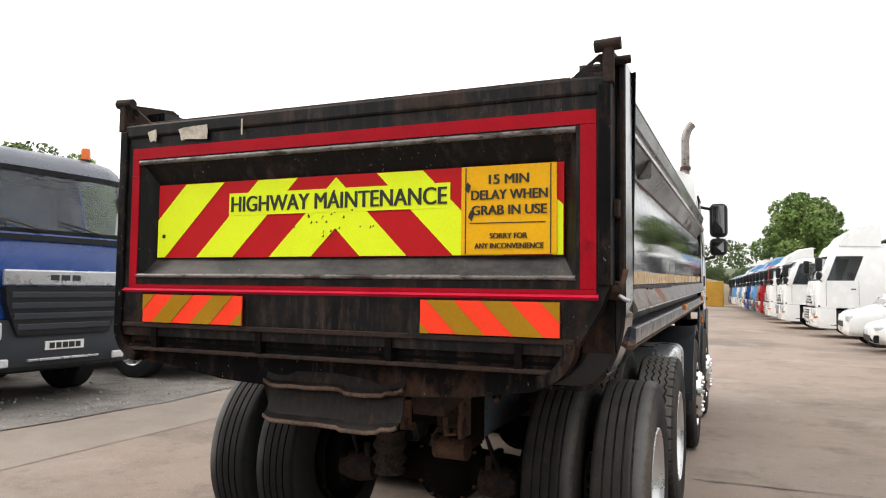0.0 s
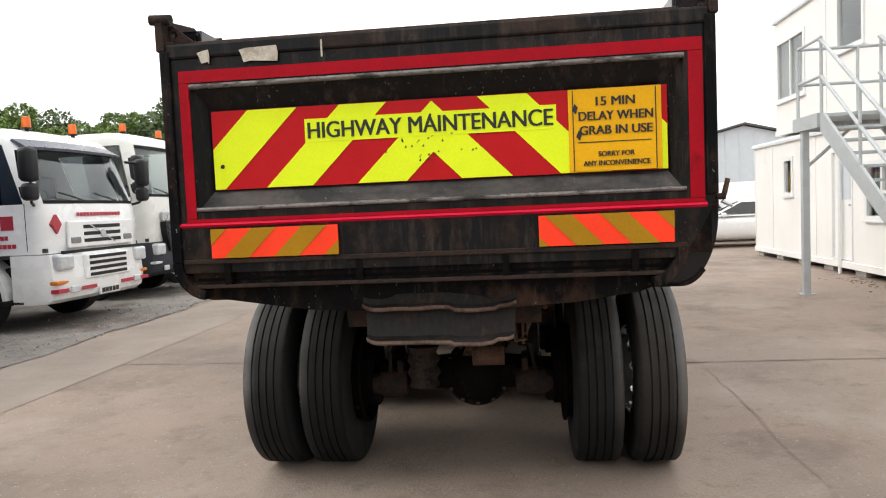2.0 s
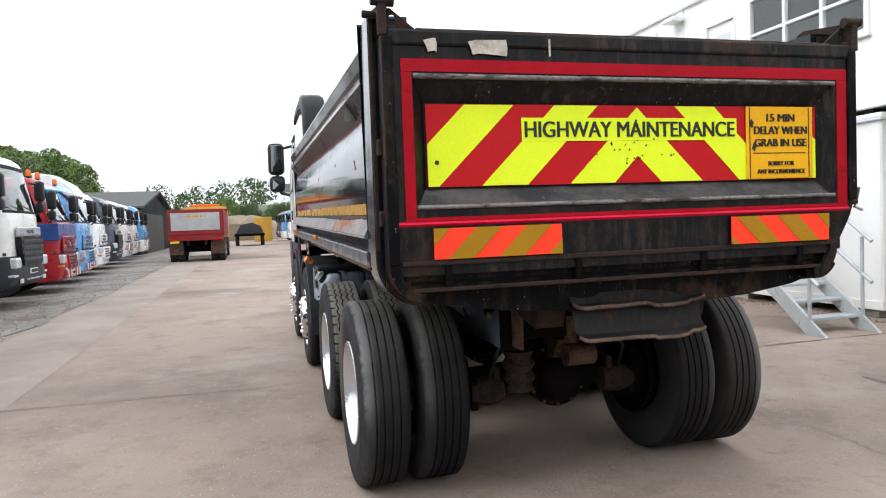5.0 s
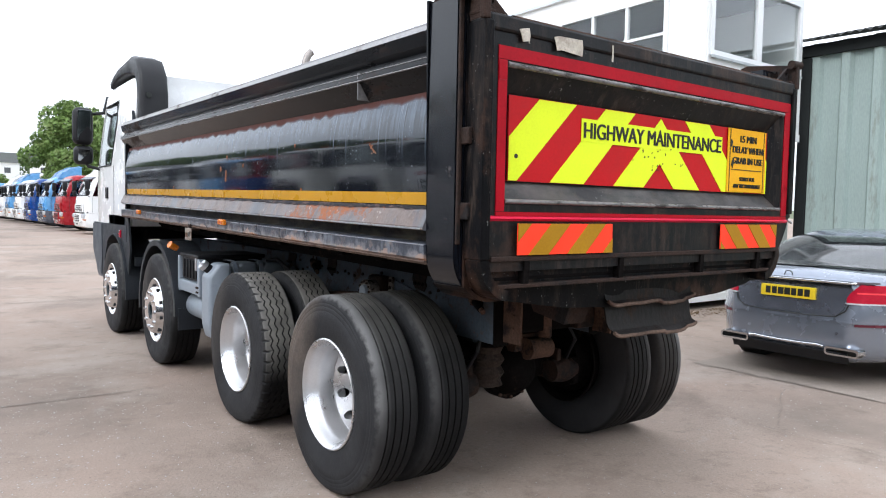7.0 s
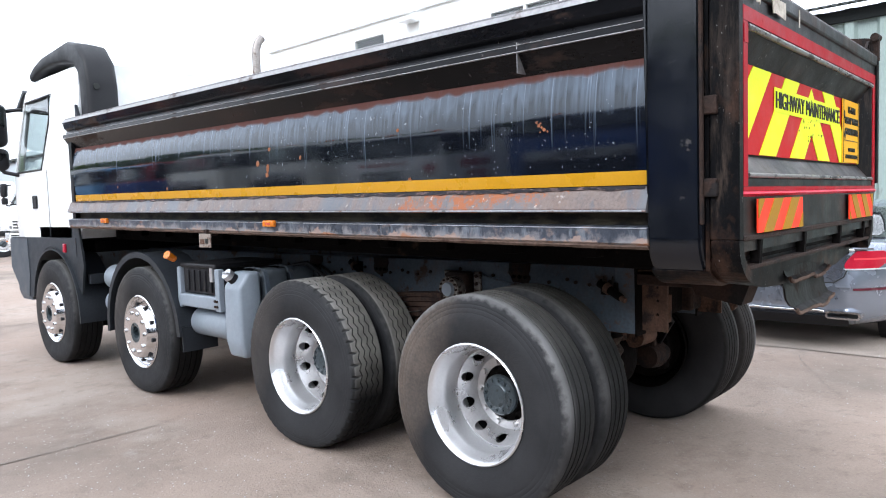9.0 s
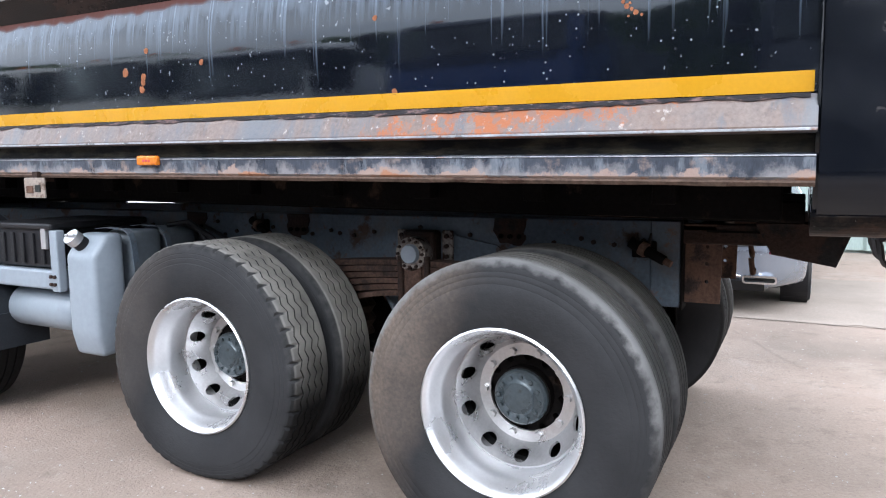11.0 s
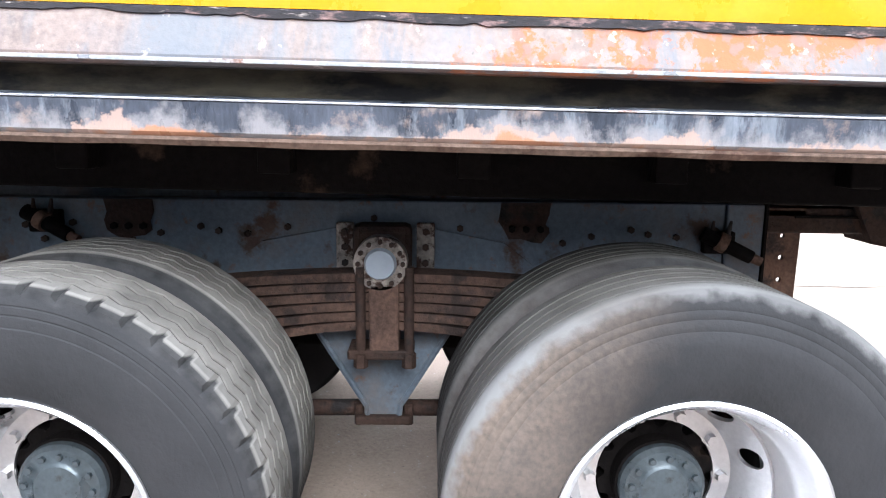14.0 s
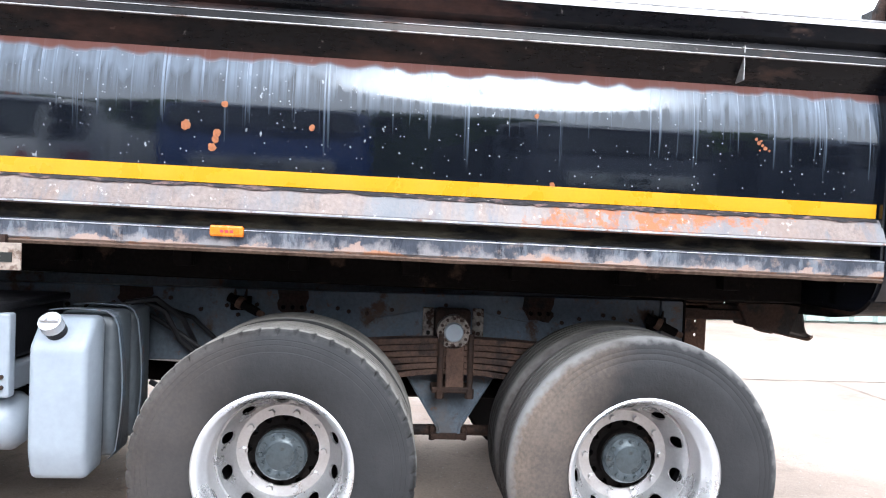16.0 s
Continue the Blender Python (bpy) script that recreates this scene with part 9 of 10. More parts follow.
def window_y(owner, y, x0, x1, z0, z1, split, bar=None, blind=None):
    """A two-light window in a wall that looks to -y; bar is a transom in the second light."""
    wf = part("window", plate(bmo(), [(x0 - 0.03, z0 - 0.03), (x1 + 0.03, z0 - 0.03), (x1 + 0.03, z1 + 0.03), (x0 - 0.03, z1 + 0.03)], [[(x0 + 0.05, z0 + 0.05), (x1 - 0.05, z0 + 0.05), (x1 - 0.05, z1 - 0.05), (x0 + 0.05, z1 - 0.05)]], "y", y - 0.03, y + 0.05), M_FRAME, owner, "white-framed window")
    for a, b in ((x0 + 0.05, split), (split, x1 - 0.05)):
        g = part("pane", box(bmo(), a, b, y + 0.015, y + 0.021, z0 + 0.05, z1 - 0.05), M_PANE, wf)
        g.visible_shadow = False
    part("mullion", box(bmo(), split - 0.075, split + 0.075, y - 0.026, y + 0.045, z0 + 0.05, z1 - 0.05, 0.006), M_FRAME, wf)
    if bar:
        part("transom", box(bmo(), split + 0.076, x1 - 0.05, y - 0.018, y + 0.043, bar - 0.022, bar + 0.022), M_FRAME, wf)
    part("sill", box(bmo(), x0 - 0.04, x1 + 0.04, y - 0.06, y - 0.031, z0 - 0.07, z0 - 0.032), M_STAIR, wf)
    if blind:
        k = x0
        sl = None
        while k < split - 0.05:
            mm = Matrix.Translation((k + 0.05, y + 0.13, 0)) @ pose(0, 0, 0, 0, 0, 22)
            sl = again(sl, mm) if sl else part("blind_slat", box(bmo(), -0.052, 0.052, -0.002, 0.002, z0, z1), M_CURTAIN, wf, "dark vertical blind", m=mm)
            k += 0.09
    return wf


def cabin(name, label, y0, y1, z0, z1, wins, doors, end_win=None, depth=2.7):
    X = 6.3
    t = thing(name, label, "cabin", Matrix.Translation((X, (y0 + y1) / 2, z0)))
    base = Matrix.Translation((-X, -(y0 + y1) / 2, -z0))
    holes = [(a, b, c, d) for a, b, c, d, *_ in wins] + [(a, b, c, d) for a, b, c, d in doors]
    made = [wall_x(t, "front_wall", X, 0.09, y0, y1, z0, z1, holes, M_WALL, "white panelled cabin wall")]
    made.append(wall_x(t, "back_wall", X + depth - 0.09, 0.09, y0, y1, z0, z1, [], M_WALL))
    for ye in (y0, y1 - 0.09):
        hl = [[(end_win[0], end_win[2]), (end_win[1], end_win[2]), (end_win[1], end_win[3]), (end_win[0], end_win[3])]] if end_win and ye == y0 else []
        made.append(part("end_wall", plate(bmo(), [(X + 0.092, z0), (X + depth - 0.092, z0), (X + depth - 0.092, z1), (X + 0.092, z1)], hl, "y", ye, ye + 0.09), M_WALL, t))
        if hl:
            made.append(window_y(t, ye, *end_win))
            made.append(part("end_rail", box(bmo(), X - 0.025, X + depth, ye - 0.022, ye - 0.002, z0, z0 + 0.12, 0.005), M_WALL, t))
            made.append(part("cover_strip", box(bmo(), X + 0.0, X + 0.03, ye - 0.012, ye - 0.002, z0 + 0.125, z1), M_WALL, t))
            made.append(part("cover_strip", box(bmo(), end_win[4] - 0.015, end_win[4] + 0.015, ye - 0.010, ye - 0.002, z0 + 0.125, end_win[2] - 0.08), M_WALL, t))
    made.append(part("cabin_floor", box(bmo(), X + 0.1, X + depth - 0.1, y0 + 0.1, y1 - 0.1, z0 + 0.02, z0 + 0.10), M_ROOM, t))
    made.append(part("ceiling_panel", box(bmo(), X + 0.1, X + depth - 0.1, y0 + 0.1, y1 - 0.1, z1 - 0.12, z1 - 0.06), M_ROOM, t))
    made.append(part("cabin_roof", box(bmo(), X - 0.05, X + depth + 0.05, y0 - 0.05, y1 + 0.05, z1, z1 + 0.10, 0.02), M_WALL, t, "flat white roof edge"))
    made.append(part("roof_trim", box(bmo(), X - 0.058, X - 0.051, y0 - 0.05, y1 + 0.05, z1 + 0.005, z1 + 0.05), M_GREYSH, t))
    made.append(part("base_rail", box(bmo(), X - 0.025, X - 0.003, y0, y1, z0 + 0.0, z0 + 0.12, 0.005), M_WALL, t))
    # panel joints as raised cover strips
    k = y0 + 0.03
    while k < y1:
        if not any(a - 0.08 < k < b + 0.08 for a, b, *_ in holes):
            made.append(part("cover_strip", box(bmo(), X - 0.012, X - 0.002, k - 0.02, k + 0.02, z0 + 0.125, z1), M_WALL, t))
        k += 1.2
    for a, b, c, d, cols, bar, blind in wins:
        made.append(window_x(t, X, a, b, c, d, cols, bar, blind))
    for a, b, c, d in doors:
        dr = part("cabin_door", box(bmo(), X + 0.03, X + 0.075, a + 0.04, b - 0.04, c, d - 0.04, 0.005), M_WALL, t, "white cabin door")
        part("door_frame", plate(bmo(), [(a, c), (b, c), (b, d), (a, d)], [[(a + 0.04, c + 0.001), (b - 0.04, c + 0.001), (b - 0.04, d - 0.04), (a + 0.04, d - 0.04)]], "x", X - 0.02, X + 0.06), M_FRAME, dr)
        part("door_knob", cyl(bmo(), (X - 0.02, a + 0.12, c + 1.0), (X + 0.04, a + 0.12, c + 1.0), 0.02), M_SILVER, dr)
        part("door_panel", box(bmo(), X + 0.022, X + 0.03, a + 0.16, b - 0.16, c + 1.1, d - 0.25), M_GREYSH, dr)
        made.append(dr)
    for o in made:
        o.matrix_basis = base @ o.matrix_basis
    return t


lowcab = cabin("office_cabin", "white ground-floor office cabin with dark windows", 4.5, 15.4, 0.12, 2.66,
               [(8.6, 9.65, 1.05, 2.0, 2, 1.5, True), (12.9, 13.4, 1.5, 2.3, 1, None, True)], [(10.15, 11.0, 0.28, 2.3)], (6.46, 9.28, 1.24, 2.44, 7.64, 1.66, True), 3.6)
cabin("upper_office_cabin", "white upper office cabin stacked on the lower one", 3.97, 13.85, 2.84, 5.36,
              [(4.68, 6.98, 3.86, 4.98, 3, 4.38, False), (9.7, 10.7, 4.08, 5.14, 1, None, False), (12.2, 13.7, 3.6, 4.9, 2, None, False)], [(7.32, 8.12, 2.92, 4.86)], (6.40, 8.98, 3.97, 5.15, 7.70, None, False), 2.8)


def cabin_extras():
    for k in range(9):
        y = 4.62 + 1.3 * k
        tagged(part("support_block", box(bmo(), 6.36, 6.75, y, y + 0.4, 0.0, 0.12, 0.01), M_STONE, label="grey concrete block under the cabin"), category="block", group="cabin supports")
        tagged(part("support_block", box(bmo(), 9.3, 9.7, y, y + 0.4, 0.0, 0.12, 0.01), M_STONE, label="grey concrete block under the cabin"), category="block", group="cabin supports")
    for y in (4.7, 8.0, 12.0):
        tagged(part("deck_bearer", box(bmo(), 6.4, 8.9, y, y + 0.12, 2.762, 2.84), M_DARKSH, label="dark timber bearer between the cabins"), category="bearer", group="cabin bearers")
    tagged(part("drain_pipe", tube(bmo(), [(6.262, 10.6, 2.5), (6.262, 10.6, 0.0)], 0.035, 10), M_FRAME, label="white plastic drain pipe on the cabin", smooth=50), category="pipe")
    tagged(part("flood_light", box(bmo(), 6.02, 6.28, 8.72, 9.08, 5.14, 5.22, 0.02), M_FRAME, label="white lamp bracket over the cabin door"), category="lamp")
    tagged(part("lamp_pole", tube(bmo(), [(6.4, 11.9, 5.45), (6.4, 11.9, 5.95)], 0.03, 8), M_FRAME, label="short white pole on the cabin roof", smooth=50), category="pole")


cabin_extras()


def leaf_litter():
    """Dead leaves and dirt blown against the cabin's foot."""
    rnd = random.Random(77)
    vs, fs = [], []
    for k in range(900):
        d = abs(rnd.gauss(0, 0.28))
        if k % 2:
            x, y = 6.3 + rnd.uniform(-0.3, 3.0), 4.42 - d
        else:
            x, y = 6.28 - d, 4.4 + rnd.uniform(0, 5.5)
        a, r, z = rnd.uniform(0, 6.28), rnd.uniform(0.012, 0.035), rnd.uniform(0.004, 0.012)
        c, q = math.cos(a) * r, math.sin(a) * r
        n = len(vs)
        vs += [(x - c, y - q, z), (x + q * 0.5, y - c * 0.5, z + rnd.uniform(0, 0.012)), (x + c, y + q, z), (x - q * 0.5, y + c * 0.5, z + rnd.uniform(0, 0.012))]
        fs.append((n, n + 1, n + 2, n + 3))
    me = bpy.data.meshes.new("leaf_litter")
    me.from_pydata(vs, [], fs)
    me.materials.append(M_DEADLEAF)
    tagged(new("leaf_litter", me), "brown dead leaves blown against the cabin", "leaves", kind="stuff")


leaf_litter()


def stairs():
    X0, X1, YT, YB, H = 4.62, 5.45, 7.35, 3.75, 2.62
    t = thing("steel_staircase", "pale grey painted steel staircase to the upper cabin", "staircase", Matrix.Translation((5.0, 5.5, 0)))
    b = Matrix.Translation((-5.0, -5.5, 0))
    made = []
    for x in (X0, X1 - 0.04):
        made.append(part("stringer", plate(bmo(), [(YB - 0.02, 0.0), (YB + 0.28, 0.0), (YT, H - 0.22), (YT, H + 0.02), (YT - 0.1, H + 0.02)], [], "x", x, x + 0.04), M_STAIR, t))
    n = 13
    tr = None
    for k in range(1, n + 1):
        z, y = H * k / (n + 1), YB + 0.15 + (YT - YB - 0.1) * k / (n + 1)
        o = part("tread", box(bmo(), X0 + 0.04, X1 - 0.04, y - 0.12, y + 0.12, z - 0.035, z, 0.004), M_STAIR, t) if tr is None else again(tr, Matrix.Translation((0, y - tr_y, z - tr_z)))
        if tr is None:
            tr, tr_y, tr_z = o, y, z
        made.append(o)
    made.append(part("landing", box(bmo(), X0, 6.28, YT, 8.2, H - 0.02, H + 0.03, 0.005), M_STAIR, t, "grey steel landing"))
    made.append(part("landing_edge", plate(bmo(), [(X0 - 0.02, H - 0.16), (6.28, H - 0.16), (6.28, H + 0.04), (X0 - 0.02, H + 0.04)], [], "y", 8.2, 8.24), M_STAIR, t))
    made.append(part("landing_edge", box(bmo(), X0 - 0.04, X0, YT, 8.24, H - 0.16, H + 0.04), M_STAIR, t))
    for x, y in ((4.66, 8.0),):
        made.append(part("support_post", box(bmo(), x - 0.05, x + 0.05, y - 0.05, y + 0.05, 0.0, H - 0.02, 0.008), M_STAIR, t, "square grey support post"))
        made.append(part("post_foot", box(bmo(), x - 0.10, x + 0.10, y - 0.10, y + 0.10, 0.0, 0.015), M_STAIR, t))
    for x in (X0 + 0.02, X1 - 0.02):
        for off in (0.55, 1.05):
            made.append(part("handrail", tube(bmo(), [(x, YB + 0.1, off + 0.05), (x, YT, H + off), (x, YT + 0.05, H + off)], 0.024, 8), M_STAIR, t, smooth=50))
        for k in (0.04, 0.36, 0.68, 1.0):
            y, z = YB + 0.1 + (YT - YB - 0.1) * k, (H + 0.0) * k
            made.append(part("baluster", cyl(bmo(), (x, y, z), (x, y, z + 1.05), 0.022, None, 8), M_STAIR, t, smooth=40))
    for off in (0.55, 1.08):
        made.append(part("handrail", tube(bmo(), [(X0 + 0.02, YT, H + off), (X0 + 0.02, 8.18, H + off), (6.25, 8.18, H + off)], 0.024, 8), M_STAIR, t, smooth=50))
    for x, y in ((X0 + 0.02, YT), (X0 + 0.02, 8.18), (5.5, 8.18), (6.2, 8.18)):
        made.append(part("baluster", cyl(bmo(), (x, y, H), (x, y, H + 1.10), 0.024, None, 8), M_STAIR, t, smooth=40))
    made.append(part("brace", tube(bmo(), [(4.66, 8.0, 1.9), (5.4, 8.0, 2.55)], 0.025, 8), M_STAIR, t, smooth=40))
    for o in made:
        o.matrix_basis = b @ o.matrix_basis


stairs()


# ---- sheds ----
def corrugated_sheet(w, h, pitch, depth, t=0.003):
    """One ribbed sheet standing in the yz plane, rib side towards -x, foot at z = 0."""
    pts, y = [], 0.0
    while y < w - 0.001:
        pts += [(y, 0), (y + pitch * 0.55, 0), (y + pitch * 0.65, -depth), (y + pitch * 0.90, -depth)]
        y += pitch
    pts.append((w, 0))
    ring = pts + [(a, b + 0.012) for a, b in pts[::-1]]
    return loft(bmo(), [[(b, a, z) for a, b in ring] for z in (0, h)])


def green_shed():
    X, H = 9.45, 4.55
    t = thing("green_shed", "faded green corrugated metal shed with grey roof", "shed", Matrix.Translation((X, -4, 0)))
    core = part("shed_wall", box(bmo(), 0.10, 12, -13, 8.08, 0, H - 0.05), M_GREEN, t, "faded green wall")
    sh, y, k = None, -13.0, 0
    while y < 7.9:
        mm = Matrix.Translation((0.03 - 0.004 * (k % 2), y, 0.05))
        sh = again(sh, mm) if sh else part("wall_sheet", corrugated_sheet(1.0, H - 0.05, 0.5, 0.075), M_GREEN, core, m=mm)
        y, k = y + 1.0, k + 1
    part("corner_post", box(bmo(), -0.10, 0.30, 8.085, 8.12, 0, H - 0.02, 0.01), M_DARKSH, t, "dark corner flashing")
    part("corner_post", box(bmo(), -0.11, -0.06, 7.93, 8.083, 0, H - 0.24, 0.01), M_DARKSH, t)
    # corrugated roof edge
    bm = bmo()
    rows = []
    for dx, z in ((-0.35, H + 0.02), (6.0, H + 1.5)):
        rows.append([(dx, -13.2 + 0.0365 * i, z + 0.025 * math.sin(i * math.pi / 2)) for i in range(int(21.5 / 0.0365))])
    loft(bm, rows, closed=False)
    bmesh.ops.solidify(bm, geom=bm.faces[:], thickness=0.012)
    part("shed_roof", bm, M_ROOF, t, "grey corrugated fibre-cement roof")
    part("eaves_board", box(bmo(), -0.10, -0.02, -13.1, 8.10, H - 0.22, H - 0.02, 0.01), M_DARKSH, t, "dark eaves board")
    part("bracket", tube(bmo(), [(-0.12, 4.32, 2.25), (-0.12, 4.32, 2.75), (-0.12, 4.15, 3.15)], 0.05, 8), M_RUSTB, t, "rusty bent bracket on the wall")


green_shed()


def plain_shed(name, label, x0, x1, y0, y1, h, ridge, wall, along="x", doors=()):
    t = thing(name, label, "shed", Matrix.Translation(((x0 + x1) / 2, (y0 + y1) / 2, 0)))
    cx, cy = (x0 + x1) / 2, (y0 + y1) / 2
    a, b = x0 - cx, x1 - cx
    c, d = y0 - cy, y1 - cy
    if along == "y":
        gable = [(a, 0), (b, 0), (b, h), (0, ridge), (a, h)]
        part("gable_wall", prism(bmo(), gable, "y", c, d), wall, t)
        roof = [(a - 0.3, h + 0.0), (0, ridge + 0.06), (b + 0.3, h + 0.0), (b + 0.3, h + 0.12), (0, ridge + 0.20), (a - 0.3, h + 0.12)]
        part("shed_roof", prism(bmo(), roof, "y", c - 0.3, d + 0.3), M_ROOF, t)
        k = a
        while k < b - 0.5:
            top = h + (ridge - h) * (1 - abs(k + 0.06) / b)
            part("cladding_rib", box(bmo(), k, k + 0.07, c - 0.04, c - 0.001, 0, top - 0.1), wall, t)
            k += 1.0
    else:
        gable = [(c, 0), (d, 0), (d, h), (0, ridge), (c, h)]
        part("gable_wall", prism(bmo(), gable, "x", a, b), wall, t)
        roof = [(c - 0.3, h + 0.0), (0, ridge + 0.06), (d + 0.3, h + 0.0), (d + 0.3, h + 0.12), (0, ridge + 0.20), (c - 0.3, h + 0.12)]
        part("shed_roof", prism(bmo(), roof, "x", a - 0.3, b + 0.3), M_ROOF, t)
    for q in doors:
        # solid black slab: the shade inside the opening is put into its colour
        part("shed_door", box(bmo(), *q), M_INK, t, "black slab standing in for the unlit doorway")
    return t


plain_shed("grey_warehouse", "pale grey clad warehouse with shallow gable roof", 11.3, 22, 50, 75, 5.15, 6.5, M_GREYSH, "y")
plain_shed("dark_open_shed", "dark open-fronted shed with shallow roof at the end of the row", -24, -8.7, 45, 62, 3.0, 4.3, M_DARKSH, "x", doors=((7.55, 7.7, -6.5, 3.0, 0, 2.7),))


def digger():
    t = thing("digger", "dark cabbed digger with a brown boom behind the van", "digger", Matrix.Translation((9.6, 36, 0)))
    for s in (-1, 1):
        part("track", box(bmo(), s * 0.9, s * 1.4, -1.6, 1.6, 0, 0.7, 0.2, 3), M_BLKPL, t)
    part("house", box(bmo(), -1.2, 1.2, -1.2, 1.4, 0.8, 1.8, 0.1), M_YBIN, t)
    cb = part("cab_shell", box(bmo(), -1.15, -0.1, -1.1, 0.4, 1.6, 3.1, 0.08), M_BLKPL, t)
    part("cab_window", box(bmo(), -1.0, -0.25, -1.12, -1.10, 2.0, 2.95), M_GLASS, cb)
    part("boom", tube(bmo(), [(0.5, -0.8, 1.6), (0.6, -1.3, 2.9), (0.7, -1.7, 3.0), (0.75, -2.0, 2.2)], 0.12, 8), M_RUSTB, t, "rust-brown boom")
    part("bucket", box(bmo(), 0.8, 1.6, -3.6, -3.0, 1.2, 2.0, 0.1), M_RUSTB, t)


digger()


# ---- trees, bank and distance ----
def leaf_cloud(rnd, blobs, count, size):
    """Many small leaf faces in uneven clumps, as one mesh."""
    g = np.random.default_rng(rnd.randrange(10 ** 6))
    vols = np.array([b[1] * b[1] for b in blobs])
    pick = g.choice(len(blobs), count, p=vols / vols.sum())
    c = np.array([b[0] for b in blobs])[pick]
    r = np.array([b[1] for b in blobs])[pick]
    d = g.normal(size=(count, 3))
    d /= np.linalg.norm(d, axis=1)[:, None]
    rad = r * (0.62 + 0.45 * g.random(count) ** 0.7)
    p = c + d * rad[:, None] * np.array([1, 1, 0.85])
    u = g.normal(size=(count, 3))
    u /= np.linalg.norm(u, axis=1)[:, None]
    v = np.cross(u, d + 0.6 * g.normal(size=(count, 3)))
    v /= np.linalg.norm(v, axis=1)[:, None] + 1e-6
    s = size * (0.5 + g.random(count))[:, None]
    quad = np.stack([p - u * s, p + v * s * 0.6, p + u * s, p - v * s * 0.6], 1).reshape(-1, 3)
    me = bpy.data.meshes.new("crown")
    me.from_pydata(quad.tolist(), [], np.arange(count * 4).reshape(-1, 4).tolist())
    return me


def tree(height, spread, seed, leafmat, count, label, bare=0.28):
    rnd = random.Random(seed)
    t = thing("tree", label, "tree")
    rings = []
    for k in range(6):
        z, r = height * 0.62 * k / 5, 0.035 * height * (1 - 0.75 * k / 5) * 0.8 + 0.02
        cx, cy = 0.12 * math.sin(k * 1.3 + seed), 0.12 * math.cos(k * 1.7 + seed)
        rings.append([(cx + r * math.cos(a * math.pi / 4), cy + r * math.sin(a * math.pi / 4), z) for a in range(8)])
    trunk = part("trunk", loft(bmo(), rings), M_BARK, t, smooth=60)
    blobs = []
    for k in range(34):
        a, h = k * 2.4 + rnd.random(), bare + 0.06 + (0.90 - bare) * (k + 0.5) / 34 + rnd.uniform(-0.03, 0.03)
        q = spread * math.sqrt(max(0.03, 1 - ((h - (0.45 + bare / 2)) / (0.56 - bare / 2)) ** 2)) * rnd.uniform(0.55, 0.92)
        c = (q * math.cos(a), q * math.sin(a), height * h)
        blobs.append((c, spread * rnd.uniform(0.20, 0.36)))
        if k % 5 == 0:
            part("limb", tube(bmo(), [(0, 0, height * (0.18 + 0.012 * k)), (c[0] * 0.5, c[1] * 0.5, (height * (0.2 + 0.012 * k) + c[2]) / 2), c], 0.06, 6), M_BARK, trunk, smooth=60)
    blobs += [((0, 0, height * (0.36 + bare / 2)), spread * 0.62), ((0, 0, height * 0.62), spread * 0.70), ((0, 0, height * 0.80), spread * 0.46)]
    me = leaf_cloud(rnd, blobs, count, 0.0135 * height)
    me.materials.append(leafmat)
    cr = new("crown", me)
    cr.parent = t
    return t


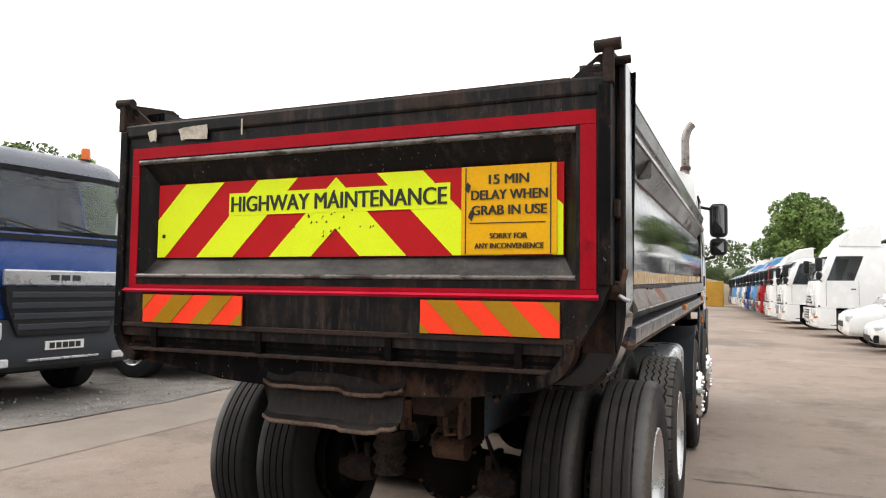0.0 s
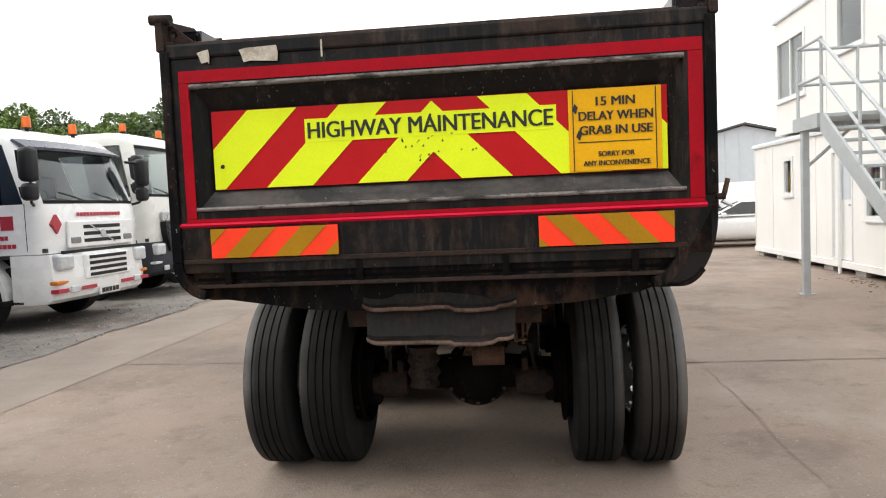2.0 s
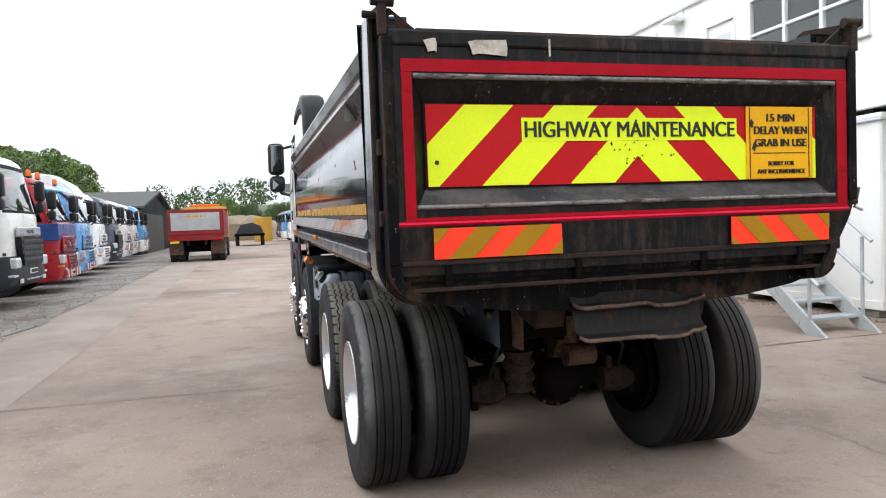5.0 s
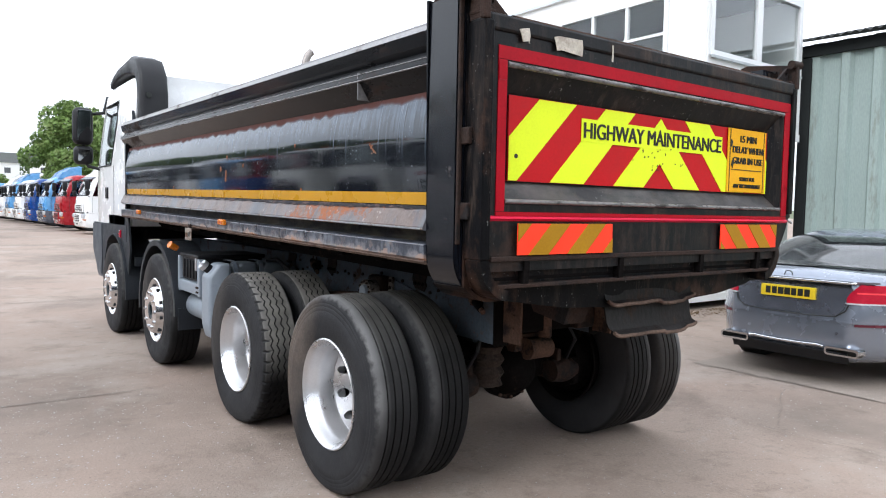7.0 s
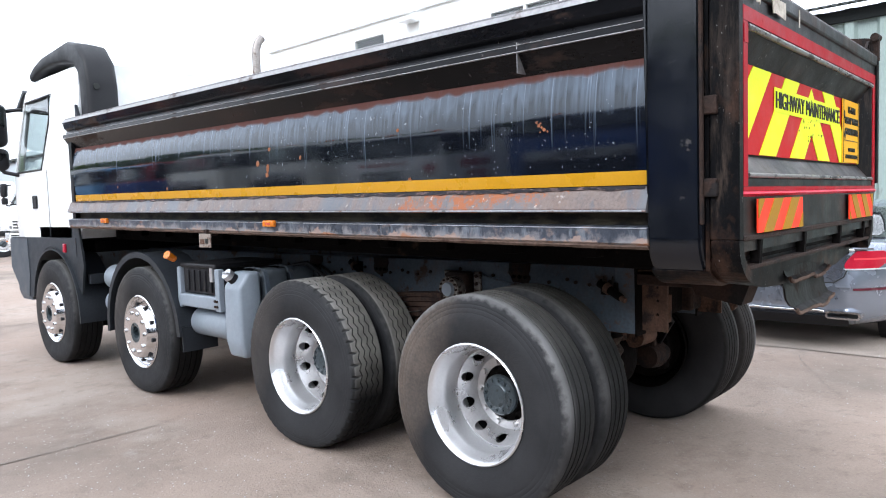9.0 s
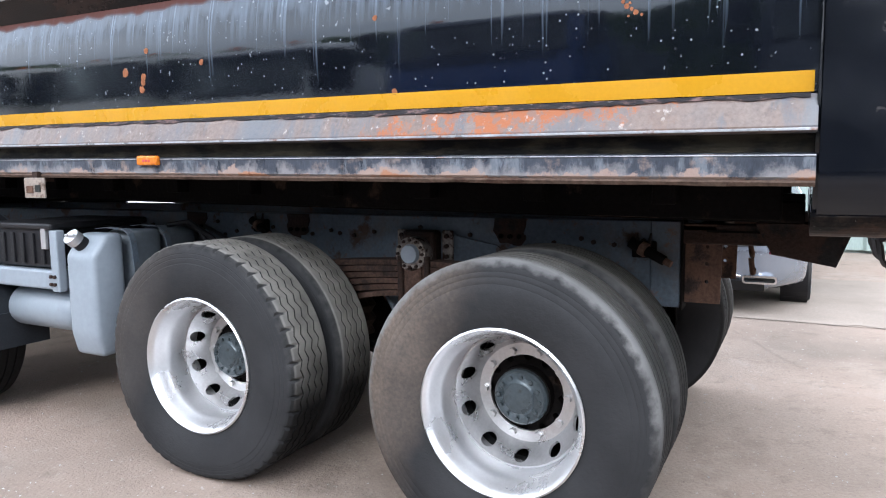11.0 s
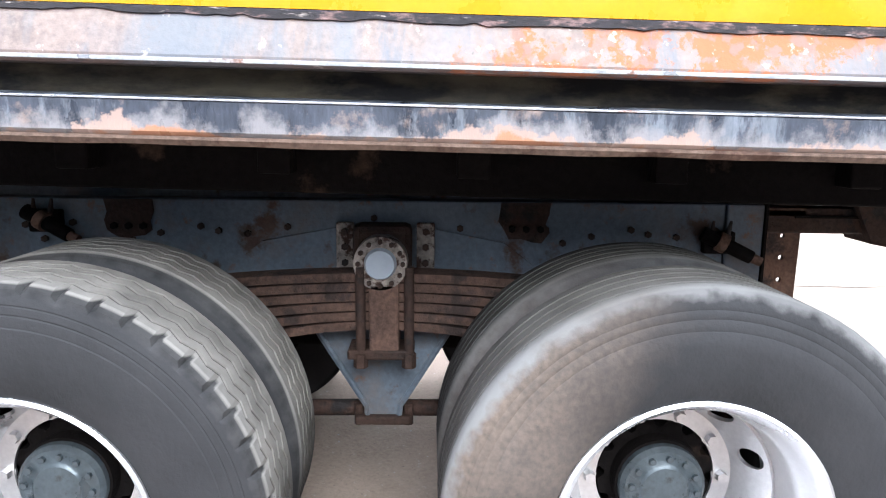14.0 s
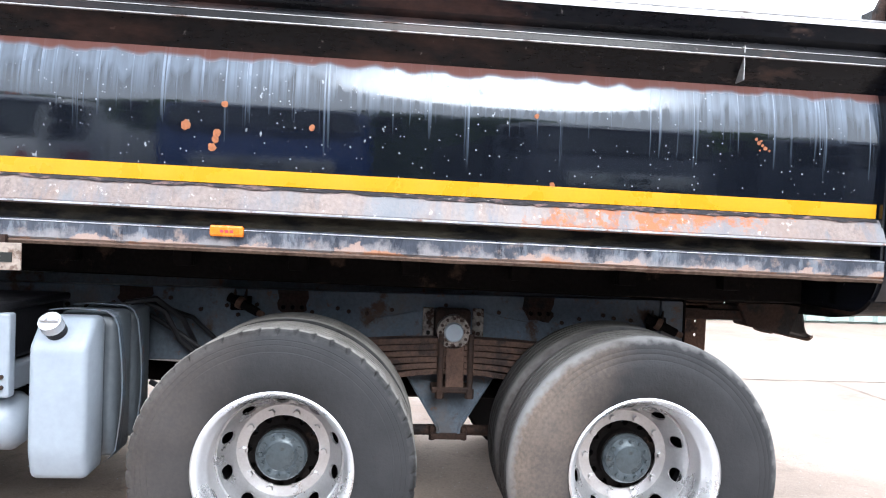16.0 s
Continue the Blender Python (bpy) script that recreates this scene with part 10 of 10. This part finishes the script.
def woods():
    a = tree(9.4, 3.5, 3, M_LEAF, 30000, "round leafy green tree behind the parked lorries", 0.12)
    a.matrix_basis = Matrix.Translation((6.6, 61, 0))
    b = tree(8.4, 3.6, 5, M_LEAFD, 20000, "dark green tree in the belt behind the lorries", 0.05)
    b.matrix_basis = Matrix.Translation((-25, 24, 0))
    c = tree(8.0, 4.2, 9, M_LEAFD, 20000, "dark green bushy tree in the belt behind the lorries", 0.0)
    c.matrix_basis = Matrix.Translation((-27, 30, 0))
    for x in (a, b, c):
        tagged(x, group="belt of trees")
    rnd = random.Random(12)
    place = [(11.5, 63, 0.68), (-24, 48, 1.22), (-25, 17, 0.85), (-26, 10, 0.8)] + [(-27.5 + 0.9 * (k % 2), 6 + 2.7 * k, 0.64 + 0.06 * (k % 3)) for k in range(18)]
    for k in range(34):
        place.append((-24.5 - rnd.uniform(0, 6) - 0.05 * k, 4 + 3.1 * k + rnd.uniform(-1, 1), rnd.uniform(0.70, 0.88) + 0.40 * min(1.0, max(0.0, (4 + 3.1 * k - 34) / 22))))
    # unseen trees that carry the belt rearwards, added to darken the side's reflections
    for k in range(15):
        place.append((-25 - rnd.uniform(0, 4), 1 - 3.3 * k + rnd.uniform(-1, 1), rnd.uniform(0.85, 1.1)))
    # unseen row behind the tail, added so the tailgate reflects something dark
    for k in range(13):
        place.append((-24 + 3.6 * k + rnd.uniform(-1, 1), -44 - rnd.uniform(0, 5), rnd.uniform(0.85, 1.1)))
    for k in range(24):
        place.append((-30 + 4.0 * k + rnd.uniform(-1, 1), 124 + rnd.uniform(-6, 12), rnd.uniform(0.55, 0.78)))
    for k, (x, y, s) in enumerate(place):
        src = (a, b, c)[k % 3] if k > 1 else (c, b)[k]
        copy_thing(src, Matrix.Translation((x, y, -0.05)) @ pose(0, 0, 0, 0, 0, rnd.uniform(0, 360)) @ Matrix.Scale(s, 4))
    for x, k in ((b, 0.74), (c, 0.78)):
        x.matrix_basis = x.matrix_basis @ Matrix.Scale(k, 4)
    # hedge under the belt so that no horizon shows between the trunks
    # its rear stretch and cross row are unseen, added for dark reflections
    me = leaf_cloud(rnd, [((-27 + rnd.uniform(-2, 2), -44 + 2.2 * k, 2.0 + rnd.uniform(-0.3, 1.0)), rnd.uniform(1.7, 2.8)) for k in range(76)] + [((-26 + 2.2 * k, -46, 2.0), 2.4) for k in range(24)], 52000, 0.17)
    me.materials.append(M_LEAFD)
    tagged(new("undergrowth", me), "dense dark green undergrowth below the tree belt", "hedge", kind="stuff")
    me = leaf_cloud(rnd, [((-29.5 + rnd.uniform(-1.5, 1.5), -20 + 1.7 * k, 4.1 + rnd.uniform(-1.4, 0.9)), rnd.uniform(1.9, 2.9)) for k in range(62)], 60000, 0.15)
    me.materials.append(M_LEAF)
    tagged(new("tall_hedge", me), "continuous green hedge of the tree belt", "hedge", kind="stuff")
    me = leaf_cloud(rnd, [((-60 + 3.2 * k, 134 + rnd.uniform(-3, 3), 2.0 + rnd.uniform(-0.5, 1.2)), rnd.uniform(2.0, 3.2)) for k in range(60)], 26000, 0.30)
    me.materials.append(M_LEAFD)
    tagged(new("far_woods", me), "belt of far dark woods beyond the yard", "woods", kind="stuff")
    # low hill beyond
    bm = bmo()
    rows = []
    for j in range(14):
        rows.append([bm.verts.new((-500 + 40 * i, 190 + 22 * j, max(-0.5, 15 * math.sin(min(1, j / 7) * math.pi / 2) * (0.8 + 0.35 * noise.noise((i * 0.35, j * 0.2, 7)))) - 0.6)) for i in range(26)])
    for p, q in zip(rows, rows[1:]):
        for i in range(25):
            bm.faces.new((p[i], p[i + 1], q[i + 1], q[i]))
    tagged(part("far_hill", bm, M_HILL, label="low green hill on the horizon", smooth=60), category="hill", kind="structure")
    me = leaf_cloud(rnd, [((rnd.uniform(-220, 260), 230 + rnd.uniform(0, 60), 10 + rnd.uniform(-4, 5)), rnd.uniform(3, 6)) for k in range(120)], 20000, 0.6)
    me.materials.append(M_LEAFD)
    tagged(new("hill_woods", me), "dark woods on the low hill", "woods", kind="stuff")
    for k, (x, y) in enumerate(((22, 205), (31, 210), (40, 204), (12, 214))):
        h = thing("house", "small pale house on the far hill", "house", Matrix.Translation((x, y, 7.0)), "far houses")
        part("wall", box(bmo(), -4, 4, -3, 3, -5, 4.5), M_WALL, h)
        part("roof", prism(bmo(), [(-3.4, 4.5), (3.4, 4.5), (0, 7.2)], "x", -4.3, 4.3), M_ROOF, h)
        for wx in (-2.2, 0.6):
            part("window", box(bmo(), wx, wx + 1.4, -3.05, -3.0, 1.8, 3.2), M_BLKGL, h)


woods()


def far_yard():
    bm = bmo()
    rows = []
    for j in range(7):
        rows.append([bm.verts.new((-10 + 1.15 * i, 80 + 1.3 * j, max(-0.05, 3.6 * math.sin(math.pi * j / 6) ** 0.7 * math.sin(math.pi * min(1, max(0, i / 12))) ** 0.5 * (0.85 + 0.3 * noise.noise((i * 0.6, j * 0.6, 2)))))) for i in range(13)])
    for p, q in zip(rows, rows[1:]):
        for i in range(12):
            bm.faces.new((p[i], p[i + 1], q[i + 1], q[i]))
    tagged(part("earth_bank", bm, M_EARTH, label="brown earth bank at the end of the yard", smooth=40), category="earth bank")
    bn = thing("yellow_container", "yellow ochre steel container at the end of the yard", "container", Matrix.Translation((-0.75, 72.5, 0)))
    part("container_body", box(bmo(), -0.9, 0.9, -1.2, 1.2, 0.0, 2.5, 0.03), M_YBIN, bn)
    for k in range(5):
        part("rib", box(bmo(), -0.8 + 0.36 * k, -0.72 + 0.36 * k, -1.25, -1.2, 0.2, 2.4), M_YBIN, bn)
    tr = thing("flat_trailer", "dark flat trailer with a covered load", "trailer", Matrix.Translation((-2.05, 58, 0)))
    part("deck", box(bmo(), -1.2, 1.2, -2, 2, 0.8, 1.0, 0.02), M_UNDER, tr)
    part("load", prism(bmo(), [(-1.1, 1.0), (1.1, 1.0), (0.9, 1.6), (0.2, 1.9), (-0.7, 1.7)], "y", -1.6, 1.6), M_PLASTIC, tr)
    for s in (-1, 1):
        simple_wheel(tr, s * 1.15, -1.0, s, False, 0.45)
    fc = thing("board_fence", "brown board fence before the bank", "fence", Matrix.Translation((-4.2, 78, 0)))
    pl = None
    for k in range(34):
        mm = Matrix.Translation((-3.5 + 0.22 * k, 0, 0))
        pl = again(pl, mm) if pl else part("board", box(bmo(), 0, 0.2, 0, 0.03, 0.05, 1.9), M_EARTH, fc, m=mm)


far_yard()
